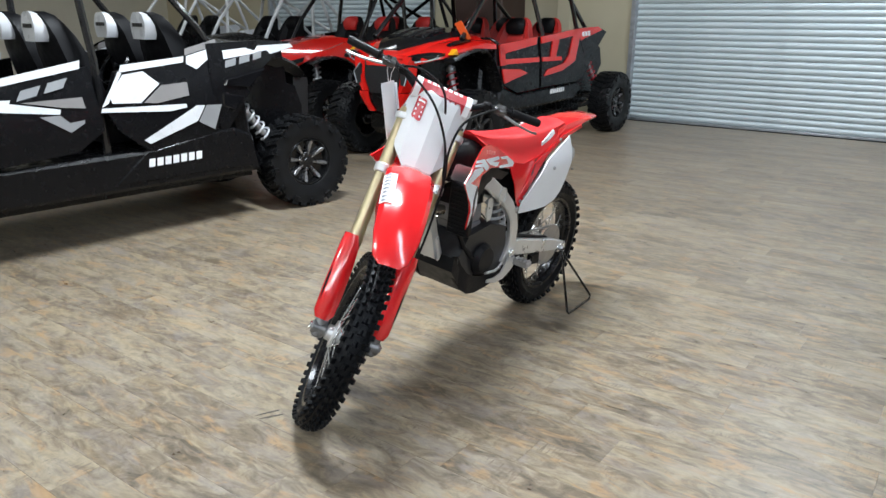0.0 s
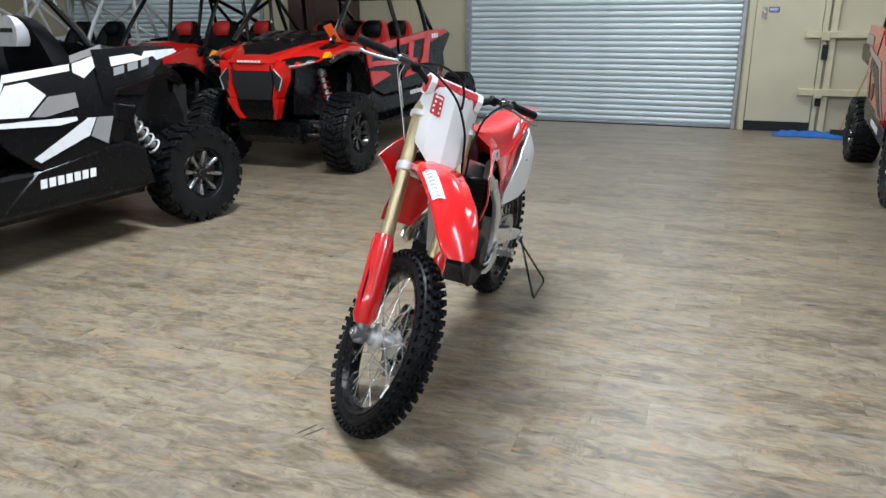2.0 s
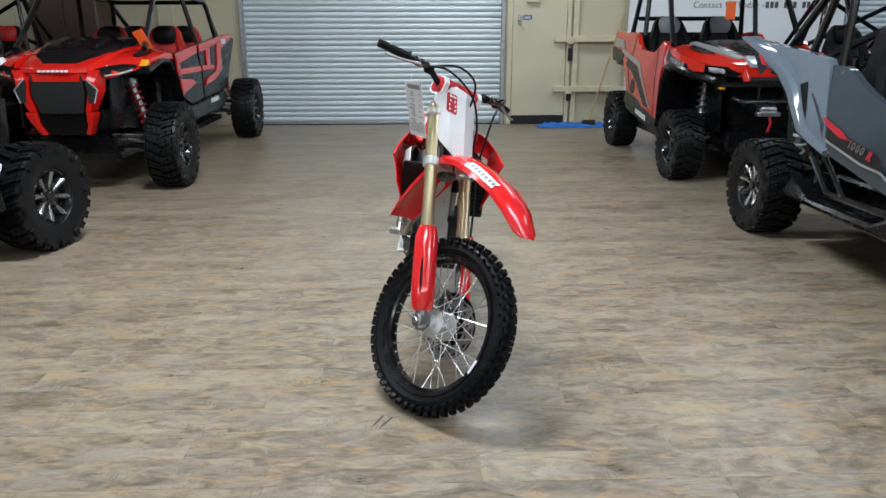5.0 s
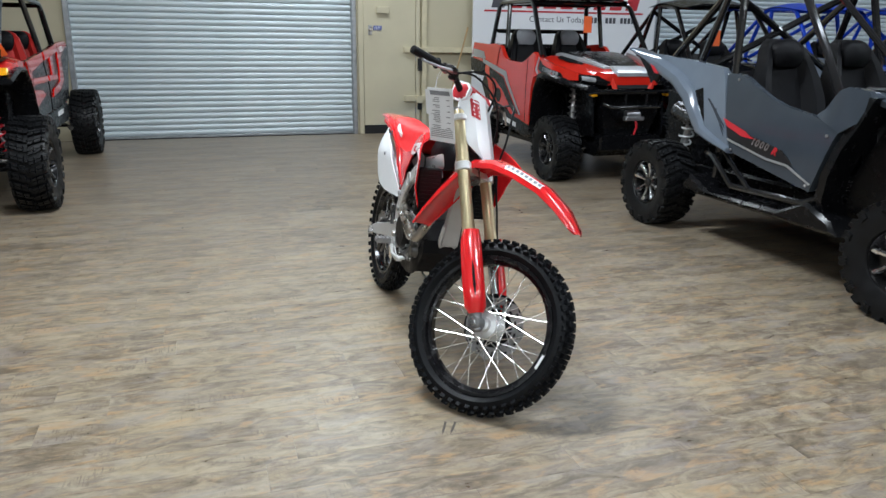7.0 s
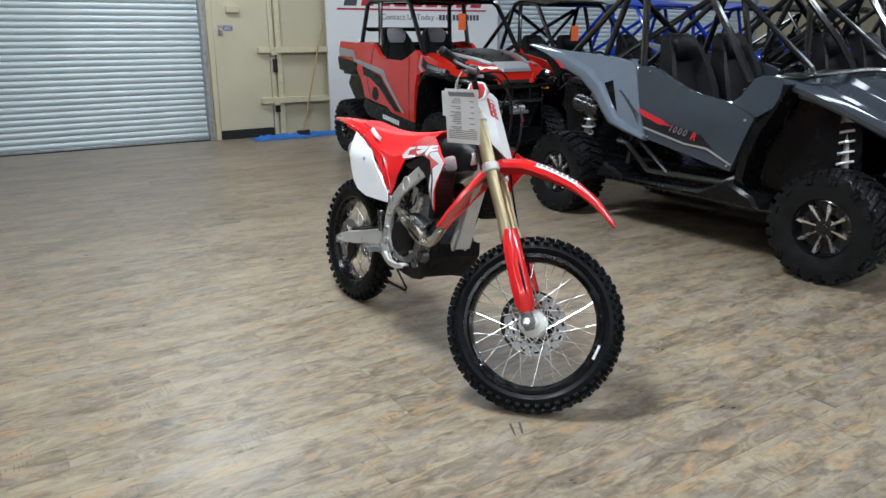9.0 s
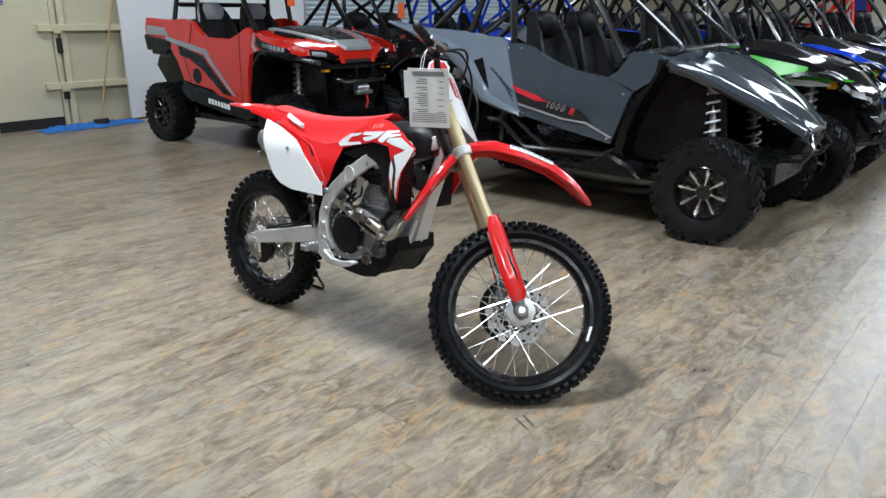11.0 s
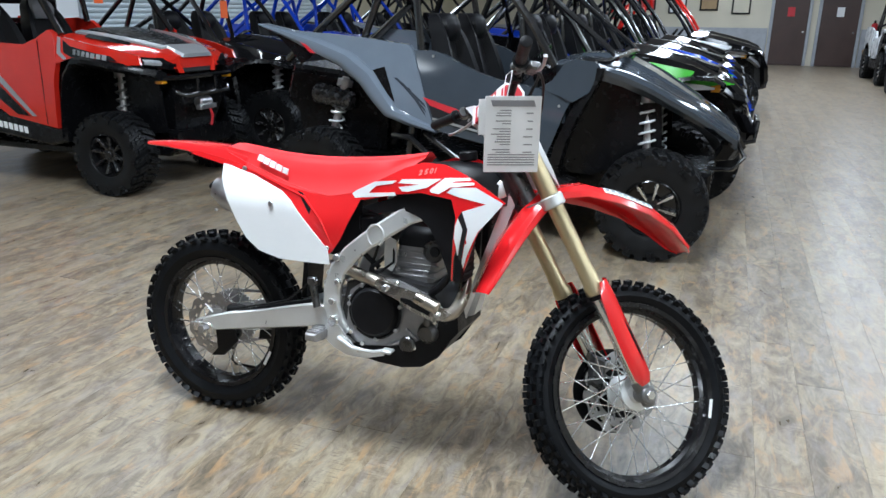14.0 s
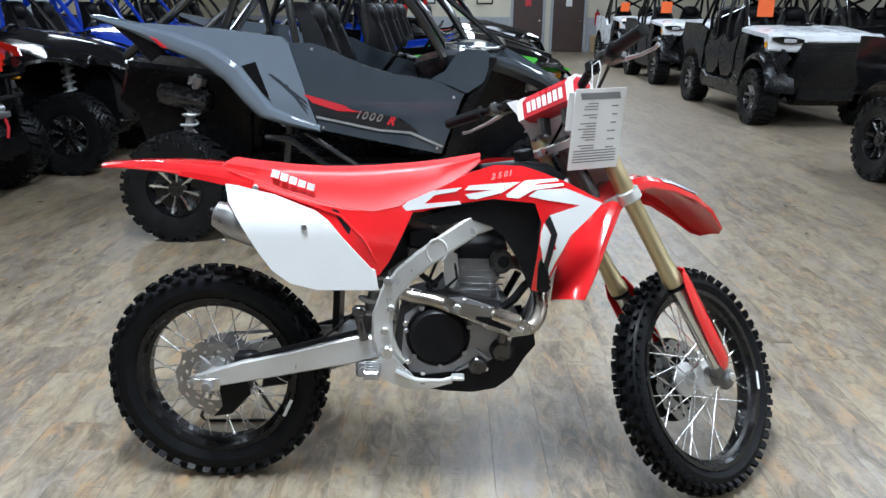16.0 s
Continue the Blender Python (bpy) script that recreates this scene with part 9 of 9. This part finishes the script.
# two short scuffs on the floor by the front wheel
for k, (x, y, a) in enumerate(((-0.708, 2.482, 29), (-0.688, 2.454, 24))):
    part("scuff_mark", Geo().prism([(-0.05, 0.0), (-0.02, -0.005), (0.05, -0.003), (0.045, 0.006), (-0.01, 0.005)], 0.0, 0.0006, 0.0001), M_SCUFF, floor, m=Matrix.Rotation(-A_ROOM, 4, "Z") @ pose(x, y, 0.0006, 0, 0, a) @ pose(0, 0, 0, 90, 0, 0))
# ---- floor planks ----
PL, PW = 1.22, 0.178
NEAR = (-4.4, 0.4, -0.6, 5.6)


def plank_geo(l, w):
    e = 0.0003
    b = 0.0004
    return [(0, 0, -0.008), (l, 0, -0.008), (l, w, -0.008), (0, w, -0.008), (e, e, -b), (l - e, e, -b), (l - e, w - e, -b), (e, w - e, -b), (e + b, e + b, 0), (l - e - b, e + b, 0), (l - e - b, w - e - b, 0), (e + b, w - e - b, 0)], \
        [(0, 1, 5, 4), (1, 2, 6, 5), (2, 3, 7, 6), (3, 0, 4, 7), (4, 5, 9, 8), (5, 6, 10, 9), (6, 7, 11, 10), (7, 4, 8, 11), (8, 9, 10, 11)]


pv, pf = plank_geo(PL, PW)
pm = bpy.data.meshes.new("plank")
pm.from_pydata(pv, [], pf)
pm.materials.append(M_PLANK1)
vs, fs = [], []
count = 0
nrow = int((V1 - V0) / PW)
rng = random.Random(5)
for j in range(nrow):
    v = V0 + j * PW
    x = U0 - rng.uniform(0, PL)
    while x < U1:
        near = NEAR[0] < x < NEAR[1] - PL and NEAR[2] < v < NEAR[3] and count < 300
        dz = rng.uniform(-0.0002, 0.0)
        if near:
            count += 1
            part("plank", pm, M_PLANK1, floor, m=pose(x, v, dz))
        else:
            k = len(vs)
            a, b = max(x, U0), min(x + PL, U1)
            qv, qf = plank_geo(b - a, PW)
            vs += [(p[0] + a, p[1] + v, p[2] + dz) for p in qv]
            fs += [tuple(i + k for i in f) for f in qf]
        x += PL
me = bpy.data.meshes.new("planks")
me.from_pydata(vs, [], fs)
me.materials.append(M_PLANKS)
rest = new("planks", me)
rest.parent = floor
tagged(rest, "vinyl planks further off", kind="stuff")
